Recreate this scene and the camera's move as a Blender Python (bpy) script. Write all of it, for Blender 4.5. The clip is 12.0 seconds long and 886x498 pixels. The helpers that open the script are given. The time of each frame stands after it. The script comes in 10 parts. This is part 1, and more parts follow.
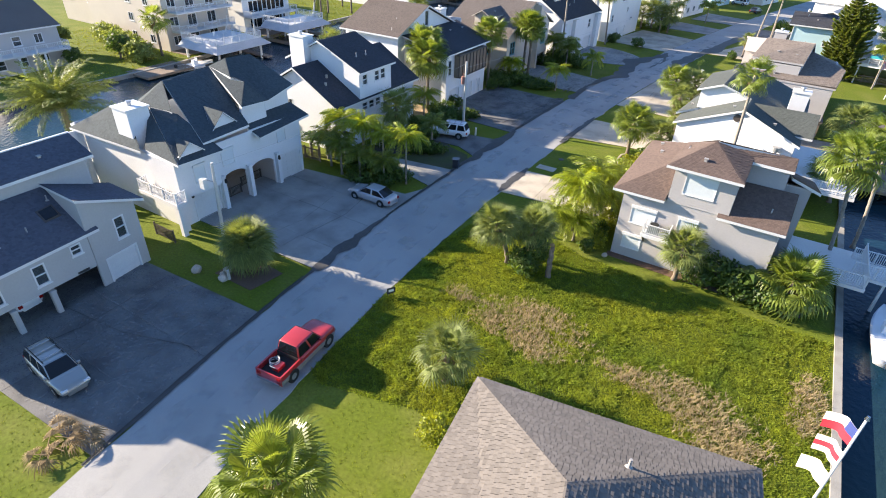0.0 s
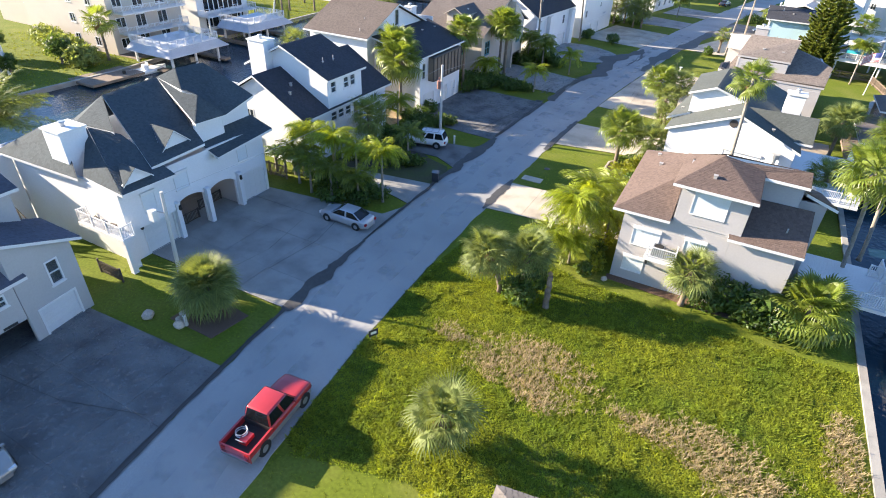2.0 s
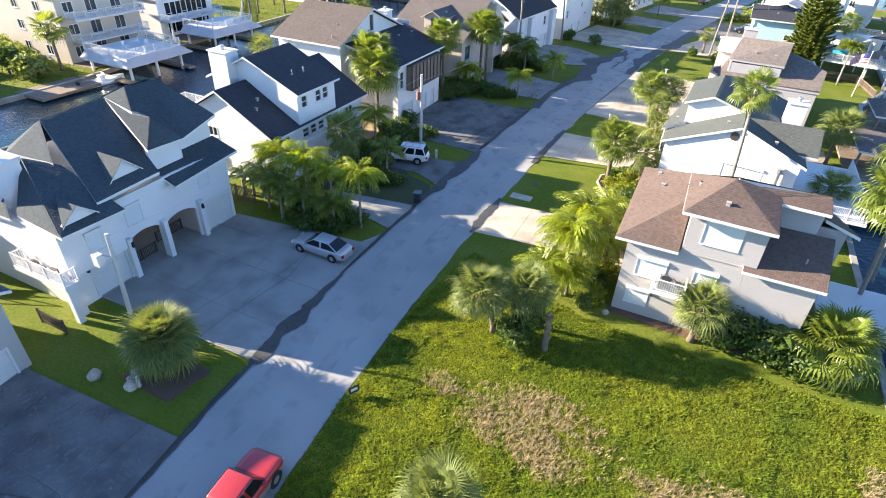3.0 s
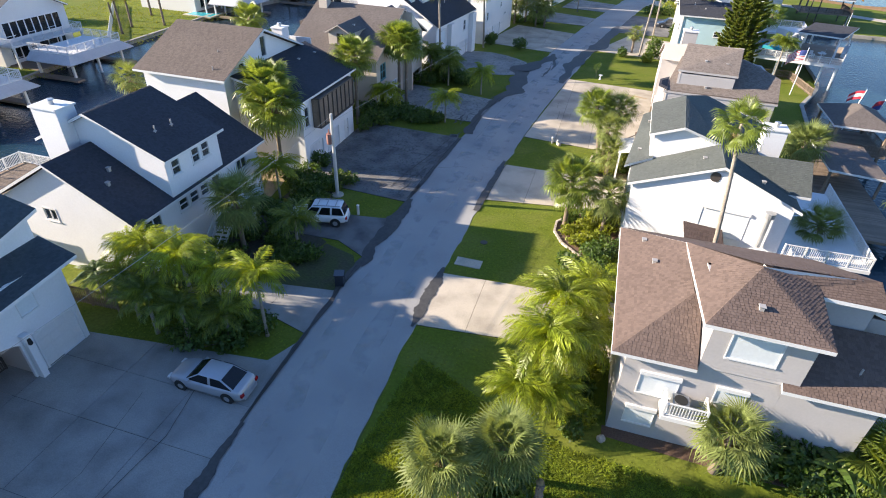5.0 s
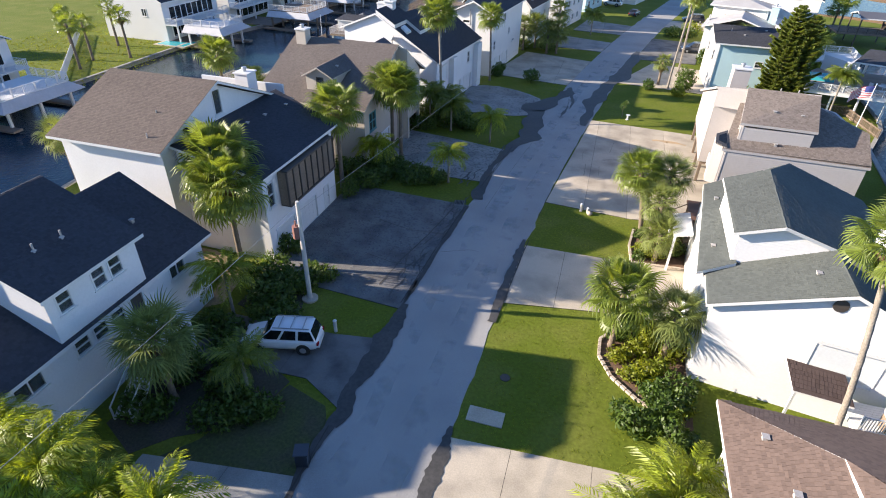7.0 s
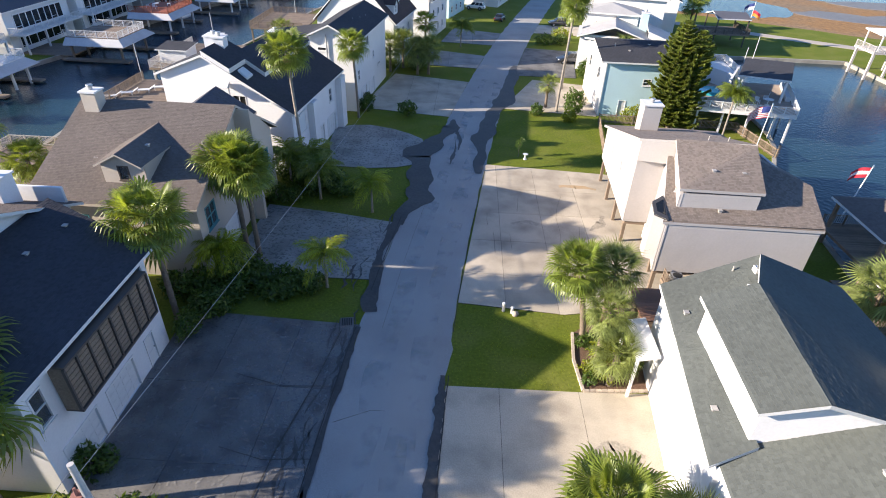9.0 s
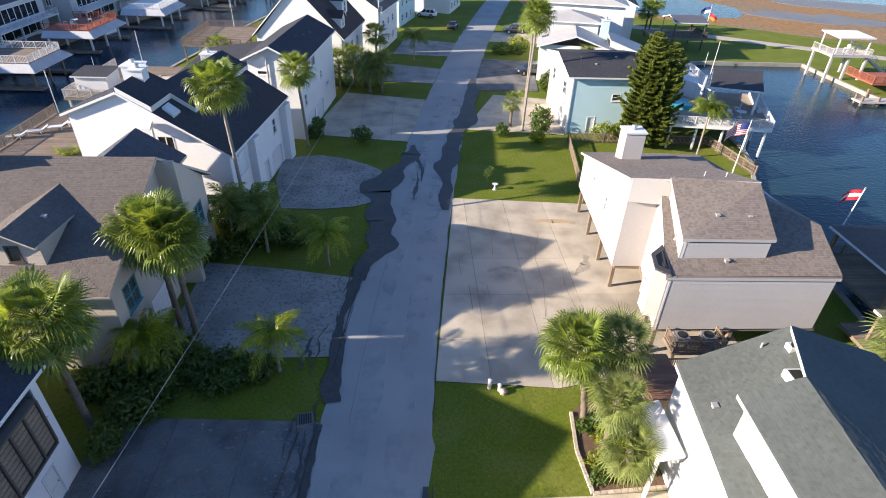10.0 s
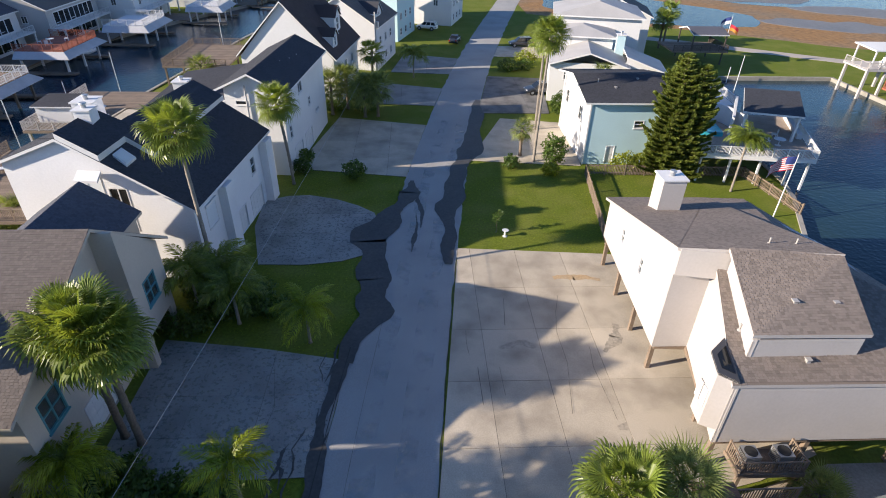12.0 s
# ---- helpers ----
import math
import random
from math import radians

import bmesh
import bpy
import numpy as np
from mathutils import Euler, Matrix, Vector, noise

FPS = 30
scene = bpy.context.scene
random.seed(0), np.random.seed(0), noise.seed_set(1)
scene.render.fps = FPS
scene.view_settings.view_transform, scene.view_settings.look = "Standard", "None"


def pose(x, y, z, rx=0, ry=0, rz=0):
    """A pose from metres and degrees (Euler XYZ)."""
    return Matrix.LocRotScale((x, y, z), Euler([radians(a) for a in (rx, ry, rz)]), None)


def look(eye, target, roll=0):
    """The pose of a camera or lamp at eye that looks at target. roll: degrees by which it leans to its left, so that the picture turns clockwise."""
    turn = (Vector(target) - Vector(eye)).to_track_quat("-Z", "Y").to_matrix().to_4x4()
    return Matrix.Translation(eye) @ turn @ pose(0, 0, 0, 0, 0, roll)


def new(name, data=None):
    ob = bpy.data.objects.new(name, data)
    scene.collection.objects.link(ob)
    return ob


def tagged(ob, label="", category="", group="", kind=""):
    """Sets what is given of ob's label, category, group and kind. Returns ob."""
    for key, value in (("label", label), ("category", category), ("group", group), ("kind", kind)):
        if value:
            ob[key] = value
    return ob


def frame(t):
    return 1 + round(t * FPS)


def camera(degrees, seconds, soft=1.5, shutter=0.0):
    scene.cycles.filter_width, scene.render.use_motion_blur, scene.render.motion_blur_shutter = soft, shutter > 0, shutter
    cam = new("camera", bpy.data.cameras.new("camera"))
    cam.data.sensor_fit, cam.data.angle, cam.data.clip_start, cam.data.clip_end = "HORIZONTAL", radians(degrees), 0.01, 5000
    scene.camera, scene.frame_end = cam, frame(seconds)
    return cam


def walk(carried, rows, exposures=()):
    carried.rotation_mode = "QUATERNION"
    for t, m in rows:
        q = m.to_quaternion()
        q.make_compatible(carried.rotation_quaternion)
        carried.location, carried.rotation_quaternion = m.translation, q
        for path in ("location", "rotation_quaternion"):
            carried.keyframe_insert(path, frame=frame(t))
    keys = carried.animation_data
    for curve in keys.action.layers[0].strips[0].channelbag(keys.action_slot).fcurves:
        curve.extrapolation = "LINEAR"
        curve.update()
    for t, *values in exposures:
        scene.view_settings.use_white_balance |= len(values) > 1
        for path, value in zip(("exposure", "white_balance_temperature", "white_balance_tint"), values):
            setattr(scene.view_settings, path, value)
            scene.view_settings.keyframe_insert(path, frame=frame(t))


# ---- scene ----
cam = camera(77.5, 12.0, 1.0)

PATH = [
    (0, (22.22, -3.482, 24.793), (21.364, -2.041, 23.703), 2.3),
    (0.5, (21.691, -3.086, 24.889), (20.839, -1.646, 23.794), 2.3),
    (1, (20.914, -2.318, 24.8), (20.064, -0.879, 23.702), 2.3),
    (1.5, (19.894, -1.165, 24.658), (19.11, 0.309, 23.558), 2.4),
    (2, (18.696, 0.324, 24.563), (17.937, 1.809, 23.458), 2.5),
    (2.5, (17.354, 2.114, 24.545), (16.621, 3.609, 23.437), 2.6),
    (3, (16.147, 4.306, 24.574), (15.455, 5.818, 23.463), 2.5),
    (3.2, (15.527, 5.181, 24.589), (14.914, 6.728, 23.481), 2.6),
    (4.8, (11.341, 14.387, 24.658), (10.891, 15.978, 23.532), 2.3),
    (5, (10.868, 15.622, 24.645), (10.419, 17.212, 23.518), 2.2),
    (5.5, (9.755, 18.739, 24.413), (9.306, 20.336, 23.296), 2.2),
    (6, (8.673, 22.105, 24.35), (8.22, 23.703, 23.237), 2.0),
    (6.5, (7.659, 25.439, 24.207), (7.199, 27.046, 23.109), 1.7),
    (6.7, (7.223, 26.807, 24.204), (6.762, 28.416, 23.11), 1.6),
    (8.3, (3.823, 38.909, 25.121), (3.422, 40.517, 24.001), 1.9),
    (8.5, (3.467, 40.423, 25.224), (3.14, 42.048, 24.106), 2.0),
    (9, (2.668, 44.012, 25.391), (2.627, 45.676, 24.283), 2.3),
    (9.5, (2.04, 47.701, 25.597), (2.118, 49.366, 24.491), 2.3),
    (10, (1.759, 51.245, 25.76), (1.865, 52.908, 24.656), 2.1),
    (10.5, (1.818, 54.529, 25.958), (1.928, 56.192, 24.853), 1.8),
    (11, (2.028, 57.249, 26.119), (2.133, 58.916, 25.019), 1.5),
    (11.5, (2.07, 58.901, 25.942), (2.173, 60.571, 24.847), 1.5),
    (12, (2.172, 59.674, 25.59), (2.266, 61.348, 24.5), 1.4),
]
walk(cam, [(t, look(eye, target, roll)) for t, eye, target, roll in PATH], [(0.0, 1.75, 6750, 13), (2.0, 1.98, 6750, 13), (3.0, 2.04, 6750, 13), (5.5, 1.48, 6600, 14), (8.5, 1.36, 6500, 15), (10.5, 1.25, 6500, 15), (12.0, 0.96, 6500, 15)])

# ---- light ----
SUN_EL = 19.2          # degrees above the horizon
world = bpy.data.worlds.new("sky")
scene.world = world
world.use_nodes = True
sky = world.node_tree.nodes.new("ShaderNodeTexSky")
sky.sky_type, sky.sun_disc = "NISHITA", False
sky.sun_elevation, sky.sun_rotation = radians(SUN_EL), radians(258.0)
sky.air_density, sky.dust_density, sky.ozone_density = 1.0, 0.2, 2.5
clear = world.node_tree.nodes.new("ShaderNodeMix")
clear.data_type, clear.blend_type = "RGBA", "MULTIPLY"
clear.inputs[0].default_value, clear.inputs[7].default_value = 1.0, (0.785, 0.985, 1.25, 1.0)
world.node_tree.links.new(sky.outputs[0], clear.inputs[6])
world.node_tree.links.new(clear.outputs[2], world.node_tree.nodes["Background"].inputs[0])
world.node_tree.nodes["Background"].inputs[1].default_value = 0.081
sun = new("sun", bpy.data.lights.new("sun", "SUN"))
sun.data.energy, sun.data.angle, sun.data.color = 5.0, radians(0.5), (1.0, 0.885, 0.71)
SHADOW = Vector((math.cos(radians(SUN_EL)) * 0.978, math.cos(radians(SUN_EL)) * 0.208, -math.sin(radians(SUN_EL))))
sun.matrix_world = Matrix.Translation((-60, 20, 60)) @ SHADOW.to_track_quat("-Z", "Y").to_matrix().to_4x4()

# ---- materials ----
def surface(name, color, rough=0.8, metal=0.0, grain=(30.0, 0.12), stain=(0.6, 0.15, None), bump=(40.0, 0.1), island=0.0, each=0.0, spec=0.5, trans=0.0, coat=0.0, thin=0.0, tabs=0.0, gaps=None):
    """A procedural material: a base colour varied by fine grain, by broad stains, from piece to piece, with a fine relief."""
    m = bpy.data.materials.new(name)
    m.use_nodes = True
    t, p = m.node_tree, m.node_tree.nodes["Principled BSDF"]
    node, link = t.nodes.new, t.links.new
    pos = node("ShaderNodeNewGeometry")
    out = None

    def mixed(kind, amount, a, b):
        x = node("ShaderNodeMix")
        x.data_type, x.blend_type = "RGBA", kind
        for socket, value in ((x.inputs[0], amount), (x.inputs[6], a), (x.inputs[7], b)):
            if isinstance(value, bpy.types.NodeSocket):
                link(value, socket)
            else:
                socket.default_value = value
        return x.outputs[2]

    def ranged(value, lo, hi, a=0.0, b=1.0):
        x = node("ShaderNodeMapRange")
        link(value, x.inputs[0])
        for n, v in enumerate((lo, hi, a, b)):
            x.inputs[n + 1].default_value = v
        return x.outputs[0]

    def noisy(scale, detail=4.0):
        x = node("ShaderNodeTexNoise")
        link(pos.outputs["Position"], x.inputs["Vector"])
        x.inputs["Scale"].default_value, x.inputs["Detail"].default_value = scale, detail
        return x.outputs["Fac"]

    out = (*color, 1.0)
    if stain[1]:
        dark = stain[2] or tuple(c * 0.45 for c in color)
        out = mixed("MIX", ranged(noisy(stain[0], 6.0), 0.42, 0.75, 0.0, min(1.0, stain[1] * 2)), out, (*dark, 1.0))
    if grain[1]:
        g = ranged(noisy(grain[0]), 0.25, 0.75, 1 - grain[1], 1 + grain[1])
        v = node("ShaderNodeCombineColor")
        for n in range(3):
            link(g, v.inputs[n])
        out = mixed("MULTIPLY", 1.0, out, v.outputs[0])
    for amount, source in ((island, pos.outputs["Random Per Island"]), (each, None)):
        if amount:
            if source is None:
                source = node("ShaderNodeObjectInfo").outputs["Random"]
            g = ranged(source, 0, 1, 1 - amount, 1 + amount)
            v = node("ShaderNodeCombineColor")
            for n in range(3):
                link(g, v.inputs[n])
            out = mixed("MULTIPLY", 1.0, out, v.outputs[0])
    if tabs:
        # about a third of the pieces are of a darker tone
        part_of = node("ShaderNodeMath")
        part_of.operation = "FRACT"
        many = node("ShaderNodeMath")
        many.operation, many.inputs[1].default_value = "MULTIPLY", 37.0
        link(pos.outputs["Random Per Island"], many.inputs[0])
        link(many.outputs[0], part_of.inputs[0])
        g = ranged(part_of.outputs[0], 0.60, 0.68, 1 + tabs * 0.45, 1 - tabs)
        v = node("ShaderNodeCombineColor")
        for n in range(3):
            link(g, v.inputs[n])
        out = mixed("MULTIPLY", 1.0, out, v.outputs[0])
    if isinstance(out, tuple):
        p.inputs["Base Color"].default_value = out
    else:
        link(out, p.inputs["Base Color"])
    if bump[1]:
        b = node("ShaderNodeBump")
        b.inputs["Strength"].default_value, b.inputs["Distance"].default_value = bump[1], 0.6 / bump[0]
        link(noisy(bump[0], 3.0), b.inputs["Height"])
        link(b.outputs[0], p.inputs["Normal"])
    p.inputs["Roughness"].default_value, p.inputs["Metallic"].default_value = rough, metal
    p.inputs["Specular IOR Level"].default_value = spec
    p.inputs["Transmission Weight"].default_value, p.inputs["Coat Weight"].default_value = trans, coat
    if thin:
        # light that comes through a leaf
        tr, both = node("ShaderNodeBsdfTranslucent"), node("ShaderNodeMixShader")
        glow = mixed("MULTIPLY", 1.0, out, (1.9, 1.75, 0.9, 1.0))
        link(glow, tr.inputs[0])
        both.inputs[0].default_value = thin
        link(p.outputs[0], both.inputs[1])
        link(tr.outputs[0], both.inputs[2])
        link(both.outputs[0], t.nodes["Material Output"].inputs[0])
    if gaps:
        # a thin film with bare spots
        bare, both = node("ShaderNodeBsdfTransparent"), node("ShaderNodeMixShader")
        link(ranged(noisy(gaps[0], 6.0), gaps[1], gaps[2]), both.inputs[0])
        link(bare.outputs[0], both.inputs[1])
        link(p.outputs[0], both.inputs[2])
        link(both.outputs[0], t.nodes["Material Output"].inputs[0])
    return m


def paint(name, color, rough=0.6):
    return surface(name, color, rough, grain=(8, 0.04), stain=(0.35, 0.06, None), bump=(60, 0.03))


def shingle(name, color, tabs=0.1):
    return surface(name, color, 0.9, grain=(60, 0.18), stain=(0.25, 0.14, None), bump=(90, 0.3), island=0.07, spec=0.3, tabs=tabs)


WHITE = paint("white_paint", (0.66, 0.66, 0.655))
BRIGHT = paint("fresh_white_paint", (0.72, 0.722, 0.732))
TRIM = paint("white_trim", (0.7, 0.7, 0.695), 0.5)
CREAM = paint("cream_paint", (0.63, 0.632, 0.635))
GRAY_WALL = paint("warm_gray_siding", (0.44, 0.43, 0.42))
TAUPE = paint("taupe_siding", (0.50, 0.44, 0.37))
SAND = paint("sand_siding", (0.47, 0.44, 0.42))
PINKISH = paint("rosy_beige_siding", (0.45, 0.425, 0.415))
TEAL = paint("pale_teal_siding", (0.47, 0.645, 0.68))
SHEET = paint("pale_storm_panel", (0.66, 0.7, 0.72), 0.35)
DARK_TEAL = paint("dark_teal_paint", (0.07, 0.25, 0.28))
DARK_TRIM = paint("dark_brown_trim", (0.08, 0.065, 0.055))
SH_BROWN = shingle("brown_shingles", (0.15, 0.108, 0.09))
SH_TAN = shingle("tan_shingles", (0.175, 0.155, 0.138))
SH_GREEN = shingle("gray_green_shingles", (0.105, 0.116, 0.108), 0.06)
SH_DEEP = shingle("dark_green_shingles", (0.068, 0.086, 0.095))
SH_CHAR = shingle("charcoal_shingles", (0.058, 0.06, 0.07))
SH_TAUPE = shingle("taupe_shingles", (0.165, 0.14, 0.125), 0.08)
SH_SAND = shingle("sandy_gray_shingles", (0.23, 0.192, 0.165), 0.14)
SH_BLUE = shingle("slate_shingles", (0.1, 0.106, 0.13))
SH_ROSE = shingle("faded_brown_shingles", (0.155, 0.125, 0.108))
SH_UMBER = shingle("umber_shingles", (0.085, 0.06, 0.055))
GLASS = surface("window_glass", (0.25, 0.28, 0.3), 0.04, grain=(1, 0), stain=(1, 0, None), bump=(1, 0), trans=0.75)
DARK_GLASS = surface("dark_tinted_glass", (0.012, 0.014, 0.016), 0.06, grain=(1, 0), stain=(1, 0, None), bump=(1, 0))
ASPHALT = surface("worn_asphalt", (0.345, 0.34, 0.325), 0.92, grain=(18, 0.14), stain=(0.22, 0.2, (0.165, 0.163, 0.165)), bump=(35, 0.3))
CONCRETE = surface("driveway_concrete", (0.475, 0.415, 0.325), 0.9, grain=(14, 0.14), stain=(0.38, 0.42, (0.235, 0.2, 0.155)), bump=(30, 0.12), each=0.1)
CONCRETE_DK = surface("old_dark_concrete", (0.17, 0.165, 0.157), 0.92, grain=(14, 0.16), stain=(0.55, 0.5, (0.06, 0.06, 0.06)), bump=(25, 0.25), each=0.08)
CONCRETE_MID = surface("gray_driveway_concrete", (0.3, 0.295, 0.275), 0.9, grain=(14, 0.14), stain=(0.45, 0.4, (0.15, 0.147, 0.14)), bump=(25, 0.2), each=0.07)
SEAM = surface("tar_joint", (0.05, 0.047, 0.043), 0.9)
MUD = surface("damp_silt", (0.052, 0.05, 0.047), 0.6, grain=(5, 0.3), stain=(0.35, 0.3, (0.085, 0.08, 0.07)), bump=(20, 0.2))
LAWN = surface("mown_grass", (0.12, 0.155, 0.016), 0.95, grain=(5, 0.25), stain=(0.3, 0.36, (0.19, 0.195, 0.045)), bump=(26, 0.9), spec=0.15)
BLADE = surface("grass_blades", (0.24, 0.28, 0.033), 0.8, grain=(1.6, 0.3), stain=(0.22, 0.45, (0.13, 0.205, 0.03)), bump=(1, 0), island=0.35, spec=0.2, thin=0.5)
LAWN_BLADE = surface("lawn_blades", (0.18, 0.222, 0.024), 0.85, grain=(2.5, 0.2), stain=(0.25, 0.35, (0.17, 0.155, 0.03)), bump=(1, 0), island=0.22, spec=0.2, thin=0.4)
STRAW = surface("dry_straw", (0.36, 0.29, 0.165), 0.9, grain=(3, 0.2), stain=(1, 0, None), bump=(1, 0), island=0.35, thin=0.3)
WATER = surface("canal_water", (0.008, 0.032, 0.055), 0.07, grain=(1, 0), stain=(0.035, 0.4, (0.03, 0.055, 0.045)), bump=(2.6, 0.22))
WATER.node_tree.nodes["Principled BSDF"].inputs["IOR"].default_value = 1.33
WATER.node_tree.nodes["Principled BSDF"].inputs["Specular IOR Level"].default_value = 0.24
MARSH = surface("marsh_grass", (0.27, 0.145, 0.05), 0.95, grain=(0.9, 0.4), stain=(0.045, 0.5, (0.17, 0.155, 0.12)), bump=(4, 0.6))
BULK = surface("bulkhead_concrete", (0.34, 0.32, 0.28), 0.9, stain=(0.7, 0.3, None), bump=(12, 0.2))
DECKWOOD = surface("weathered_deck_wood", (0.22, 0.165, 0.12), 0.85, grain=(12, 0.22), stain=(0.8, 0.25, None), bump=(25, 0.25), island=0.2)
REDWOOD = surface("red_stained_deck", (0.33, 0.10, 0.055), 0.75, grain=(12, 0.2), bump=(25, 0.2), island=0.15)
BARK_PALE = surface("pale_palm_bark", (0.27, 0.235, 0.195), 0.95, grain=(10, 0.25), stain=(2, 0.2, None), bump=(14, 0.8))
BARK = surface("palm_bark", (0.20, 0.155, 0.115), 0.95, grain=(10, 0.3), stain=(2, 0.2, None), bump=(14, 0.9))
FROND = surface("palm_green", (0.16, 0.21, 0.034), 0.4, grain=(3, 0.25), stain=(0.8, 0.2, (0.17, 0.2, 0.04)), bump=(1, 0), island=0.25, each=0.15, thin=0.4)
FROND_LT = surface("queen_palm_green", (0.26, 0.31, 0.024), 0.42, grain=(3, 0.25), stain=(0.7, 0.3, (0.07, 0.125, 0.018)), bump=(1, 0), island=0.25, each=0.15, thin=0.45)
FROND_SILVER = surface("sabal_gray_green", (0.185, 0.225, 0.068), 0.55, grain=(3, 0.25), stain=(0.8, 0.12, None), bump=(1, 0), island=0.25, each=0.15, thin=0.3, spec=0.25)
FROND_DRY = surface("dry_palm_skirt", (0.24, 0.17, 0.085), 0.9, grain=(4, 0.3), stain=(1, 0, None), bump=(1, 0), island=0.3, thin=0.2)
LEAF = surface("shrub_leaves", (0.065, 0.115, 0.02), 0.5, grain=(3, 0.25), stain=(0.7, 0.3, (0.12, 0.17, 0.025)), bump=(1, 0), island=0.35, thin=0.35)
LEAF_GOLD = surface("golden_shrub_leaves", (0.22, 0.25, 0.022), 0.5, grain=(3, 0.25), stain=(0.7, 0.3, (0.10, 0.16, 0.02)), bump=(1, 0), island=0.35, thin=0.4)
PINE = surface("norfolk_pine_needles", (0.17, 0.21, 0.04), 0.6, grain=(3, 0.3), stain=(0.8, 0.2, None), bump=(1, 0), island=0.3, thin=0.25)
MULCH = surface("brown_mulch", (0.15, 0.09, 0.06), 0.95, grain=(18, 0.35), bump=(25, 0.9))
VENT = surface("weathered_vent_metal", (0.42, 0.40, 0.38), 0.7, 0.2, bump=(10, 0.05))
STONE = surface("pale_edging_stone", (0.50, 0.42, 0.34), 0.9, grain=(12, 0.2), bump=(14, 0.3), each=0.15)
METAL = surface("galvanised_metal", (0.45, 0.46, 0.47), 0.45, 0.7, bump=(10, 0.05))
POLE = surface("pale_pole", (0.55, 0.53, 0.50), 0.7, bump=(12, 0.1))
BLACK = surface("black_rubber", (0.02, 0.02, 0.02), 0.8, bump=(30, 0.1))
CHROME = surface("bright_metal", (0.6, 0.6, 0.6), 0.25, 1.0, grain=(1, 0), stain=(1, 0, None), bump=(1, 0))
RED_CAR = surface("faded_red_paint", (0.42, 0.03, 0.035), 0.35, grain=(3, 0.05), stain=(0.9, 0.1, None), bump=(1, 0), coat=0.6)
SILVER_CAR = surface("silver_paint", (0.4, 0.42, 0.45), 0.38, 0.35, grain=(3, 0.02), stain=(1, 0, None), bump=(1, 0), coat=0.6)
GOLD_CAR = surface("pale_silver_paint", (0.364, 0.357, 0.329), 0.35, 0.5, grain=(3, 0.02), stain=(1, 0, None), bump=(1, 0), coat=0.6)
WHITE_CAR = surface("white_car_paint", (0.75, 0.76, 0.77), 0.3, grain=(3, 0.02), stain=(1, 0, None), bump=(1, 0), coat=0.6)
DARK_CAR = surface("dark_car_paint", (0.025, 0.03, 0.04), 0.3, grain=(3, 0.02), stain=(1, 0, None), bump=(1, 0), coat=0.6)
RED_LAMP = surface("red_lamp_lens", (0.35, 0.01, 0.01), 0.2, grain=(1, 0), stain=(1, 0, None), bump=(1, 0))
CLEAR_LAMP = surface("clear_lamp_lens", (0.7, 0.7, 0.68), 0.15, grain=(1, 0), stain=(1, 0, None), bump=(1, 0))
FLAG_RED = surface("red_cloth", (0.45, 0.02, 0.04), 0.8, bump=(60, 0.1))
FLAG_WHITE = surface("white_cloth", (0.78, 0.76, 0.76), 0.8, bump=(60, 0.1))
FLAG_BLUE = surface("blue_cloth", (0.03, 0.05, 0.20), 0.8, bump=(60, 0.1))
POOL = surface("pool_water", (0.05, 0.42, 0.48), 0.05, grain=(1, 0), stain=(1, 0, None), bump=(4, 0.1))


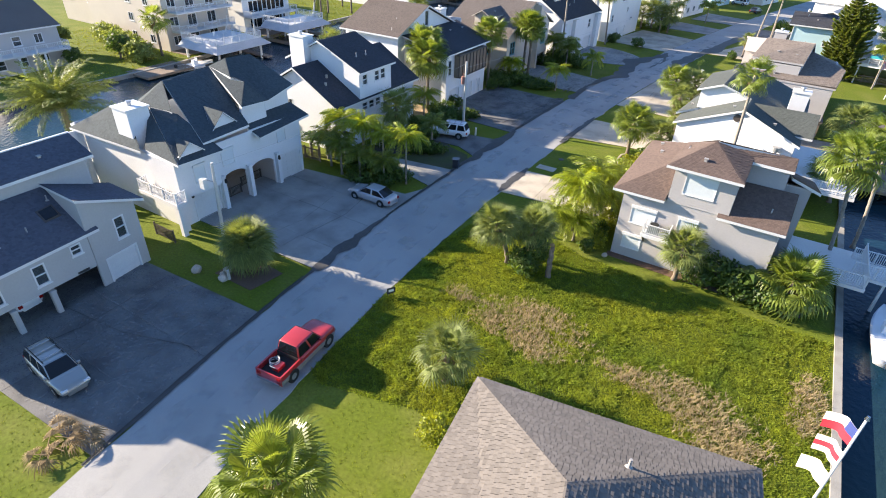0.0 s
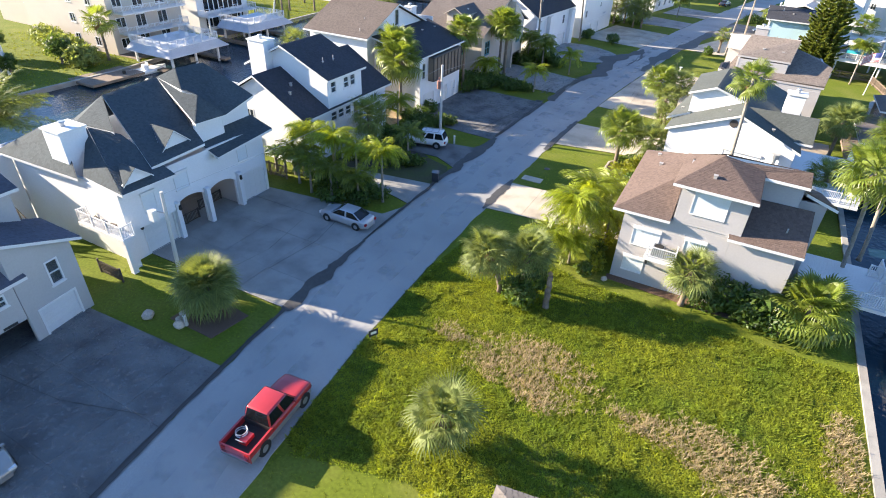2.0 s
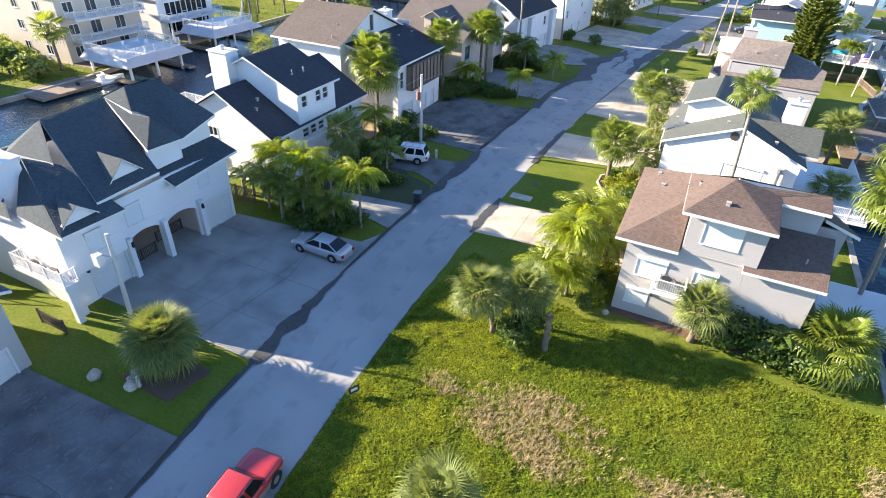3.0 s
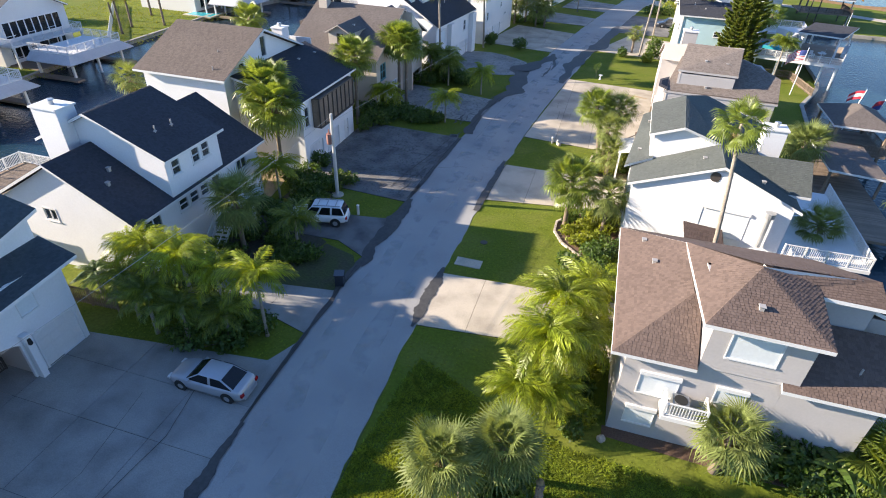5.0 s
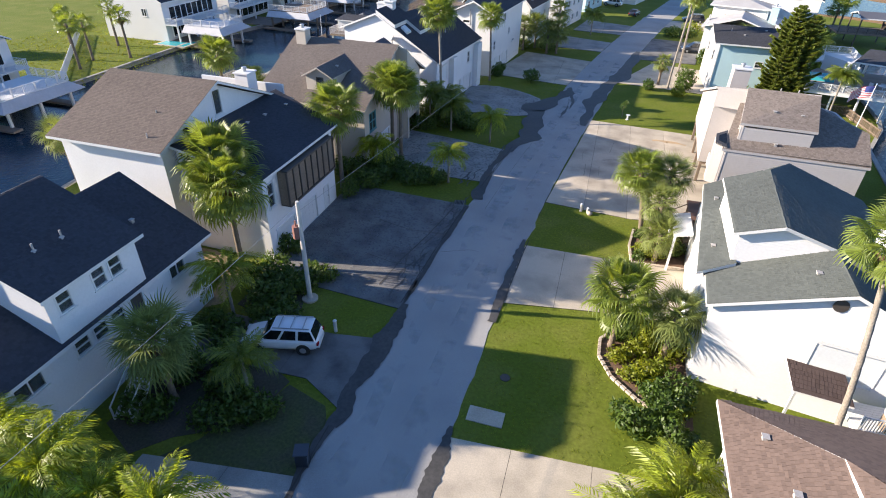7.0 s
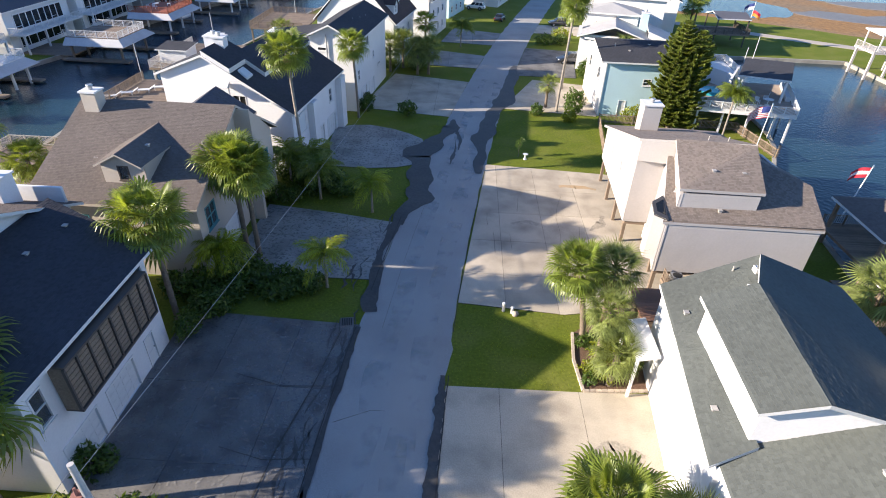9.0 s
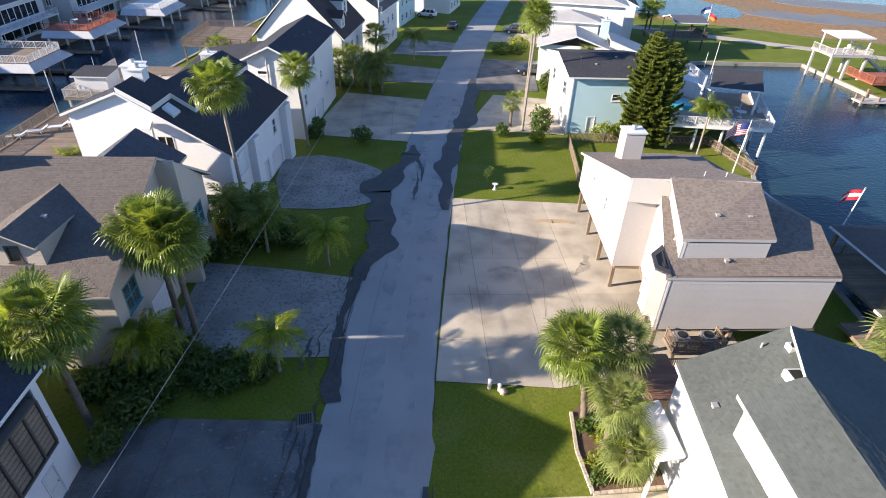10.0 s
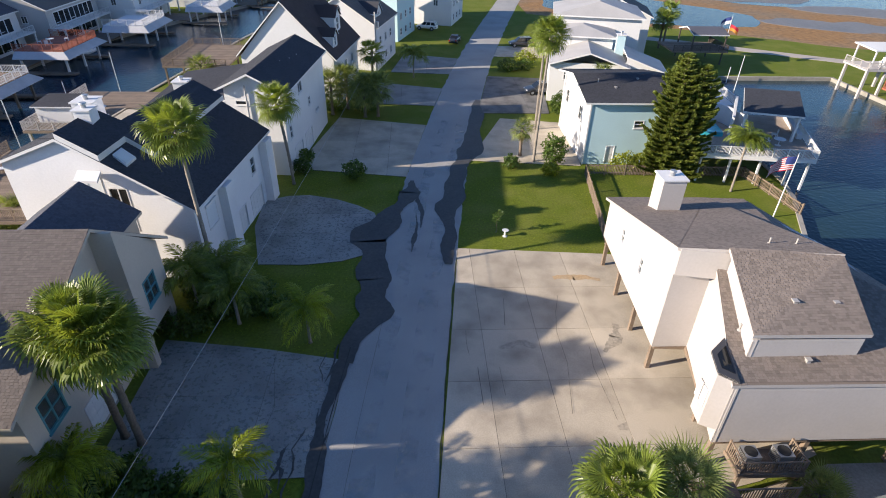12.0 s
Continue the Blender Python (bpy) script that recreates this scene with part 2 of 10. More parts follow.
# ---- mesh kit ----
class Geo:
    """Gathers vertices and faces of one mesh."""

    def __init__(self):
        self.v, self.f, self.m, self.slot, self.soft = [], [], [], 0, False
        self.s = []

    def add(self, verts, faces):
        n = len(self.v)
        self.v.extend(tuple(p) for p in verts)
        for face in faces:
            self.f.append(tuple(n + i for i in face))
            self.m.append(self.slot)
            self.s.append(self.soft)
        return self

    def box(self, x0, y0, z0, x1, y1, z1, turn=None):
        p = [Vector((x, y, z)) for z in (z0, z1) for x, y in ((x0, y0), (x1, y0), (x1, y1), (x0, y1))]
        if turn is not None:
            p = [turn @ q for q in p]
        return self.add(p, [(3, 2, 1, 0), (4, 5, 6, 7), (0, 1, 5, 4), (1, 2, 6, 5), (2, 3, 7, 6), (3, 0, 4, 7)])

    def prism(self, poly, low, high):
        """poly: plan points, counter-clockwise; low and high: heights."""
        n = len(poly)
        p = [(x, y, low) for x, y in poly] + [(x, y, high) for x, y in poly]
        return self.add(p, [tuple(range(n - 1, -1, -1)), tuple(range(n, 2 * n))] + [(i, (i + 1) % n, n + (i + 1) % n, n + i) for i in range(n)])

    def slab(self, pts, thick, rim=None):
        """A sloping plate: pts its upper corners, counter-clockwise from above; rim: the slot of its edges."""
        n, keep = len(pts), self.slot
        p = [tuple(q) for q in pts] + [(q[0], q[1], q[2] - thick) for q in pts]
        self.add(p, [tuple(range(n)), tuple(range(2 * n - 1, n - 1, -1))])
        self.slot = keep if rim is None else rim
        self.add(p, [(i, n + i, n + (i + 1) % n, (i + 1) % n) for i in range(n)])
        self.slot = keep
        return self

    def tube(self, points, radii, sides=8, cap=True):
        points = [Vector(p) for p in points]
        rings = []
        for i, p in enumerate(points):
            d = (points[min(i + 1, len(points) - 1)] - points[max(i - 1, 0)]).normalized()
            a = d.orthogonal().normalized() if abs(d.z) < 0.98 else Vector((1, 0, 0))
            a = (a - d * a.dot(d)).normalized()
            b = d.cross(a)
            r = radii[i] if isinstance(radii, (list, tuple)) else radii
            rings.append([p + (a * math.cos(k * 2 * math.pi / sides) + b * math.sin(k * 2 * math.pi / sides)) * r for k in range(sides)])
        faces = []
        for i in range(len(rings) - 1):
            for k in range(sides):
                j = (k + 1) % sides
                faces.append((i * sides + k, i * sides + j, (i + 1) * sides + j, (i + 1) * sides + k))
        if cap:
            faces += [tuple(range(sides - 1, -1, -1)), tuple((len(rings) - 1) * sides + k for k in range(sides))]
        return self.add([q for r in rings for q in r], faces)

    def bar(self, a, b, w, h=None):
        """A straight square bar between two points."""
        a, b = Vector(a), Vector(b)
        h = h or w
        d = (b - a).normalized()
        s = Vector((-d.y, d.x, 0)).normalized() if abs(d.z) < 0.99 else Vector((1, 0, 0))
        u = d.cross(s)
        p = [q + s * i * w / 2 + u * j * h / 2 for q in (a, b) for i, j in ((-1, -1), (1, -1), (1, 1), (-1, 1))]
        return self.add(p, [(3, 2, 1, 0), (4, 5, 6, 7), (0, 1, 5, 4), (1, 2, 6, 5), (2, 3, 7, 6), (3, 0, 4, 7)])

    def mesh(self, name, mats):
        me = bpy.data.meshes.new(name)
        me.from_pydata(self.v, [], self.f)
        for m in mats:
            me.materials.append(m)
        if len(mats) > 1:
            me.polygons.foreach_set("material_index", self.m)
        if any(self.s):
            me.polygons.foreach_set("use_smooth", self.s)
        me.update()
        return me


def part(name, geo, material, parent=None, label="", kind=""):
    """Links what was gathered as ONE mesh under a thing or under a part (or as a thing, with no parent)."""
    mats = material if isinstance(material, (list, tuple)) else [material]
    ob = new(name, geo if isinstance(geo, bpy.types.Mesh) else geo.mesh(name, mats))
    ob.parent = parent
    return tagged(ob, label, kind=kind)


def thing(name, label, category, at=(0, 0, 0), yaw=0.0, group="", kind=""):
    ob = new(name)
    ob.matrix_world = pose(*at, 0, 0, yaw)
    ob.empty_display_size = 0.2
    return tagged(ob, label, category, group, kind)


def flat_quads(name, verts, materials, smooth=False):
    """A mesh from an array of quads, four corners each, or of pairs of them that share an edge (six corners)."""
    k = verts.shape[1]
    me = bpy.data.meshes.new(name)
    n = len(verts)
    quads = np.array([[0, 1, 2, 3]] if k == 4 else [[0, 1, 2, 3], [4, 5, 1, 0]])
    idx = (np.arange(n)[:, None, None] * k + quads[None]).reshape(-1)
    me.vertices.add(n * k)
    me.vertices.foreach_set("co", verts.reshape(-1).astype(np.float32))
    me.loops.add(len(idx))
    me.loops.foreach_set("vertex_index", idx.astype(np.int32))
    me.polygons.add(len(idx) // 4)
    me.polygons.foreach_set("loop_start", np.arange(0, len(idx), 4, dtype=np.int32))
    for m in materials:
        me.materials.append(m)
    me.polygons.foreach_set("use_smooth", np.zeros(len(idx) // 4, dtype=bool))
    me.update(calc_edges=True)
    me.validate()
    return me


def spans(poly, v):
    """Where a level line crosses a flat polygon: its inner stretches."""
    cuts = []
    for (ua, va), (ub, vb) in zip(poly, poly[1:] + poly[:1]):
        if (va <= v) != (vb <= v):
            cuts.append(ua + (ub - ua) * (v - va) / (vb - va))
    cuts.sort()
    return list(zip(cuts[::2], cuts[1::2]))


def without(span, holes):
    """A stretch less some holes."""
    out = [span]
    for a, b in holes:
        out = [q for s in out for q in ((s[0], min(s[1], a)), (max(s[0], b), s[1])) if q[1] - q[0] > 0.02]
    return out


def shingles(pts, rng, course=0.145, tab=0.24):
    """Courses of shingle tabs over a sloping flat polygon: an array of tabs, six corners each."""
    pts = [Vector(p) for p in pts]
    n = Vector((0, 0, 0))
    for a, b in zip(pts, pts[1:] + pts[:1]):
        n += a.cross(b)
    n.normalize()
    if n.z < 0:
        n = -n
    u = Vector((-n.y, n.x, 0))
    u = u.normalized() if u.length > 1e-4 else Vector((1, 0, 0))
    v = n.cross(u)
    if v.z < 0:
        u, v = -u, -v
    o = pts[0]
    poly = [((p - o).dot(u), (p - o).dot(v)) for p in pts]
    v0, v1 = min(p[1] for p in poly), max(p[1] for p in poly)
    tabs = []
    k = 0
    while v0 + k * course < v1 - 0.03:
        a, b = v0 + k * course, min(v0 + (k + 1) * course + 0.03, v1)
        for (s, e), (s2, e2) in zip(spans(poly, a + 0.004), spans(poly, min(b, a + course) - 0.004)):
            s, e = max(s, s2), min(e, e2)
            x = s - rng.uniform(0, tab)
            while x < e:
                w = tab * rng.uniform(0.85, 1.15)
                p, q = max(x, s), min(x + w, e)
                if q - p > 0.03:
                    tabs.append((p, q - 0.018, a, b, rng.uniform(0.014, 0.03)))
                x += w
        k += 1
    t = np.array(tabs)
    o, u, v, n = (np.array(q) for q in (o, u, v, n))

    def at(uu, vv, hh):
        return o + uu[:, None] * u + vv[:, None] * v + np.asarray(hh)[:, None] * n

    low = np.full(len(t), 0.003)
    return np.stack([at(t[:, 0], t[:, 2], t[:, 4]), at(t[:, 1], t[:, 2], t[:, 4]), at(t[:, 1], t[:, 3], low * 2), at(t[:, 0], t[:, 3], low * 2), at(t[:, 0], t[:, 2], low), at(t[:, 1], t[:, 2], low)], 1)


def roof(parent, planes, material, label="", course=0.145, tab=0.19, thick=0.2, fascia=None, seed=1):
    """One roof of several slopes: plates with a pale edge board, and shingle tabs on them."""
    g = Geo()
    flat = []
    for pts in planes:
        p = [Vector(q) for q in pts]
        n = (p[1] - p[0]).cross(p[2] - p[0]).normalized()
        if len(p) == 4 and abs((p[3] - p[0]).dot(n)) > 0.015:
            flat += [[pts[0], pts[1], pts[2]], [pts[0], pts[2], pts[3]]]
        else:
            flat.append(pts)
    planes = flat
    for pts in planes:
        g.slab(pts, thick, 1)
    me = g.mesh("roof", [material, fascia or TRIM])
    bm = bmesh.new()
    bm.from_mesh(me)
    bmesh.ops.remove_doubles(bm, verts=bm.verts, dist=0.001)
    bm.to_mesh(me)
    bm.free()
    r = part("roof", me, None, parent, label)
    rng = np.random.default_rng(seed)
    if course:
        tabs = np.concatenate([shingles(pts, rng, course, tab) for pts in planes])
        part("shingles", flat_quads("shingles", tabs, [material]), None, r, kind="stuff")
    return r


def gable(x0, x1, y0, y1, ze, zr, axis="y", at=0.5):
    """The two slopes of a gable roof over a rectangle; axis: that of the ridge."""
    if axis == "y":
        m = x0 + (x1 - x0) * at
        return [[(m, y0, zr), (m, y1, zr), (x0, y1, ze), (x0, y0, ze)], [(m, y1, zr), (m, y0, zr), (x1, y0, ze), (x1, y1, ze)]]
    m = y0 + (y1 - y0) * at
    return [[(x0, m, zr), (x0, y0, ze), (x1, y0, ze), (x1, m, zr)], [(x1, m, zr), (x1, y1, ze), (x0, y1, ze), (x0, m, zr)]]


def hip(x0, x1, y0, y1, ze, zr, a, b, axis="y", at=0.5):
    """The four slopes of a hipped roof; a, b: where its ridge begins and ends along the axis."""
    if axis == "y":
        m = x0 + (x1 - x0) * at
        p, q = (m, a, zr), (m, b, zr)
        return [[p, q, (x0, y1, ze), (x0, y0, ze)], [q, p, (x1, y0, ze), (x1, y1, ze)], [p, (x0, y0, ze), (x1, y0, ze)], [q, (x1, y1, ze), (x0, y1, ze)]]
    m = y0 + (y1 - y0) * at
    p, q = (a, m, zr), (b, m, zr)
    return [[p, (x0, y0, ze), (x1, y0, ze), q], [q, (x1, y1, ze), (x0, y1, ze), p], [p, (x0, y1, ze), (x0, y0, ze)], [q, (x1, y0, ze), (x1, y1, ze)]]


class Plane:
    """An upright plane in a house's own space: u along it as seen from outside, left to right; out of it; z up."""

    def __init__(self, p0, p1):
        self.o, d = Vector((*p0, 0)), Vector((p1[0] - p0[0], p1[1] - p0[1], 0))
        self.length = d.length
        self.u = d.normalized()
        self.n = Vector((self.u.y, -self.u.x, 0))

    def at(self, u, z, out=0.0):
        return self.o + self.u * u + self.n * out + Vector((0, 0, z))

    def block(self, g, u0, u1, z0, z1, a, b):
        """A box between two distances out of the plane."""
        p = [self.at(u, z, d) for z in (z0, z1) for u, d in ((u0, b), (u1, b), (u1, a), (u0, a))]
        return g.add(p, [(3, 2, 1, 0), (4, 5, 6, 7), (0, 1, 5, 4), (1, 2, 6, 5), (2, 3, 7, 6), (3, 0, 4, 7)])


def ring(pl, g, u0, u1, z0, z1, w, a, b):
    """A rectangular frame in one piece, between two distances out of the plane."""
    p = [pl.at(u, z, d) for d in (b, a) for u, z in ((u0, z0), (u1, z0), (u1, z1), (u0, z1), (u0 + w, z0 + w), (u1 - w, z0 + w), (u1 - w, z1 - w), (u0 + w, z1 - w))]
    f = []
    for k in range(4):
        j = (k + 1) % 4
        f += [(k, j, 4 + j, 4 + k), (8 + j, 8 + k, 12 + k, 12 + j), (j, k, 8 + k, 8 + j), (4 + k, 4 + j, 12 + j, 12 + k)]
    return g.add(p, f)


def hoop(pl, g, u0, u1, z0, z1, w, a, b):
    """A door frame in one piece: two jambs and a head."""
    out = [(u0, z0), (u0 + w, z0), (u0 + w, z1 - w), (u1 - w, z1 - w), (u1 - w, z0), (u1, z0), (u1, z1), (u0, z1)]
    n = len(out)
    p = [pl.at(u, z, d) for d in (b, a) for u, z in out]
    return g.add(p, [(0, 1, 2, 7), (2, 3, 6, 7), (3, 4, 5, 6), (n + 7, n + 2, n + 1, n), (n + 7, n + 6, n + 3, n + 2), (n + 6, n + 5, n + 4, n + 3)] + [((k + 1) % n, k, n + k, n + (k + 1) % n) for k in range(n)])


def window_in(parent, pl, u0, u1, z0, z1, bars=(1, 0), frame_mat=None, glass=None, sill=True):
    g, w = Geo(), 0.09
    ring(pl, g, u0, u1, z0, z1, w, -0.09, 0.045)
    win = part("window", g, frame_mat or TRIM, parent)
    for k in range(bars[0]):
        c = u0 + (u1 - u0) * (k + 1) / (bars[0] + 1)
        part("muntin", pl.block(Geo(), c - 0.035, c + 0.035, z0 + w, z1 - w, -0.058, 0.01), frame_mat or TRIM, win)
    for k in range(bars[1]):
        c = z0 + (z1 - z0) * (k + 1) / (bars[1] + 1)
        part("muntin", pl.block(Geo(), u0 + w, u1 - w, c - 0.035, c + 0.035, -0.058, 0.012), frame_mat or TRIM, win)
    g = Geo()
    pl.block(g, u0 + w, u1 - w, z0 + w, z1 - w, -0.075, -0.06)
    part("pane", g, glass or GLASS, win)
    if sill:
        g = Geo()
        pl.block(g, u0 - 0.06, u1 + 0.06, z0 - 0.07, z0 - 0.002, 0.0, 0.1)
        part("sill", g, frame_mat or TRIM, win)
    return win


def shutter_in(parent, pl, u0, u1, z0, z1, material=None):
    """A storm panel over a window: a pale sheet between rails, under a roller housing."""
    s = part("storm_shutter", pl.block(Geo(), u0, u1, z0, z1, -0.05, 0.012), material or SHEET, parent)
    for a, b in ((u0 - 0.05, u0 - 0.001), (u1 + 0.001, u1 + 0.05)):
        part("rail", pl.block(Geo(), a, b, z0, z1, -0.05, 0.05), TRIM, s)
    part("housing", pl.block(Geo(), u0 - 0.08, u1 + 0.08, z1 + 0.002, z1 + 0.22, -0.05, 0.16), TRIM, s)
    part("rail", pl.block(Geo(), u0 - 0.05, u1 + 0.05, z0 - 0.08, z0 - 0.002, -0.05, 0.08), TRIM, s)
    return s


def garage_in(parent, pl, u0, u1, z0, z1, material=None):
    g, w = Geo(), 0.12
    hoop(pl, g, u0, u1, z0, z1, w, -0.15, 0.05)
    f = part("garage_door", g, TRIM, parent)
    cols = max(2, round((u1 - u0) / 0.75))
    for r in range(4):
        g = Geo()
        a, b = z0 + (z1 - w - z0) * r / 4, z0 + (z1 - w - z0) * (r + 1) / 4
        pl.block(g, u0 + w, u1 - w, a + 0.006, b - 0.006, -0.14, -0.1)
        for c in range(cols):
            s, e = u0 + w + (u1 - u0 - 2 * w) * c / cols, u0 + w + (u1 - u0 - 2 * w) * (c + 1) / cols
            pl.block(g, s + 0.08, e - 0.08, a + 0.09, b - 0.09, -0.1, -0.085)
        part("panel", g, material or WHITE, f)
    return f


def door_in(parent, pl, u0, u1, z0, z1, material=None):
    g, w = Geo(), 0.08
    hoop(pl, g, u0, u1, z0, z1, w, -0.12, 0.05)
    f = part("door", g, TRIM, parent)
    g = Geo()
    pl.block(g, u0 + w, u1 - w, z0, z1 - w, -0.1, -0.06)
    pl.block(g, u0 + w + 0.12, u1 - w - 0.12, z0 + 0.2, z0 + 0.9, -0.06, -0.045)
    pl.block(g, u0 + w + 0.12, u1 - w - 0.12, z0 + 1.05, z1 - w - 0.15, -0.06, -0.045)
    part("leaf", g, material or WHITE, f)
    g = Geo()
    pl.block(g, u1 - w - 0.13, u1 - w - 0.08, z0 + 0.95, z0 + 1.05, -0.06, 0.0)
    part("handle", g, CHROME, f)
    return f


def wall(parent, p0, p1, z0, top, material, openings=(), board=0.18, thick=0.2, name="wall", label=""):
    """An upright wall with thickness and openings right through it, from p0 to p1 as seen from outside, left to right.
    top: its height, or a profile of (u, z). openings: (kind, u0, u1, z0, z1[, options])."""
    pl = Plane(p0, p1)
    prof = [(0.0, top), (pl.length, top)] if isinstance(top, (int, float)) else list(top)
    poly = [(0.0, z0), (pl.length, z0)] + prof[::-1]
    cuts = sorted({round(u, 4) for o in openings for u in o[1:3]} | {round(p[0], 4) for p in prof})
    levels = sorted({round(z, 4) for _, z in poly} | {round(z, 4) for o in openings for z in o[3:5]})
    g = Geo()

    def pieces(a, b):
        e = (b - a) * 0.01
        holes = [(o[1], o[2]) for o in openings if o[3] < (a + b) / 2 < o[4]]
        for (s0, e0), (s1, e1) in zip(spans(poly, a + e), spans(poly, b - e)):
            low, high = without((s0, e0), holes), without((s1, e1), holes)
            if len(low) == len(high):
                for (p, q), (r, t) in zip(low, high):
                    inner = [c for c in cuts if max(p, r) + 0.01 < c < min(q, t) - 0.01]
                    lo, hi = [max(p, 0.004)] + inner + [min(q, pl.length - 0.004)], [max(r, 0.004)] + inner + [min(t, pl.length - 0.004)]
                    yield from zip(zip(lo, lo[1:]), zip(hi, hi[1:]))

    for a, b in zip(levels, levels[1:]):
        if b - a < 0.01:
            continue
        for (s0, e0), (s1, e1) in pieces(a, b):
            p = [pl.at(s0, a, 0), pl.at(e0, a, 0), pl.at(e1, b, 0), pl.at(s1, b, 0), pl.at(s0, a, -thick), pl.at(e0, a, -thick), pl.at(e1, b, -thick), pl.at(s1, b, -thick)]
            g.add(p, [(0, 1, 2, 3), (5, 4, 7, 6), (1, 0, 4, 5), (3, 2, 6, 7), (0, 3, 7, 4), (2, 1, 5, 6)])
    me = g.mesh(name, [material])
    bm = bmesh.new()
    bm.from_mesh(me)
    bmesh.ops.remove_doubles(bm, verts=bm.verts, dist=0.0005)
    bm.to_mesh(me)
    bm.free()
    w = part(name, me, None, parent, label)
    if board:
        rows, z, zt = [], z0, max(p[1] for p in prof)
        while z < zt - 0.05:
            b = min(z + board, zt)
            for (s0, e0), (s1, e1) in pieces(z, b):
                rows.append([pl.at(s0, z, 0.02), pl.at(e0, z, 0.02), pl.at(e1, b, 0.005), pl.at(s1, b, 0.005), pl.at(s0, z, 0.001), pl.at(e0, z, 0.001)])
            z += board
        if rows:
            part("siding", flat_quads("siding", np.array(rows), [material]), None, w, kind="stuff")
    for o in openings:
        kind, args, opt = o[0], o[1:5], (o[5] if len(o) > 5 else {})
        if kind == "window":
            window_in(w, pl, *args, **opt)
        elif kind == "shutter":
            shutter_in(w, pl, *args, **opt)
        elif kind == "garage":
            garage_in(w, pl, *args, **opt)
        elif kind == "door":
            door_in(w, pl, *args, **opt)
    return w


def railing(parent, pts, height=1.0, material=None, gap=0.13, name="railing", post=1.6):
    """Posts, rails and balusters along a broken line of points."""
    material = material or WHITE
    bars, r, me = Geo(), None, None
    for i, (a, b) in enumerate(zip(pts, pts[1:])):
        a, b = Vector(a), Vector(b)
        n = max(1, round((b - a).length / post))
        for z in (height, 0.12):
            g = Geo().bar(a + Vector((0, 0, z)), b + Vector((0, 0, z)), 0.07, 0.06)
            if r is None:
                r = part(name, g, material, parent)
            else:
                part("rail", g, material, r)
        for k in range(n + (i == len(pts) - 2)):
            me = me or Geo().box(-0.05, -0.05, 0, 0.05, 0.05, height + 0.06).mesh("baluster_post", [material])
            part("post", me, None, r).location = a.lerp(b, k / n)
        m = max(1, int((b - a).length / gap))
        for k in range(1, m):
            p = a.lerp(b, k / m)
            bars.bar(p + Vector((0, 0, 0.14)), p + Vector((0, 0, height - 0.03)), 0.035)
    part("balustrade", bars, material, r, kind="stuff")
    return r


def deck(parent, x0, y0, x1, y1, z, material=None, board=0.16, thick=0.25, name="deck"):
    """A platform of boards on joists."""
    material = material or DECKWOOD
    g = Geo()
    g.box(x0, y0, z - thick, x1, y1, z - 0.03)
    d = part(name, g, material, parent)
    g = Geo()
    n = max(1, int((y1 - y0) / board))
    for k in range(n):
        a = y0 + (y1 - y0) * k / n
        g.box(x0, a, z - 0.03, x1, a + (y1 - y0) / n - 0.012, z)
    part("decking", g, material, d, kind="stuff")
    return d


def posts(parent, spots, z0, z1, w=0.3, material=None, name="post"):
    """Piles or posts, each a mesh of its own."""
    me = None
    for x, y in spots:
        if me is None:
            g = Geo()
            g.box(-w / 2, -w / 2, z0, w / 2, w / 2, z1)
            g.box(-w / 2 - 0.03, -w / 2 - 0.03, z1 - 0.12, w / 2 + 0.03, w / 2 + 0.03, z1 - 0.02)
            me = g.mesh(name, [material or DECKWOOD])
        ob = part(name, me, None, parent)
        ob.location = (x, y, 0)


def vents(parent, spots, material=None):
    """Small roof vents and pipes."""
    for x, y, z, kind in spots:
        g = Geo()
        if kind == "pipe":
            g.tube([(x, y, z - 0.25), (x, y, z + 0.28)], 0.05, 8)
            g.tube([(x, y, z - 0.12), (x, y, z - 0.05)], [0.14, 0.06], 8)
        else:
            g.box(x - 0.1, y - 0.1, z - 0.25, x + 0.1, y + 0.1, z + 0.04)
            g.box(x - 0.14, y - 0.14, z + 0.04, x + 0.14, y + 0.14, z + 0.08)
        part("roof_vent", g, material or VENT, parent)


def chimney(parent, x0, y0, x1, y1, z0, z1, material, cap=True, board=0.18):
    c = part("chimney", Geo().box(x0, y0, z0, x1, y1, z1), material, parent)
    if board:
        rows = []
        for p0, p1 in (((x0, y0), (x1, y0)), ((x1, y0), (x1, y1)), ((x1, y1), (x0, y1)), ((x0, y1), (x0, y0))):
            pl, z = Plane(p0, p1), z0
            while z < z1 - 0.05:
                b = min(z + board, z1)
                rows.append([pl.at(0, z, 0.013), pl.at(pl.length, z, 0.013), pl.at(pl.length, b, 0.005), pl.at(0, b, 0.005), pl.at(0, z, 0.001), pl.at(pl.length, z, 0.001)])
                z += board
        part("siding", flat_quads("siding", np.array(rows), [material]), None, c, kind="stuff")
    g = Geo()
    g.box(x0 - 0.1, y0 - 0.1, z1, x1 + 0.1, y1 + 0.1, z1 + 0.12)
    part("cap", g, TRIM, c)
    g = Geo()
    cx, cy = (x0 + x1) / 2, (y0 + y1) / 2
    g.tube([(cx, cy, z1 + 0.1), (cx, cy, z1 + 0.42)], 0.17, 10)
    g.tube([(cx, cy, z1 + 0.42), (cx, cy, z1 + 0.5)], [0.26, 0.22], 10)
    part("flue", g, METAL, c)
    return c


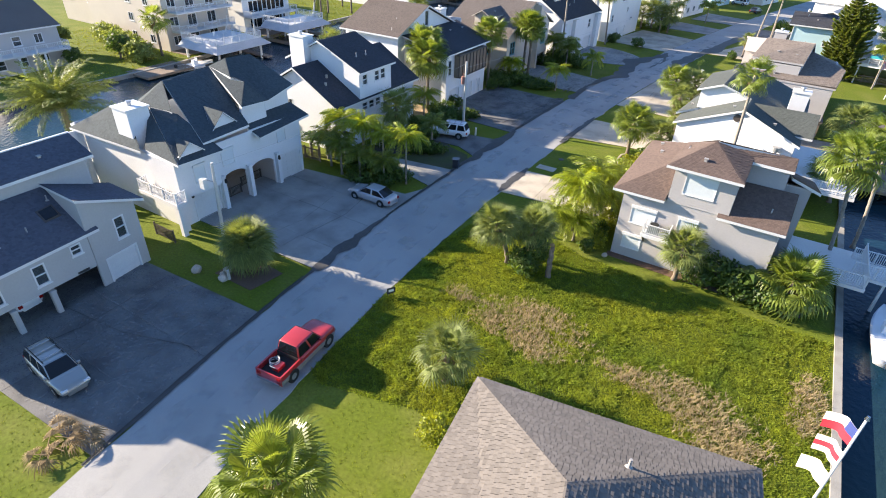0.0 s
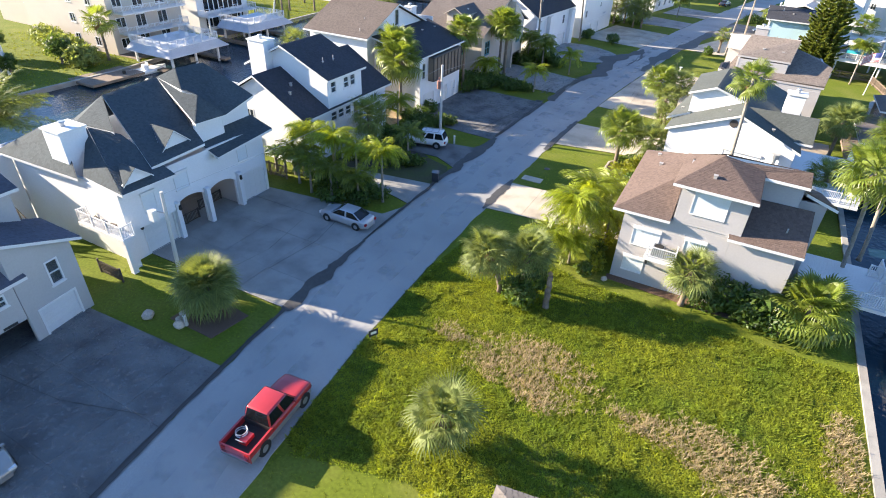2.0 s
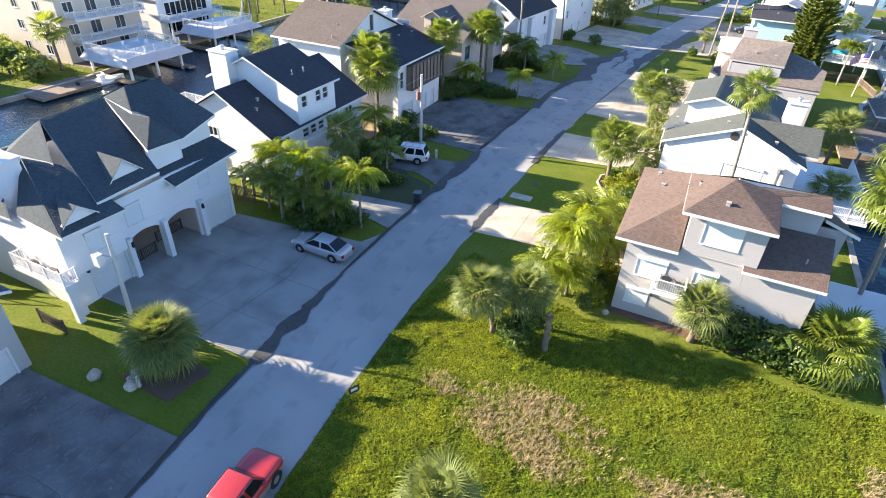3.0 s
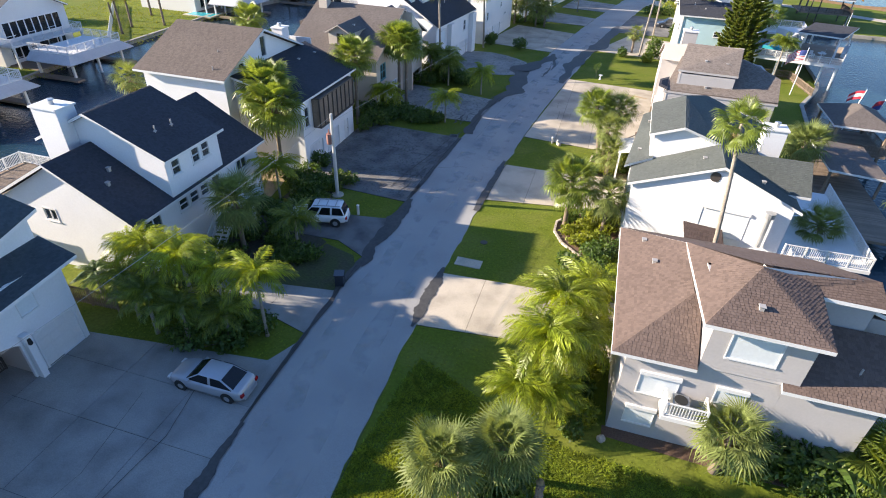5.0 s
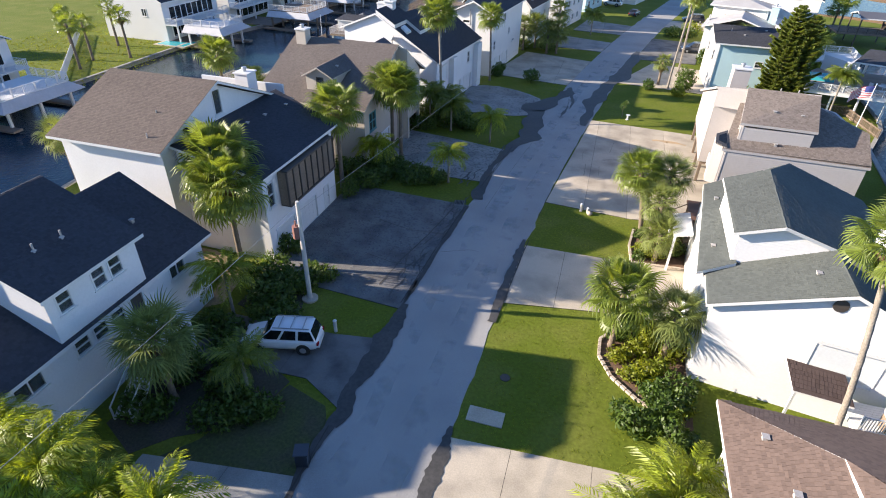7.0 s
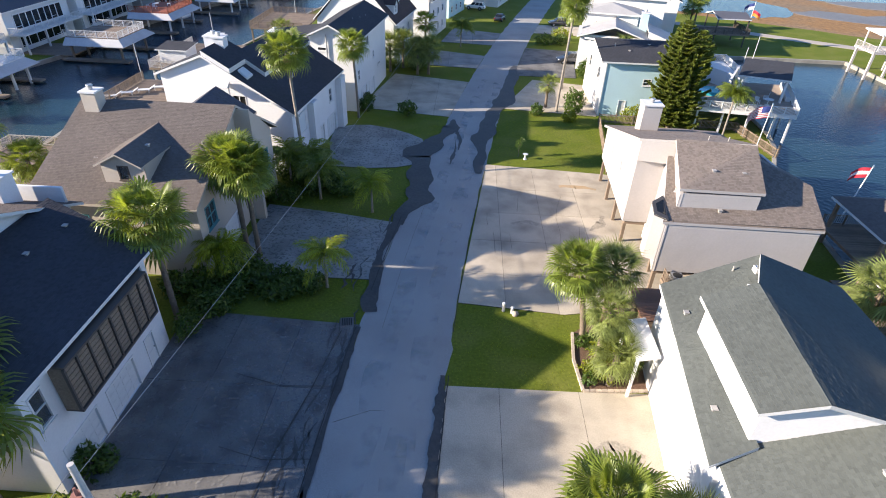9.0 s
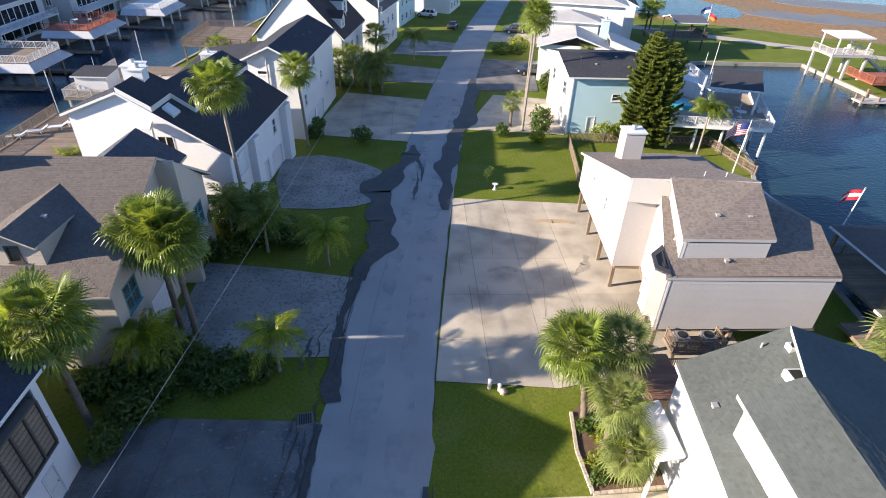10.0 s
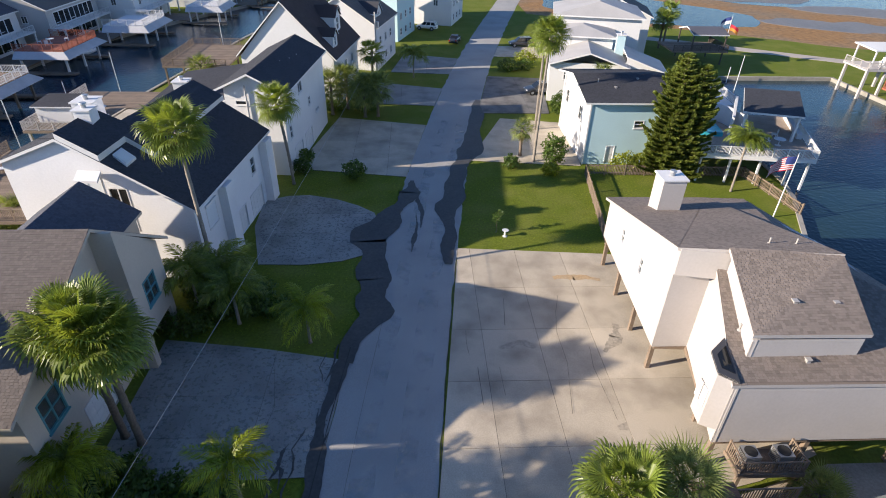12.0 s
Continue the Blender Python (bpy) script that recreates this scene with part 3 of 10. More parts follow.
def stairs(parent, x0, y0, x1, y1, z0, z1, width, material=None, name="stair"):
    """An open flight from (x0, y0) up to (x1, y1)."""
    n = max(3, round(abs(z1 - z0) / 0.19))
    a, b = Vector((x0, y0, z0)), Vector((x1, y1, z1))
    d = Vector((b.x - a.x, b.y - a.y, 0)).normalized()
    s = Vector((-d.y, d.x, 0))
    g = Geo()
    for k in (-1, 1):
        g.bar(a + s * k * width / 2, b + s * k * width / 2, 0.06, 0.28)
    st = part(name, g, material or WHITE, parent)
    for k in range(1, n):
        p = a.lerp(b, k / n)
        g = Geo().bar(p - s * width / 2, p + s * width / 2, 0.27, 0.045)
        part("tread", g, material or DECKWOOD, st)
    for k in (-1, 1):
        g = Geo()
        up = Vector((0, 0, 0.95))
        g.bar(a + s * k * width / 2 + up, b + s * k * width / 2 + up, 0.06, 0.07)
        for q in (a, a.lerp(b, 0.5), b):
            g.bar(q + s * k * width / 2, q + s * k * width / 2 + up, 0.08)
        part("handrail", g, material or WHITE, st)
    return st

# ---- ground, water, road ----
ROAD_Y = [-120, -60, -20, 0, 8, 15, 25, 40, 60, 75, 90, 105, 120, 140, 160, 190, 230, 300, 420]
ROAD_X = [26, 13, 5, 2.0, 0.9, -0.3, -1.0, -1.3, -1.0, -0.2, 1.3, 3.2, 5.2, 8.6, 12.4, 19.2, 29, 47, 78]


def road_x(y):
    """The road's middle line."""
    return float(np.mean(np.interp([y - 8, y - 4, y, y + 4, y + 8], ROAD_Y, ROAD_X)))


def left_near(y):
    return float(np.interp(y, [-200, 30, 110, 122, 134, 178, 230, 300], [-38, -38, -43.5, -40.5, -38, -32, -20, 0]))


def left_far(y):
    return float(np.interp(y, [-200, 33, 50, 77, 117, 135, 157, 176, 196, 216, 300], [-60, -61.5, -61, -65, -66, -61.5, -61, -57, -49, -39, -10]))


def right_near(y):
    return float(np.interp(y, [-200, 60, 75, 100, 110, 150], [31, 31, 34, 37, 41.5, 44]))


def right_far(y):
    return float(np.interp(y, [-200, 120, 152], [74, 74, 73]))


WATER_Z = -0.5
CANAL_END = 152.0
tagged(part("water", Geo().add([(-3000, -3000, WATER_Z), (3000, -3000, WATER_Z), (3000, 3000, WATER_Z), (-3000, 3000, WATER_Z)], [(0, 1, 2, 3)]), WATER), "dark blue-green canal water with small ripples", "water", kind="structure")

g = Geo()
steps = [-1500, -400, -200] + list(range(-100, 304, 4)) + [340, 400, 600, 1000, 2500]
for a, b in zip(steps, steps[1:]):
    def strip(x0, x1, y0=a, y1=b):
        n = max(1, int((min(x1(y0), 400) - max(x0(y0), -400)) / 8))
        xs0, xs1 = np.linspace(x0(y0), x1(y0), n + 1), np.linspace(x0(y1), x1(y1), n + 1)
        for k in range(n):
            g.add([(xs0[k], y0, 0), (xs0[k + 1], y0, 0), (xs1[k + 1], y1, 0), (xs1[k], y1, 0)], [(0, 1, 2, 3)])
    far = lambda y: 2500.0
    wide = lambda y: -2500.0
    strip(wide, left_far)
    if b <= CANAL_END:
        strip(left_near, right_near)
        strip(right_far, far)
    else:
        strip(left_near, far)
tagged(part("ground", g, LAWN), "green mown grass ground between canals, sunlit and shaded", "ground", kind="structure")


def bank(name, line, y0, y1, side):
    """A concrete bulkhead with a cap along a bank."""
    g = Geo()
    ys = np.arange(y0, y1 + 0.1, 4.0)
    for a, b in zip(ys, ys[1:]):
        p, q = line(a), line(b)
        w = 0.35 * side
        for lo, hi, e in ((-2.6, 0.0, 0.0), (0.0, 0.14, 0.12 * side)):
            pts = [(p - e, a), (p + w, a), (q + w, b), (q - e, b)]
            if side < 0:
                pts = pts[::-1]
            g.prism(pts, lo, hi)
    return tagged(part(name, g, BULK), "weathered pale concrete bulkhead along the canal", "bulkhead", kind="structure")


bank("bulkhead_1", left_near, -100, 300, 1)
bank("bulkhead_2", left_far, -100, 300, -1)
bank("bulkhead_3", right_near, -100, 152, -1)
bank("bulkhead_4", right_far, -100, 152, 1)
g = Geo()
g.box(right_near(152) - 0.5, 151.6, -2.6, right_far(152) + 0.5, 152.0, 0.14)
tagged(part("bulkhead_5", g, BULK), "weathered pale concrete bulkhead along the canal", "bulkhead", kind="structure")

# the asphalt, with ragged edges
g = Geo()
rr = random.Random(4)
ys = np.concatenate([np.arange(-100, 200, 0.8), np.arange(200, 420, 4)])
left = [(road_x(y) - 3.15 + 0.22 * noise.noise((0, y * 0.35, 0)) + 0.1 * noise.noise((5, y * 1.3, 0)), y) for y in ys]
right = [(road_x(y) + 3.15 + 0.22 * noise.noise((9, y * 0.35, 0)) + 0.1 * noise.noise((3, y * 1.3, 0)), y) for y in ys]
for k in range(len(ys) - 1):
    c0, c1 = ((left[k][0] + right[k][0]) / 2, ys[k], 0.07), ((left[k + 1][0] + right[k + 1][0]) / 2, ys[k + 1], 0.07)
    l0, l1, r0, r1 = ((*left[k], 0.025), (*left[k + 1], 0.025), (*right[k], 0.025), (*right[k + 1], 0.025))
    g.add([l0, c0, c1, l1], [(0, 1, 2, 3)])
    g.add([c0, r0, r1, c1], [(0, 1, 2, 3)])
    g.add([l0, l1, (l1[0] - 0.05, l1[1], -0.05), (l0[0] - 0.05, l0[1], -0.05)], [(0, 1, 2, 3)])
    g.add([r1, r0, (r0[0] + 0.05, r0[1], -0.05), (r1[0] + 0.05, r1[1], -0.05)], [(0, 1, 2, 3)])
tagged(part("road", g, ASPHALT), "worn pale gray asphalt street with ragged edges", "road", kind="structure")


def clip(poly, a, b, c):
    """The part of a convex plan polygon where a x + b y <= c."""
    out = []
    for p, q in zip(poly, poly[1:] + poly[:1]):
        dp, dq = a * p[0] + b * p[1] - c, a * q[0] + b * q[1] - c
        if dp <= 0:
            out.append(p)
        if (dp < 0 < dq) or (dq < 0 < dp):
            s = dp / (dp - dq)
            out.append((p[0] + (q[0] - p[0]) * s, p[1] + (q[1] - p[1]) * s))
    return out


def area(poly):
    return sum(p[0] * q[1] - q[0] * p[1] for p, q in zip(poly, poly[1:] + poly[:1])) / 2


DRIVES = []


def driveway(name, poly, xs, ys, material, label, top=0.06):
    """A drive of cast slabs with open joints between them; xs, ys: where the joints run."""
    if area(poly) < 0:
        poly = poly[::-1]
    DRIVES.append(poly)
    drive = thing(name, label, "driveway", (sum(p[0] for p in poly) / len(poly), sum(p[1] for p in poly) / len(poly), 0), kind="structure")
    bed = Geo().prism(poly, -0.1, top - 0.02)
    base = part("joint_bed", bed, SEAM, drive)
    base.matrix_parent_inverse = drive.matrix_basis.inverted()
    rr = random.Random(len(name))
    xs, ys = [-999] + list(xs) + [999], [-999] + list(ys) + [999]
    gap = 0.012
    for a, b in zip(xs, xs[1:]):
        for c, d in zip(ys, ys[1:]):
            q = poly
            for e in ((-1, 0, -(a + gap)), (1, 0, b - gap), (0, -1, -(c + gap)), (0, 1, d - gap)):
                q = clip(q, *e) if q else q
            if len(q) > 2 and area(q) > 0.3:
                s = part("slab", Geo().prism(q, top - 0.05, top + rr.uniform(-0.008, 0.008)), material, drive)
                s.matrix_parent_inverse = drive.matrix_basis.inverted()
    return drive


def edge(y, side=-1):
    """A point on the road's edge."""
    return (road_x(y) + side * 3.2, y)


OLD = "old dark stained concrete driveway with cracked slabs"
PALE = "pale sunlit concrete driveway of large slabs"
driveway("driveway_1", [edge(2.6), edge(8), edge(15.2), (-15.2, 14.6), (-30, 14.6), (-30, 2.0), (-10.3, 2.2)], [-22, -14.9, -10, -5.6], [6.2, 10.4], CONCRETE_DK, OLD)
driveway("driveway_2", [edge(21.2), edge(30), edge(37.6), (-5.4, 35.4), (-17, 34.0), (-26, 34.0), (-26, 20.9)], [-21, -17, -12.6, -8.2], [24.2, 28.6, 32], CONCRETE_MID, OLD)
driveway("driveway_3", [edge(38.2), edge(42.8), (-12.5, 41.6), (-12.5, 39.2), (-8.4, 39.3)], [-8], [], CONCRETE_MID, OLD)
driveway("driveway_4", [edge(47.2), edge(53.2), (-7.4, 52.7), (-15, 52.4), (-15, 48.4), (-7.2, 48.7)], [-9], [], CONCRETE_DK, OLD)
driveway("driveway_5", [edge(56.4), edge(72.2), (-14.6, 72.7), (-15.4, 72.7), (-15.4, 57.2)], [-11.5, -7.4], [61.0, 66.4], CONCRETE_DK, OLD)
driveway("driveway_6", [edge(77.4), edge(85.8), (-8, 87), (-14.6, 88), (-14.6, 77.2)], [-11, -7], [80, 83], CONCRETE_MID, OLD)
driveway("driveway_7", [(-12.3, 102.8), (-12.5, 107.6), (-10.5, 108.6), (-8.4, 108.8), (-5.6, 107.9), (-3.4, 106.6), (-1.8, 105.2), (-1.2, 103), (-1.0, 100.5), (-1.6, 98.4), (-4.0, 97.2), (-7, 96.7), (-10.6, 96.8)], [-8, -5], [101.5, 105], CONCRETE_MID, OLD)
driveway("driveway_8", [edge(113), edge(128.3), (-8, 131), (-11, 115)], [-5, -1], [118, 123], CONCRETE, "gray concrete driveway in house shade")
driveway("driveway_9", [edge(136), edge(144), (-4, 147), (-6, 137)], [0], [], CONCRETE_MID, OLD)
driveway("driveway_10", [edge(152), edge(162), (0, 165), (-2, 153)], [4], [], CONCRETE_MID, OLD)
driveway("driveway_11", [edge(41.3, 1), (9.5, 42.1), (14.5, 42.3), (14.5, 47.9), (9.8, 47.8), edge(47.3, 1)], [5.2, 9.3], [], CONCRETE, PALE)
driveway("driveway_12", [edge(59.3, 1), (9.5, 60.5), (15.4, 60.8), (15.4, 67.5), (10.8, 67.3), edge(67.2, 1)], [5.8, 10.6], [], CONCRETE, PALE)
driveway("driveway_13", [edge(75.2, 1), (10.8, 74.5), (20, 76.5), (24, 78), (24, 97.2), (17.7, 98), edge(99, 1)], [6.6, 10.4, 14.2], [78.9, 83.8, 88.6, 93.4], CONCRETE, PALE)
driveway("driveway_14", [edge(117.2, 1), (20.5, 115.8), (23, 129), (13.4, 131)], [16], [123], CONCRETE, PALE)
driveway("driveway_15", [edge(133, 1), (20.5, 133), (22.5, 150), edge(151, 1)], [18], [141], CONCRETE_DK, OLD)
driveway("driveway_16", [edge(164, 1), (26, 163), (28, 172), edge(172, 1)], [], [], CONCRETE, PALE)

# ---- houses west of the street ----
def house(name, label, x, y, group=""):
    h = thing(name, label, "house", (x, y, 0), group=group)
    return h


_part = part


def part(name, geo, material, parent=None, label="", kind=""):
    ob = _part(name, geo, material, parent, label, kind)
    if parent is not None and parent.type == "EMPTY":
        ob.matrix_parent_inverse = parent.matrix_basis.inverted()
    return ob


def block(h, x0, y0, x1, y1, z0, z1, material, south=(), east=(), north=(), west=(), board=0.18, tops=None):
    """Four walls round a rectangle. tops: a profile for some of them, by name."""
    tops = tops or {}
    wall(h, (x0, y0), (x1, y0), z0, tops.get("south", z1), material, south, board)
    wall(h, (x1, y0), (x1, y1), z0, tops.get("east", z1), material, east, board)
    wall(h, (x1, y1), (x0, y1), z0, tops.get("north", z1), material, north, board)
    wall(h, (x0, y1), (x0, y0), z0, tops.get("west", z1), material, west, board)


def peak(width, low, high, at=0.5):
    return [(0, low), (width * at, high), (width, low)]


GL = {"bars": (0, 1)}
PAIR = {"bars": (1, 0)}


def house_gray():
    h = house("house", "gray two-storey house on piles with slate shingles", -18, 7)
    # garage bay at the north-east corner, under a shed roof that falls to the north
    A, B, C, D = (-14.5, 11.1), (-15.0, 15.0), (-18.6, 15.0), (-18.6, 11.1)
    wall(h, A, B, 0, [(0, 6.9), (3.93, 5.2)], GRAY_WALL, [("garage", 0.65, 3.2, 0.06, 2.05), ("window", 2.0, 2.85, 2.95, 4.65, GL)], board=0)
    wall(h, B, C, 0, 5.1, GRAY_WALL, board=0)
    wall(h, D, A, 2.0, 6.8, GRAY_WALL, board=0)
    wall(h, C, D, 0, [(0, 5.1), (3.9, 6.8)], GRAY_WALL, board=0)
    roof(h, [[(-14.35, 11.0, 7.1), (-14.65, 15.6, 5.25), (-19.0, 15.6, 5.25), (-18.8, 11.0, 7.1)]], SH_BLUE, seed=2, fascia=TRIM)
    # upper storey over the carport
    wall(h, (-13.9, 1.6), (-14.45, 11.05), 1.95, 4.4, GRAY_WALL, [("window", 5.6, 6.45, 2.5, 4.0, GL), ("window", 8.15, 8.9, 3.4, 4.2, GL), ("window", 2.8, 3.7, 2.5, 4.0, GL)], board=0)
    wall(h, (-18.4, 1.6), (-13.95, 1.6), 1.95, [(0, 6.8), (4.45, 4.4)], GRAY_WALL, board=0)
    part("floor", Geo().prism([(-25, 1.7), (-14.1, 1.7), (-14.6, 11.0), (-25, 11.0)], 1.85, 2.05), GRAY_WALL, h)
    posts(h, [(-14.11, 5.42), (-14.31, 7.86), (-14.1, 2.2), (-18.6, 5.4), (-18.6, 2.2)], 0, 1.85, 0.32, GRAY_WALL)
    wall(h, (-21, 1.6), (-21, 15.0), 0, 1.9, GRAY_WALL, board=0)
    part("number_bar", Geo().box(-14.42, 9.7, 2.0, -14.36, 10.5, 2.16), BLACK, h, "dark strip over the carport opening")
    lower = [(-13.65, 1.0, 4.4), (-14.35, 11.9, 4.6), (-18.5, 11.6, 6.9), (-18.3, 1.0, 6.9)]
    roof(h, [lower], SH_BLUE, seed=1, fascia=TRIM)
    s = part("skylight", Geo().slab([(-16.9, 9.6, 6.12), (-16.0, 9.6, 5.62), (-16.1, 10.7, 5.68), (-17.0, 10.7, 6.18)], 0.22), DARK_TRIM, h)
    part("pane", Geo().slab([(-16.8, 9.72, 6.1), (-16.1, 9.72, 5.71), (-16.18, 10.58, 5.76), (-16.88, 10.58, 6.15)], 0.04), DARK_GLASS, s)
    vents(h, [(-15.9, 8.4, 5.55, "pipe"), (-17.4, 10.7, 6.45, "pipe"), (-15.6, 6.6, 5.45, "pipe")])
    # the taller rear wing
    wall(h, (-18.4, 1.5), (-18.6, 14.4), 4.5, 7.95, GRAY_WALL, board=0)
    wall(h, (-18.6, 14.4), (-29.5, 14.4), 0, [(0, 7.9), (2.2, 8.85), (10.9, 5.2)], GRAY_WALL, board=0)
    wall(h, (-29.5, 14.4), (-29.5, 1.5), 0, 5.2, GRAY_WALL, board=0)
    wall(h, (-29.5, 1.5), (-18.3, 1.5), 0, [(0, 5.2), (8.7, 8.85), (11.2, 7.9)], GRAY_WALL, board=0)
    roof(h, [[(-17.8, 1.0, 8.0), (-18.15, 14.8, 8.05), (-20.7, 14.8, 9.1), (-20.3, 1.0, 9.1)], [(-20.3, 1.0, 9.1), (-20.7, 14.8, 9.1), (-30.0, 14.8, 5.2), (-30.0, 1.0, 5.2)]], SH_BLUE, seed=3, fascia=TRIM)
    part("ridge_cap", Geo().bar((-20.3, 1.0, 9.14), (-20.72, 14.8, 9.14), 0.16, 0.08), TRIM, h)
    vents(h, [(-19.3, 11.9, 8.6, "box")])


def arches(h, pl, spans_, material):
    """Shallow arched heads set into square openings of a wall: (u0, u1, springing, crown, top)."""
    for u0, u1, z0, z1, zt in spans_:
        n = 12
        rows = []
        for k in range(n + 1):
            u, z = u0 + (u1 - u0) * k / n, z0 + (z1 - z0) * math.sin(math.pi * k / n) ** 0.7
            rows += [pl.at(u, z, 0), pl.at(u, z, -0.2), pl.at(u, zt, 0), pl.at(u, zt, -0.2)]
        faces = []
        for k in range(n):
            a, b = 4 * k, 4 * k + 4
            faces += [(a, b, b + 2, a + 2), (a + 1, a + 3, b + 3, b + 1), (a, a + 1, b + 1, b), (a + 2, b + 2, b + 3, a + 3)]
        part("arch", Geo().add(rows, faces), material, h)


def house_white_hip():
    h = house("house", "white two-storey stucco house with steep dark green hipped roof", -24, 27)
    W = BRIGHT
    # ground storey: garages and an open bay with arched heads
    block(h, -31, 19.6, -17, 33.8, 0, 3.2, W, board=0, east=[("garage", 1.3, 4.1, 0.06, 2.5), ("open", 4.5, 7.1, 0.0, 3.15), ("open", 7.5, 10.45, 0.0, 3.05), ("garage", 11.2, 14.0, 0.06, 2.7)], west=[("open", 3.9, 8.6, 0.7, 2.7)])
    front = Plane((-17, 19.6), (-17, 33.8))
    arches(h, front, [(4.5, 7.1, 2.75, 3.13, 3.15), (7.5, 10.45, 2.5, 3.02, 3.05), (11.2, 14.0, 2.2, 2.68, 2.7)], W)
    block(h, -31, 19.6, -17, 33.8, 3.2, 6.1, W, board=0, east=[("shutter", 4.8, 6.0, 3.9, 5.2), ("shutter", 11.2, 12.2, 4.0, 5.2), ("shutter", 0.8, 1.8, 4.0, 5.2)])
    part("floor", Geo().box(-30.7, 19.9, 2.95, -17.3, 33.5, 3.18), W, h)
    part("partition", Geo().box(-30.7, 23.85, 0.0, -17.25, 24.05, 2.94), SAND, h)
    part("partition", Geo().box(-30.7, 30.25, 0.0, -17.25, 30.45, 2.94), SAND, h)
    railing(h, [(-18.2, 24.2, 0.02), (-18.2, 26.7, 0.02)], 0.9, DARK_TRIM)
    railing(h, [(-19.2, 27.6, 0.02), (-19.2, 30.0, 0.02)], 0.9, DARK_TRIM)
    posts(h, [(-16.75, 26.9), (-16.75, 30.32), (-16.75, 23.9)], 0, 3.2, 0.36, W)
    for y in (24.0, 30.3, 20.6):
        part("wall_lantern", Geo().tube([(-16.5, y, 2.55), (-16.5, y, 2.65), (-16.5, y, 2.95)], [0.07, 0.13, 0.09], 8), BLACK, h)
    # corner bay with its balcony
    wall(h, (-19.5, 19.4), (-16.2, 19.4), 2.9, 6.1, W, board=0)
    wall(h, (-16.2, 19.4), (-16.2, 23.4), 2.9, 6.1, W, [("shutter", 1.6, 2.6, 3.9, 5.2)], board=0)
    posts(h, [(-15.9, 18.8), (-16.4, 19.4)], 0, 2.75, 0.4, W)
    part("balcony", Geo().box(-20.6, 18.5, 2.7, -15.6, 19.38, 3.0), W, h)
    railing(h, [(-20.5, 19.3, 3.0), (-20.5, 18.6, 3.0), (-15.7, 18.6, 3.0), (-15.7, 19.5, 3.0)], 0.95, W)
    # side porch at the far corner, with its stair
    wall(h, (-29.3, 19.55), (-29.3, 17.8), 0, 6.0, W, board=0)
    part("landing", Geo().box(-33.0, 17.7, 2.8, -29.52, 19.5, 3.0), DECKWOOD, h)
    railing(h, [(-29.6, 17.75, 3.0), (-32.9, 17.75, 3.0), (-32.9, 19.4, 3.0)], 0.95, DECKWOOD)
    posts(h, [(-32.8, 17.9), (-32.8, 19.3)], 0, 2.79, 0.2, W)
    stairs(h, -25.0, 17.25, -29.4, 17.25, 0.0, 2.95, 0.9, DECKWOOD)
    # upper block to the north
    block(h, -28, 29.6, -18.6, 34.2, 6.0, 8.3, W, board=0)
    # the steep main roof: its long eastern plane, a southern hip end and the western slope
    A, B, C, V, D, F = (-24.2, 25.1, 9.9), (-23.7, 29.7, 10.3), (-24.7, 22.7, 8.3), (-20.4, 22.95, 8.42), (-16.6, 22.65, 6.7), (-16.6, 27.5, 6.85)
    roof(h, [[A, D, F, B]], SH_DEEP, seed=4, label="steep dark green hipped roof")
    roof(h, [[C, V, A]], SH_DEEP, seed=9)
    roof(h, [[(-29.0, 23.0, 6.2), C, A, B], [(-30.4, 31.0, 6.2), (-29.0, 23.0, 6.2), B]], SH_DEEP, seed=10)
    wall(h, (-24.6, 22.85), (-20.3, 23.0), 5.9, 8.2, W, board=0)
    part("gable_wall", Geo().slab([(-20.4, 22.97, 8.25), (-20.4, 22.97, 6.0), (-16.9, 22.72, 6.0), (-16.9, 22.72, 6.6)], 0.12), W, h)
    # the southern wing and its lower western part
    roof(h, [[(-15.5, 19.4, 6.2), (-15.6, 23.7, 6.0), (-20.2, 23.3, 8.2), (-22.1, 22.1, 8.75)], [(-20.0, 19.6, 6.35), (-15.5, 19.35, 6.2), (-22.1, 22.05, 8.75)]], SH_DEEP, seed=5)
    roof(h, [[(-30.0, 19.0, 6.1), (-20.0, 19.2, 6.3), (-23.4, 21.0, 8.15), (-26.4, 21.2, 8.2)], [(-30.4, 31.0, 6.15), (-30.0, 19.0, 6.1), (-26.4, 21.2, 8.2), (-26.4, 23.2, 8.0)]], SH_DEEP, seed=11)
    # the northern upper roof: a sunny south-western slope, a short front ridge and the long eastern slope
    E, P, N, S, K, Z = (-22.3, 30.6, 11.05), (-20.3, 29.25, 9.95), (-18.8, 29.5, 9.75), (-17.2, 27.5, 8.3), (-17.4, 30.7, 8.05), (-22.0, 33.2, 11.0)
    roof(h, [[B, S, N], [B, N, P], [B, P, E]], SH_DEEP, seed=6)
    roof(h, [[S, K, N], [K, P, N], [K, E, P], [K, (-18.1, 34.6, 8.5), Z], [K, Z, E]], SH_DEEP, seed=12)
    roof(h, [[(-18.1, 34.6, 8.5), (-28.0, 34.6, 8.4), Z], [(-28.0, 34.6, 8.4), (-27.0, 31.0, 8.6), B, E, Z]], SH_DEEP, seed=13)
    wall(h, (-17.9, 27.9), (-17.9, 30.6), 6.2, [(0, 8.15), (2.7, 7.95)], W, board=0)
    wall(h, (-17.9, 30.7), (-18.7, 31.0), 6.2, 8.1, W, board=0)
    roof(h, [[(-16.0, 28.0, 5.6), (-16.2, 34.4, 5.95), (-18.6, 34.4, 6.7), (-18.6, 28.0, 6.6)]], SH_DEEP, seed=7)
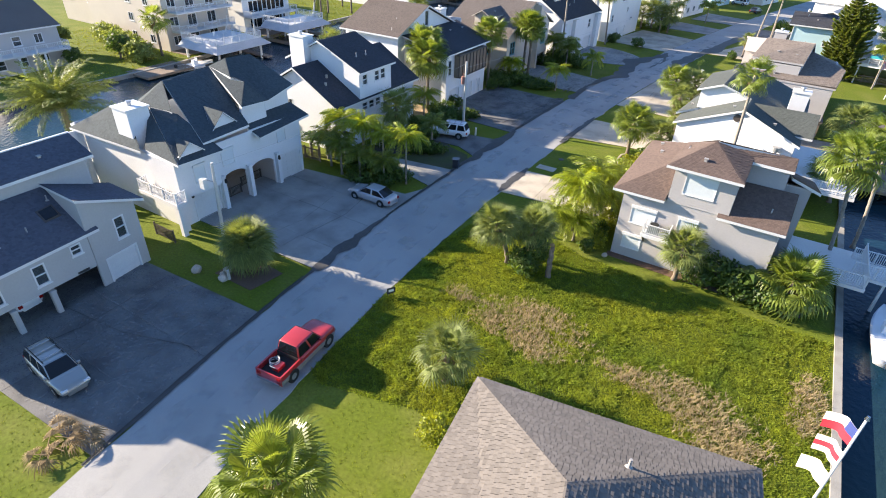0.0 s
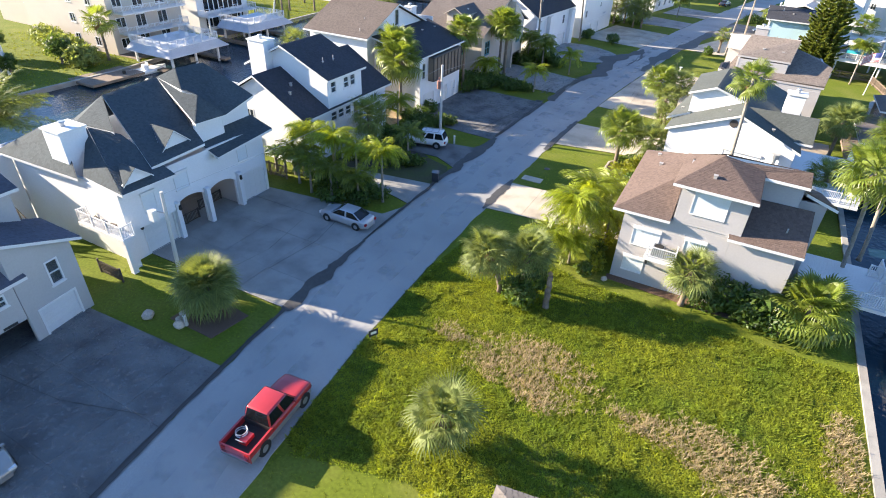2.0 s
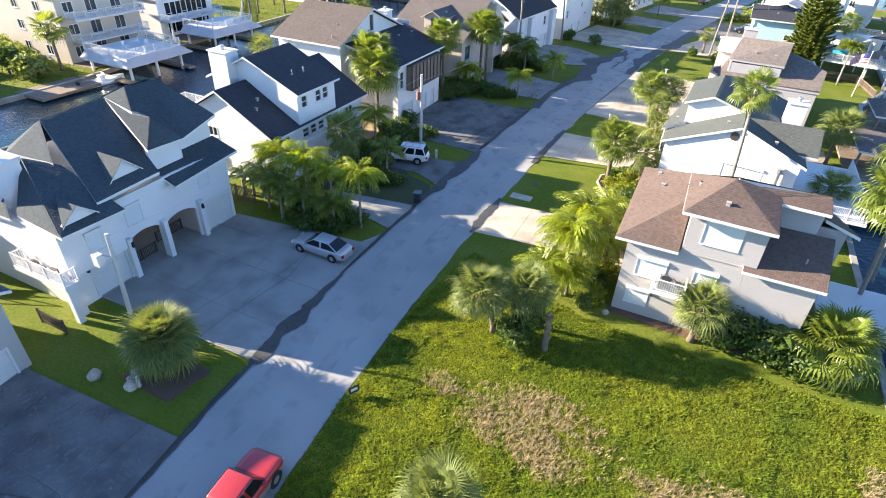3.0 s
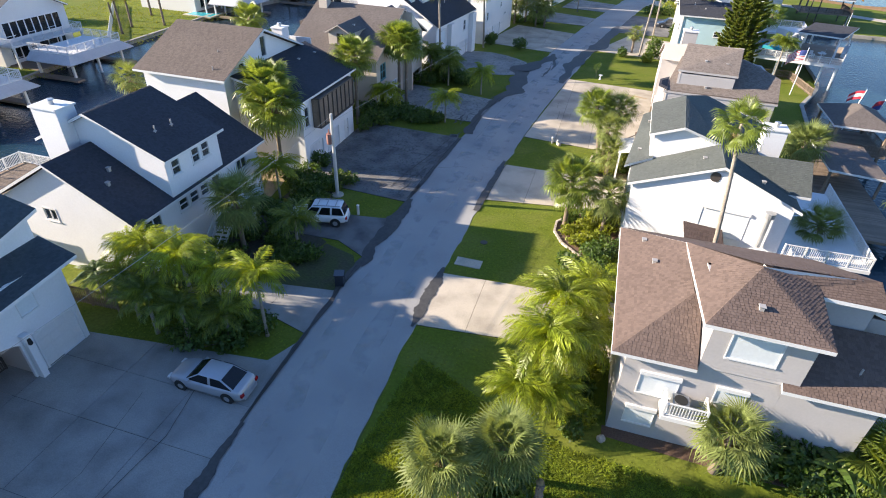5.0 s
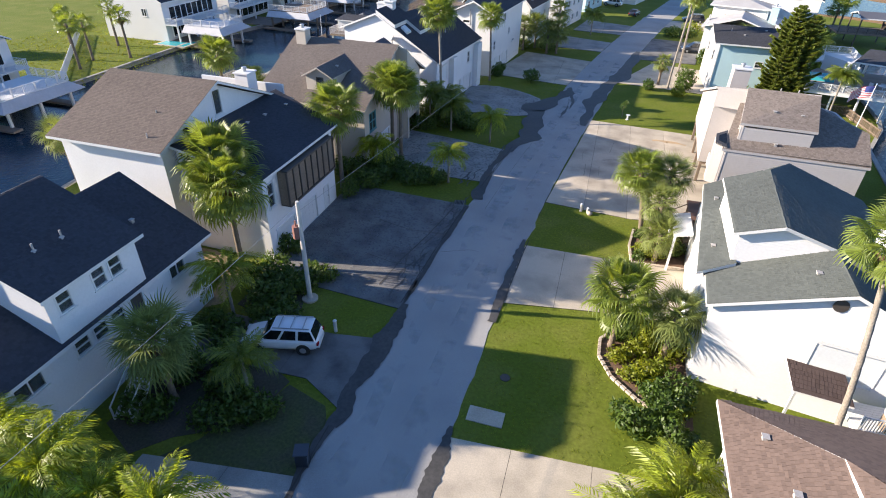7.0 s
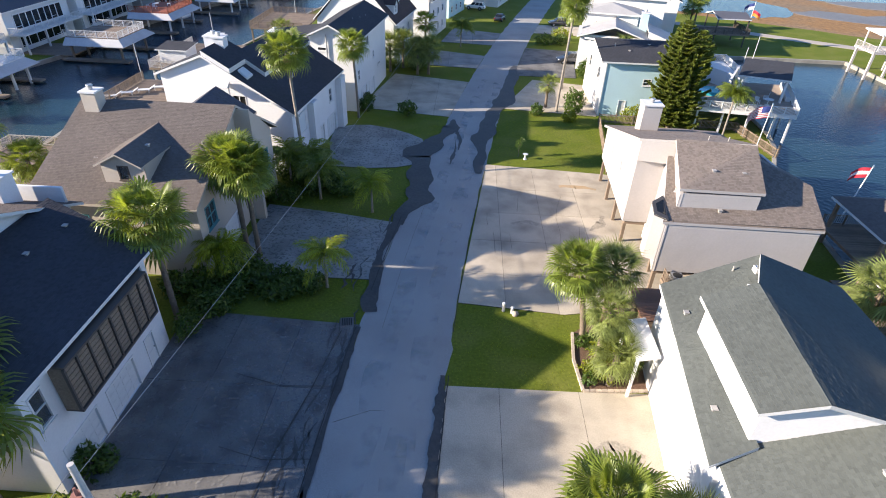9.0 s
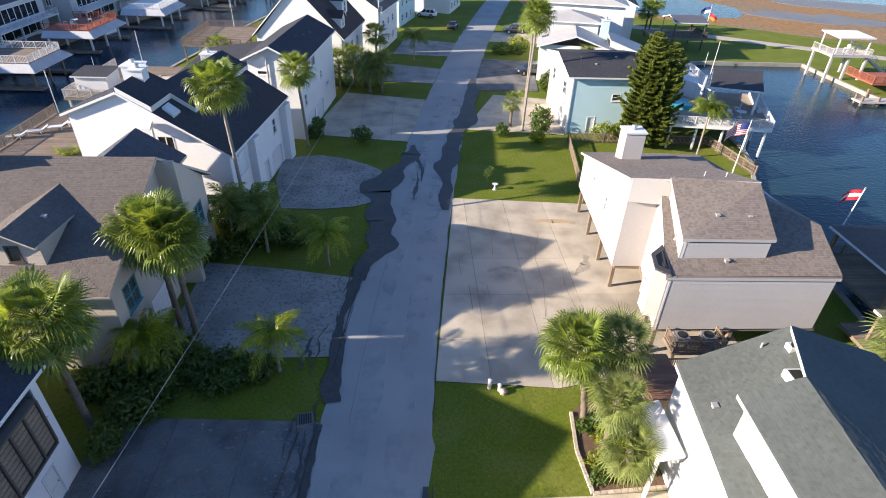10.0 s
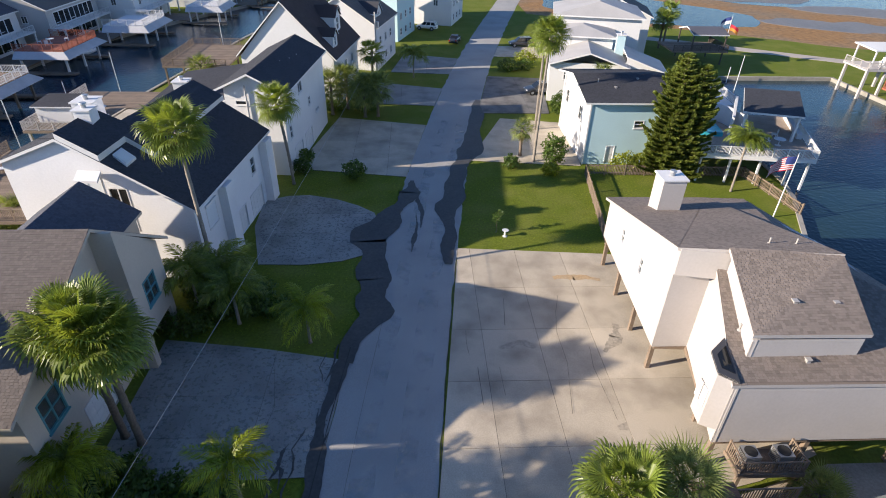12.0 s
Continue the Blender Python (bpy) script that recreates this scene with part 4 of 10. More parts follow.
    for x, ya, yb, z, zt in ((-17.5, 24.3, 27.0, 7.0, 8.25), (-16.0, 19.9, 22.1, 6.5, 7.4)):
        ym = (ya + yb) / 2
        wall(h, (x, ya), (x, yb), z, peak(yb - ya, z + 0.02, zt), W, board=0, name="dormer")
        back = x - (zt - z) * 1.9
        roof(h, [[(x + 0.15, ya - 0.1, z), (x + 0.15, ym, zt + 0.1), (back, ym, zt + 0.1)], [(x + 0.15, ym, zt + 0.1), (x + 0.15, yb + 0.1, z), (back, ym, zt + 0.1)]], SH_DEEP, seed=8, thick=0.1)
    chimney(h, -23.4, 19.7, -21.4, 21.6, 5, 9.1, W, board=0)
    part("bay_paving", Geo().box(-30.6, 24.2, 0.0, -17.3, 30.1, 0.05), CONCRETE, h)


def house_chimney():
    h = house("house", "white two-storey house with charcoal shingles and tall chimney", -22, 46)
    gw = 11.0
    east_low = [("window", 0.8, 2.4, 3.5, 4.5, PAIR), ("window", 4.2, 5.2, 3.5, 4.5, GL), ("window", 5.4, 6.4, 3.5, 4.5, GL), ("window", 6.6, 7.6, 3.5, 4.5, GL), ("door", 8.0, 9.0, 2.7, 4.7, {"material": DARK_TRIM}), ("window", 11.2, 12.6, 3.5, 4.5, PAIR)]
    block(h, -28, 39.3, -17, 53.6, 0, 5.0, BRIGHT, east=east_low, south=[("window", 3.4, 4.6, 3.8, 4.8, PAIR)], tops={"south": peak(gw, 5.0, 8.2), "north": peak(gw, 5.0, 8.2)})
    roof(h, gable(-28.6, -16.5, 38.9, 54.2, 5.0, 8.45), SH_CHAR, seed=11)
    block(h, -26.6, 42.9, -16.7, 48.6, 5.0, 8.0, BRIGHT, east=[("window", 0.5, 1.4, 6.5, 7.7, GL), ("window", 2.6, 3.5, 6.5, 7.7, GL), ("window", 3.7, 4.6, 6.5, 7.7, GL)], tops={"south": [(0, 8.0), (4.4, 10.4), (9.9, 8.0)], "north": [(0, 8.0), (5.5, 10.4), (9.9, 8.0)]})
    roof(h, gable(-27.2, -16.2, 42.5, 48.9, 8.1, 10.65, "y", 0.47), SH_CHAR, seed=12)
    chimney(h, -25.6, 41.9, -23.5, 43.4, 4, 10.8, BRIGHT)
    vents(h, [(-19.5, 40.6, 6.9, "box"), (-20.2, 41.6, 7.4, "box"), (-18.4, 44.6, 9.3, "pipe"), (-18.2, 46.0, 9.3, "pipe"), (-19.6, 51.4, 6.9, "box")])
    deck(h, -36, 38, -28.1, 47, 2.8, DECKWOOD)
    railing(h, [(-28.2, 38.1, 2.8), (-35.9, 38.1, 2.8), (-35.9, 46.9, 2.8), (-28.2, 46.9, 2.8)], 1.0)
    posts(h, [(-35.6, 38.4), (-35.6, 46.6), (-32, 38.4)], 0, 2.6, 0.3, WHITE)
    stairs(h, -14.9, 43.0, -15.4, 47.4, 0, 2.7, 1.1, WHITE)
    part("landing", Geo().box(-17, 47.3, 2.5, -14.6, 49.0, 2.7), WHITE, h)
    posts(h, [(-14.8, 48.8), (-14.8, 47.6)], 0, 2.5, 0.2, WHITE)


def house_two_roofs():
    h = house("house", "white house with faded brown roof, charcoal wing and slatted upper screen", -22, 64)
    block(h, -31, 57.6, -22.2, 74, 0, 8.6, BRIGHT, board=0, tops={"east": [(0, 8.6), (7.0, 11.15), (16.4, 7.2)], "west": [(0, 7.2), (9.4, 11.15), (16.4, 8.6)]}, east=[("window", 6.3, 7.3, 8.9, 10.9, {"bars": (0, 0)}), ("window", 2.4, 3.3, 8.65, 9.3, {"bars": (0, 0), "glass": DARK_GLASS})])
    roof(h, [[(-31.6, 57.0, 8.6), (-21.7, 57.0, 8.6), (-21.7, 64.3, 11.6), (-31.6, 64.3, 11.6)], [(-31.6, 64.3, 11.6), (-21.7, 64.3, 11.6), (-21.7, 74.6, 7.2), (-31.6, 74.6, 7.2)]], SH_ROSE, seed=15)
    block(h, -22.15, 58.9, -15.4, 69.6, 0, 7.0, BRIGHT, board=0, tops={"south": [(0, 8.3), (6.75, 7.0)], "north": [(0, 7.0), (6.75, 8.3)]}, east=[("garage", 0.8, 3.6, 0.06, 2.3), ("garage", 4.4, 7.2, 0.06, 2.3), ("door", 8.4, 9.4, 0.06, 2.2), ("window", 9.3, 10.3, 4.4, 6.6, GL), ("window", 0.4, 1.3, 4.2, 6.2, GL)])
    roof(h, [[(-14.9, 58.4, 7.1), (-14.9, 70.0, 7.1), (-22.15, 72.5, 8.6), (-22.15, 58.4, 8.6)]], SH_CHAR, seed=16)
    pl = Plane((-14.55, 60.8), (-14.55, 68.2))
    n = 8
    s = part("balcony_screen", pl.block(Geo(), 0, 7.4, 3.9, 6.6, -0.8, -0.1), DECKWOOD, h, "dark slatted screen round an upper balcony")
    for z in (3.8, 6.6):
        part("rail", pl.block(Geo(), 0, 7.4, z, z + 0.13, -0.8, 0.06), DARK_TRIM, s)
    for k in range(n + 1):
        part("mullion", pl.block(Geo(), k * 7.4 / n - 0.05, k * 7.4 / n + 0.05, 3.94, 6.59, -0.09, 0.05), DARK_TRIM, s)
    for k in range(n):
        for j in range(9):
            z = 3.96 + j * 0.292
            part("slat", pl.block(Geo(), k * 7.4 / n + 0.06, (k + 1) * 7.4 / n - 0.06, z, z + 0.25, -0.095, -0.05), DECKWOOD, s)
    chimney(h, -25.9, 72.0, -24.6, 73.4, 6, 9.7, BRIGHT, board=0)
    vents(h, [(-20.2, 65.0, 8.25, "box"), (-20.0, 67.2, 8.2, "box"), (-19.8, 70.2, 8.15, "box"), (-24.5, 60.5, 9.95, "pipe"), (-23.6, 58.2, 9.15, "pipe")])


def house_taupe():
    h = house("house", "taupe two-storey house with taupe shingles, gabled dormer and teal windows", -20, 83)
    T = {"bars": (1, 1), "frame_mat": DARK_TEAL}
    # walls: a southern and a northern part, the latter standing forward
    wall(h, (-26.6, 76.6), (-15.4, 76.6), 0, 6.5, TAUPE, [("window", 2.0, 3.4, 3.4, 5.0, T), ("window", 7.2, 8.4, 3.4, 5.0, T)])
    wall(h, (-15.4, 76.6), (-15.4, 85.4), 0, [(0, 6.6), (8.4, 10.15), (8.8, 10.05)], TAUPE, [("open", 0.8, 2.6, 0.0, 2.2), ("garage", 3.6, 6.4, 0.06, 2.3), ("window", 1.1, 2.8, 3.4, 5.3, T), ("window", 6.6, 7.9, 5.9, 8.0, {"bars": (0, 0), "frame_mat": DARK_TEAL})])
    wall(h, (-15.4, 85.4), (-14.1, 85.4), 0, 9.95, TAUPE)
    wall(h, (-14.1, 85.4), (-14.1, 89.5), 0, [(0, 9.95), (4.1, 7.0)], TAUPE, [("open", 0.5, 3.5, 0.0, 2.3), ("window", 1.2, 2.8, 3.9, 5.7, T)])
    wall(h, (-14.1, 89.5), (-26.6, 89.5), 0, 7.0, TAUPE)
    wall(h, (-26.6, 89.5), (-26.6, 76.6), 0, [(0, 7.0), (4.6, 10.15), (12.9, 6.5)], TAUPE)
    part("back_wall", Geo().box(-20.3, 77, 0.0, -20.0, 89.2, 2.6), TAUPE, h)
    part("floor", Geo().box(-26.5, 76.8, 2.6, -15.6, 89.3, 2.8), TAUPE, h)
    roof(h, [[(-26.9, 85.0, 10.45), (-27.0, 75.8, 6.4), (-14.8, 75.6, 6.4), (-14.9, 85.1, 10.4)], [(-14.9, 85.1, 10.4), (-13.5, 89.9, 7.0), (-27.0, 89.9, 7.0), (-26.9, 85.0, 10.45)]], SH_TAUPE, seed=21, fascia=TAUPE)
    # dormer
    roof(h, [[(-20.3, 77.0, 9.55), (-20.1, 83.7, 9.55), (-22.0, 81.0, 8.65), (-22.0, 77.0, 8.65)], [(-20.1, 83.7, 9.55), (-20.3, 77.0, 9.55), (-18.7, 77.0, 8.65), (-18.4, 81.2, 8.65)]], SH_TAUPE, seed=22, fascia=TAUPE, thick=0.12)
    wall(h, (-21.8, 77.5), (-18.8, 77.5), 6.8, peak(3.0, 8.55, 9.4), TAUPE, [("window", 1.1, 1.9, 7.4, 8.5, {"frame_mat": DARK_TRIM, "bars": (0, 0)})])
    wall(h, (-18.8, 77.5), (-18.6, 81.0), 6.8, 8.55, TAUPE)
    wall(h, (-21.8, 81.0), (-21.8, 77.5), 6.8, 8.55, TAUPE)
    # rear wing
    roof(h, gable(-23.4, -16.6, 86.2, 93.5, 6.8, 9.05), SH_BLUE, seed=23, fascia=TAUPE)
    block(h, -23.0, 89.5, -17.0, 93.2, 0, 6.9, TAUPE, tops={"north": peak(6.0, 6.9, 8.8), "south": peak(6.0, 6.9, 8.8)})
    chimney(h, -26.0, 83.6, -24.9, 84.7, 6, 11.3, TAUPE)
    vents(h, [(-23.4, 79.6, 8.0, "box"), (-19.4, 79.6, 9.15, "box"), (-16.2, 81.2, 8.7, "pipe")])
    deck(h, -44, 80, -28.1, 96, 1.1, DECKWOOD)
    railing(h, [(-28.2, 95.9, 1.1), (-43.9, 95.9, 1.1), (-43.9, 80.1, 1.1)], 1.0, TAUPE)


def house_skylight():
    h = house("house", "white clapboard house with charcoal roof, skylight and paired chimneys", -21, 102)
    DK = {"frame_mat": TRIM, "bars": (1, 0), "glass": DARK_GLASS, "sill": False}
    wall(h, (-26.3, 95.9), (-13.7, 94.8), 0, [(0, 9.3), (4.6, 11.1), (12.65, 6.2)], BRIGHT, [("window", 6.9, 8.3, 4.2, 7.7, DK), ("shutter", 5.6, 6.6, 7.0, 8.6)])
    wall(h, (-13.7, 94.8), (-12.1, 109.4), 0, 6.35, BRIGHT, [("garage", 5.6, 8.4, 0.06, 2.3), ("garage", 9.4, 12.4, 0.06, 2.3), ("shutter", 1.6, 3.2, 3.6, 5.4), ("window", 10.6, 11.6, 3.8, 5.4, GL)])
    wall(h, (-12.1, 109.4), (-24.7, 111.0), 0, [(0, 6.15), (6.2, 10.1), (6.3, 8.0), (12.7, 8.0)], BRIGHT)
    wall(h, (-24.7, 111.0), (-26.3, 95.9), 0, [(0, 8.0), (11.0, 8.0), (11.1, 9.2), (15.2, 9.2)], BRIGHT)
    e0, e1, r0, q0, q1, b5, w0, w1 = (-13.3, 94.3, 6.35), (-11.6, 109.9, 6.35), (-21.7, 95.1, 11.35), (-21.25, 99.7, 11.35), (-19.65, 99.85, 10.38), (-18.1, 111.0, 10.3), (-26.8, 95.6, 9.3), (-26.3, 100.2, 9.3)
    roof(h, [[e0, e1, b5, q1, q0, r0], [r0, q0, w1, w0]], SH_CHAR, seed=25, label="charcoal shingle gable roof with white edge boards")
    # behind the ridge the roof drops to a flat terrace
    wall(h, (-18.3, 110.7), (-19.75, 100.0), 7.8, 10.15, BRIGHT)
    wall(h, (-19.8, 99.9), (-26.1, 100.3), 7.8, [(0, 10.2), (1.4, 11.0), (6.3, 9.1)], BRIGHT)
    part("terrace", Geo().prism([(-26.2, 100.4), (-19.8, 100.0), (-18.3, 110.6), (-24.9, 111.0)], 7.8, 8.0), CONCRETE, h, "flat pale roof terrace")
    # the raised upper roof round the skylight, with its white edge
    n = 0.42

    def at(x, y, up=0.0):
        s = (x - (-13.3 + (y - 94.3) * 0.105)) / -8.45
        return (x, y, 6.37 + 5.0 * s + up)

    roof(h, [[at(-19.1, 94.9, n), at(-18.8, 98.3, n), at(-16.9, 98.0, n), at(-16.7, 99.9, n), at(-16.6, 102.6, n), at(-16.2, 105.9, n), at(-15.7, 111.1, n), at(-18.1, 111.1, n), at(-19.6, 100.0, n), at(-21.2, 99.8, n), at(-21.6, 95.1, n)]], SH_CHAR, seed=26, thick=0.44)
    s = part("skylight", Geo().slab([at(-18.75, 96.0, 0.16), at(-17.8, 95.6, 0.16), at(-17.7, 96.9, 0.16), at(-18.65, 97.2, 0.16)], 0.3), TRIM, h)
    part("pane", Geo().slab([at(-18.65, 96.1, 0.2), at(-17.88, 95.75, 0.2), at(-17.8, 96.8, 0.2), at(-18.58, 97.08, 0.2)], 0.03), CLEAR_LAMP, s)
    # awning over the small upper window
    part("awning", Geo().slab([(-20.9, 95.1, 9.1), (-20.9, 94.3, 8.7), (-19.3, 94.2, 8.7), (-19.3, 95.0, 9.1)], 0.18), BRIGHT, h)
    # bays on the street side
    for u, w, zt in ((3.9, 1.3, 6.55), (13.0, 1.5, 6.55)):
        pl = Plane((-13.7, 94.8), (-12.1, 109.4))
        g = Geo()
        pl.block(g, u, u + w, 0.0, zt - 0.5, 0.03, 0.75)
        part("bay", g, BRIGHT, h)
    chimney(h, -21.6, 97.9, -20.5, 99.0, 9, 12.2, BRIGHT)
    chimney(h, -24.8, 103.2, -23.2, 104.8, 6, 11.0, BRIGHT)
    vents(h, [(-15.1, 101.0, 8.1, "pipe"), (-15.2, 103.4, 8.3, "pipe")])
    deck(h, -37.6, 98, -26.9, 112, 3.4, DECKWOOD)
    railing(h, [(-27.2, 98.1, 3.4), (-37.5, 98.1, 3.4), (-37.5, 111.9, 3.4)], 1.0, DECKWOOD)
    posts(h, [(-37.2, 98.4), (-33, 98.4), (-37.2, 105), (-37.2, 111.6)], 0, 3.15, 0.25, DECKWOOD)


def house_tall():
    h = house("house", "tall white three-storey stucco house with charcoal gable roof", -14, 121)
    wall(h, (-16.6, 114.0), (-10.9, 113.4), 0, [(0, 9.0), (2.7, 10.35), (5.73, 8.8)], WHITE, [("window", 1.0, 2.2, 7.4, 7.9, {"bars": (0, 0), "glass": DARK_GLASS}), ("window", 1.2, 2.6, 4.2, 5.6, PAIR)], board=0)
    wall(h, (-10.9, 113.4), (-9.3, 129.4), 0, 8.85, WHITE, [("garage", 2, 5, 0.06, 2.3), ("garage", 6, 9, 0.06, 2.3), ("window", 5.2, 6.7, 7.0, 8.3, PAIR), ("window", 8.5, 9.3, 4.7, 5.7, GL), ("window", 1.0, 1.9, 3.6, 5.0, GL), ("window", 11.0, 12.4, 3.0, 3.5, {"bars": (2, 0)})], board=0)
    wall(h, (-9.3, 129.4), (-15.2, 130.0), 0, [(0, 8.8), (3.1, 10.35), (5.9, 9.0)], WHITE, board=0)
    wall(h, (-15.2, 130.0), (-16.6, 114.0), 0, 9.0, WHITE, board=0)
    part("downpipe", Geo().tube([(-14.4, 113.6, 0.0), (-14.4, 113.6, 9.4)], 0.09, 8), GRAY_WALL, h)
    roof(h, [[(-10.3, 112.7, 8.85), (-8.8, 130.0, 8.85), (-12.4, 130.4, 10.65), (-13.9, 113.1, 10.65)], [(-13.9, 113.1, 10.65), (-12.4, 130.4, 10.65), (-15.9, 130.6, 9.0), (-17.4, 113.4, 9.0)]], SH_CHAR, seed=27)
    # lower rear wing
    block(h, -25.5, 115.4, -16.7, 129.5, 0, 6.2, WHITE, board=0, south=[("window", 3.0, 4.4, 4.0, 5.4, PAIR)])
    roof(h, [[(-26.0, 115.0, 6.2), (-16.75, 114.9, 7.6), (-16.1, 130.0, 7.6), (-26.0, 130.0, 6.2)]], SH_CHAR, seed=28)
    chimney(h, -22.6, 117.0, -21.2, 118.4, 5, 8.6, WHITE, board=0)
    vents(h, [(-12.2, 120, 9.9, "pipe"), (-11.6, 122, 9.7, "pipe"), (-11.2, 124, 9.6, "pipe")])
    deck(h, -40, 118, -26.1, 132, 3.0)
    # a small flat-roofed cabin on the terrace
    block(h, -39.6, 120.6, -35.8, 124.0, 3.0, 4.9, WHITE, board=0)
    roof(h, [[(-39.9, 120.3, 4.9), (-35.5, 120.3, 4.9), (-35.5, 124.3, 5.15), (-39.9, 124.3, 5.15)]], SH_CHAR, course=0.3, seed=29, thick=0.14)
    railing(h, [(-27, 118.1, 3.0), (-39.9, 118.1, 3.0), (-39.9, 131.9, 3.0)], 1.0, SAND)
    posts(h, [(-39.6, 118.4), (-33, 118.4), (-39.6, 125), (-39.6, 131.6)], 0, 2.75, 0.25, SAND)


def dormers(h, x1, ze, zr, spots, wall_mat, roof_mat, seed):
    """Gabled dormers on the eastern slope, in the house's own space: (y, width, how far out, height)."""
    for n, (y, w, out, hi) in enumerate(spots):
        x = x1 * out
        z = zr - (zr - ze) * out
        top = z + hi
        back = x1 * (zr - top) / (zr - ze)
        wall(h, (x, y - w / 2), (x, y + w / 2), z - 0.3, peak(w, top - w * 0.42, top - 0.05), wall_mat, [("window", w * 0.3, w * 0.7, z + 0.1, z + 0.1 + (hi - w * 0.42) * 0.85, GL)] if hi - w * 0.42 > 0.6 else [], board=0, name="dormer")
        e = top - w * 0.45
        eb = x1 * (zr - e) / (zr - ze)
        roof(h, [[(back, y, top), (eb, y - w / 2 - 0.15, e), (x + 0.25, y - w / 2 - 0.15, e), (x + 0.25, y, top)], [(x + 0.25, y, top), (x + 0.25, y + w / 2 + 0.15, e), (eb, y + w / 2 + 0.15, e), (back, y, top)]], roof_mat, course=0, seed=seed + n, thick=0.12)
        for s in (-1, 1):
            wall(h, *(((x, y + w / 2), (back, y + w / 2)) if s > 0 else ((back, y - w / 2), (x, y - w / 2))), z - 0.3, e, wall_mat, board=0, name="dormer_side")
    for ob in h.children:
        ob.matrix_parent_inverse = Matrix.Identity(4)


def house_row(x, y, w, d, ze, zr, wall_mat, roof_mat, yaw, label, seed, group="houses along the far street", stilts=0.0, axis="y", course=0.0):
    """A plainer house farther down the street: walls with windows and garage, gable roof, porch deck. Its own x is across the street."""
    h = thing("house", label, "house", (x, y, 0), yaw, group)
    x0, x1, y0, y1 = -w / 2, w / 2, -d / 2, d / 2
    rr = random.Random(seed)
    wins = []
    for z in ([1.0, 3.9, 6.6] if ze > 8 else [0.9 + stilts, 3.8 + stilts]):
        if z + 1.4 < ze:
            for k in range(3):
                u = d * (0.14 + 0.27 * k)
                wins.append(("window", u, u + 1.2, z, z + 1.35, PAIR if rr.random() < 0.5 else GL))
    side = [("window", w * 0.2, w * 0.2 + 1.1, z, z + 1.3, GL) for z in ([4.0] if ze < 8 else [4.0, 6.7]) if z + 1.5 < ze] + [("window", w * 0.65, w * 0.65 + 1.1, 4.0, 5.3, PAIR)] * (ze > 5.5)
    tops = {"south": peak(w, ze, zr - 0.2), "north": peak(w, ze, zr - 0.2)} if axis == "y" else {"east": peak(d, ze, zr - 0.2), "west": peak(d, ze, zr - 0.2)}
    block(h, x0, y0, x1, y1, stilts, ze, wall_mat, east=wins, west=wins, south=side, north=side, board=0, tops=tops)
    roof(h, gable(x0 - 0.5, x1 + 0.5, y0 - 0.4, y1 + 0.4, ze - 0.05, zr, axis), roof_mat, course=course, seed=seed)
    if stilts:
        posts(h, [(a, b) for a in (x0 + 0.3, 0, x1 - 0.3) for b in (y0 + 0.3, 0, y1 - 0.3)], 0, stilts, 0.35, wall_mat)
        part("floor", Geo().box(x0, y0, stilts - 0.25, x1, y1, stilts), wall_mat, h)
    for ob in h.children:
        ob.matrix_parent_inverse = Matrix.Identity(4)
    return h


house_gray()
house_white_hip()
house_chimney()
house_two_roofs()
house_taupe()
house_skylight()
house_tall()
h = house_row(-14.0, 142.4, 12.6, 13.4, 6.6, 13.5, WHITE, SH_UMBER, -8, "white three-storey house with steep brown gable roof and dormers", 31, course=0.3)
dormers(h, 6.8, 6.55, 13.5, [(-3.6, 2.2, 0.86, 2.4), (1.6, 3.0, 0.72, 3.3), (5.0, 1.8, 0.6, 2.0)], WHITE, SH_UMBER, 131)
h = house_row(-9.0, 161, 12.5, 12.5, 7.0, 11.2, CREAM, SH_TAUPE, -12, "cream house with pale brown roof and white dormer", 32, course=0.3)
dormers(h, 6.75, 6.95, 11.2, [(-1.5, 3.6, 0.8, 2.2)], WHITE, SH_CHAR, 141)
house_row(-5.5, 182, 12, 12, 8.0, 11.5, TEAL, SH_TAUPE, -16, "pale blue three-storey house with gray roof", 33)
house_row(6, 198, 12, 12, 7.0, 10.5, WHITE, SH_CHAR, -16, "white house with dark roof", 34)

# ---- houses east of the street ----
def house_tan_roof():
    h = house("house", "house with tan shingled hip roof beside a vacant lot", 22, 4)
    block(h, 18.4, -5.0, 25.8, 9.8, 0, 9.0, GRAY_WALL, west=[("window", 4.0, 5.4, 5.6, 7.2, PAIR), ("window", 9.0, 10.4, 5.6, 7.2, PAIR)])
    nw, ne, mid = (15.8, 10.3, 9.2), (25.6, 11.9, 9.2), (20.6, 6.6, 11.0)
    sw, se, south = (18.0, -6.0, 9.2), (28.0, -5.0, 9.2), (22.4, -1.4, 11.0)
    roof(h, [[nw, sw, south, mid], [ne, nw, mid], [mid, south, se, ne], [south, sw, se]], SH_TAN, seed=41, label="sunlit tan shingle hip roof")
    vents(h, [(21.9, 8.6, 10.4, "pipe")])


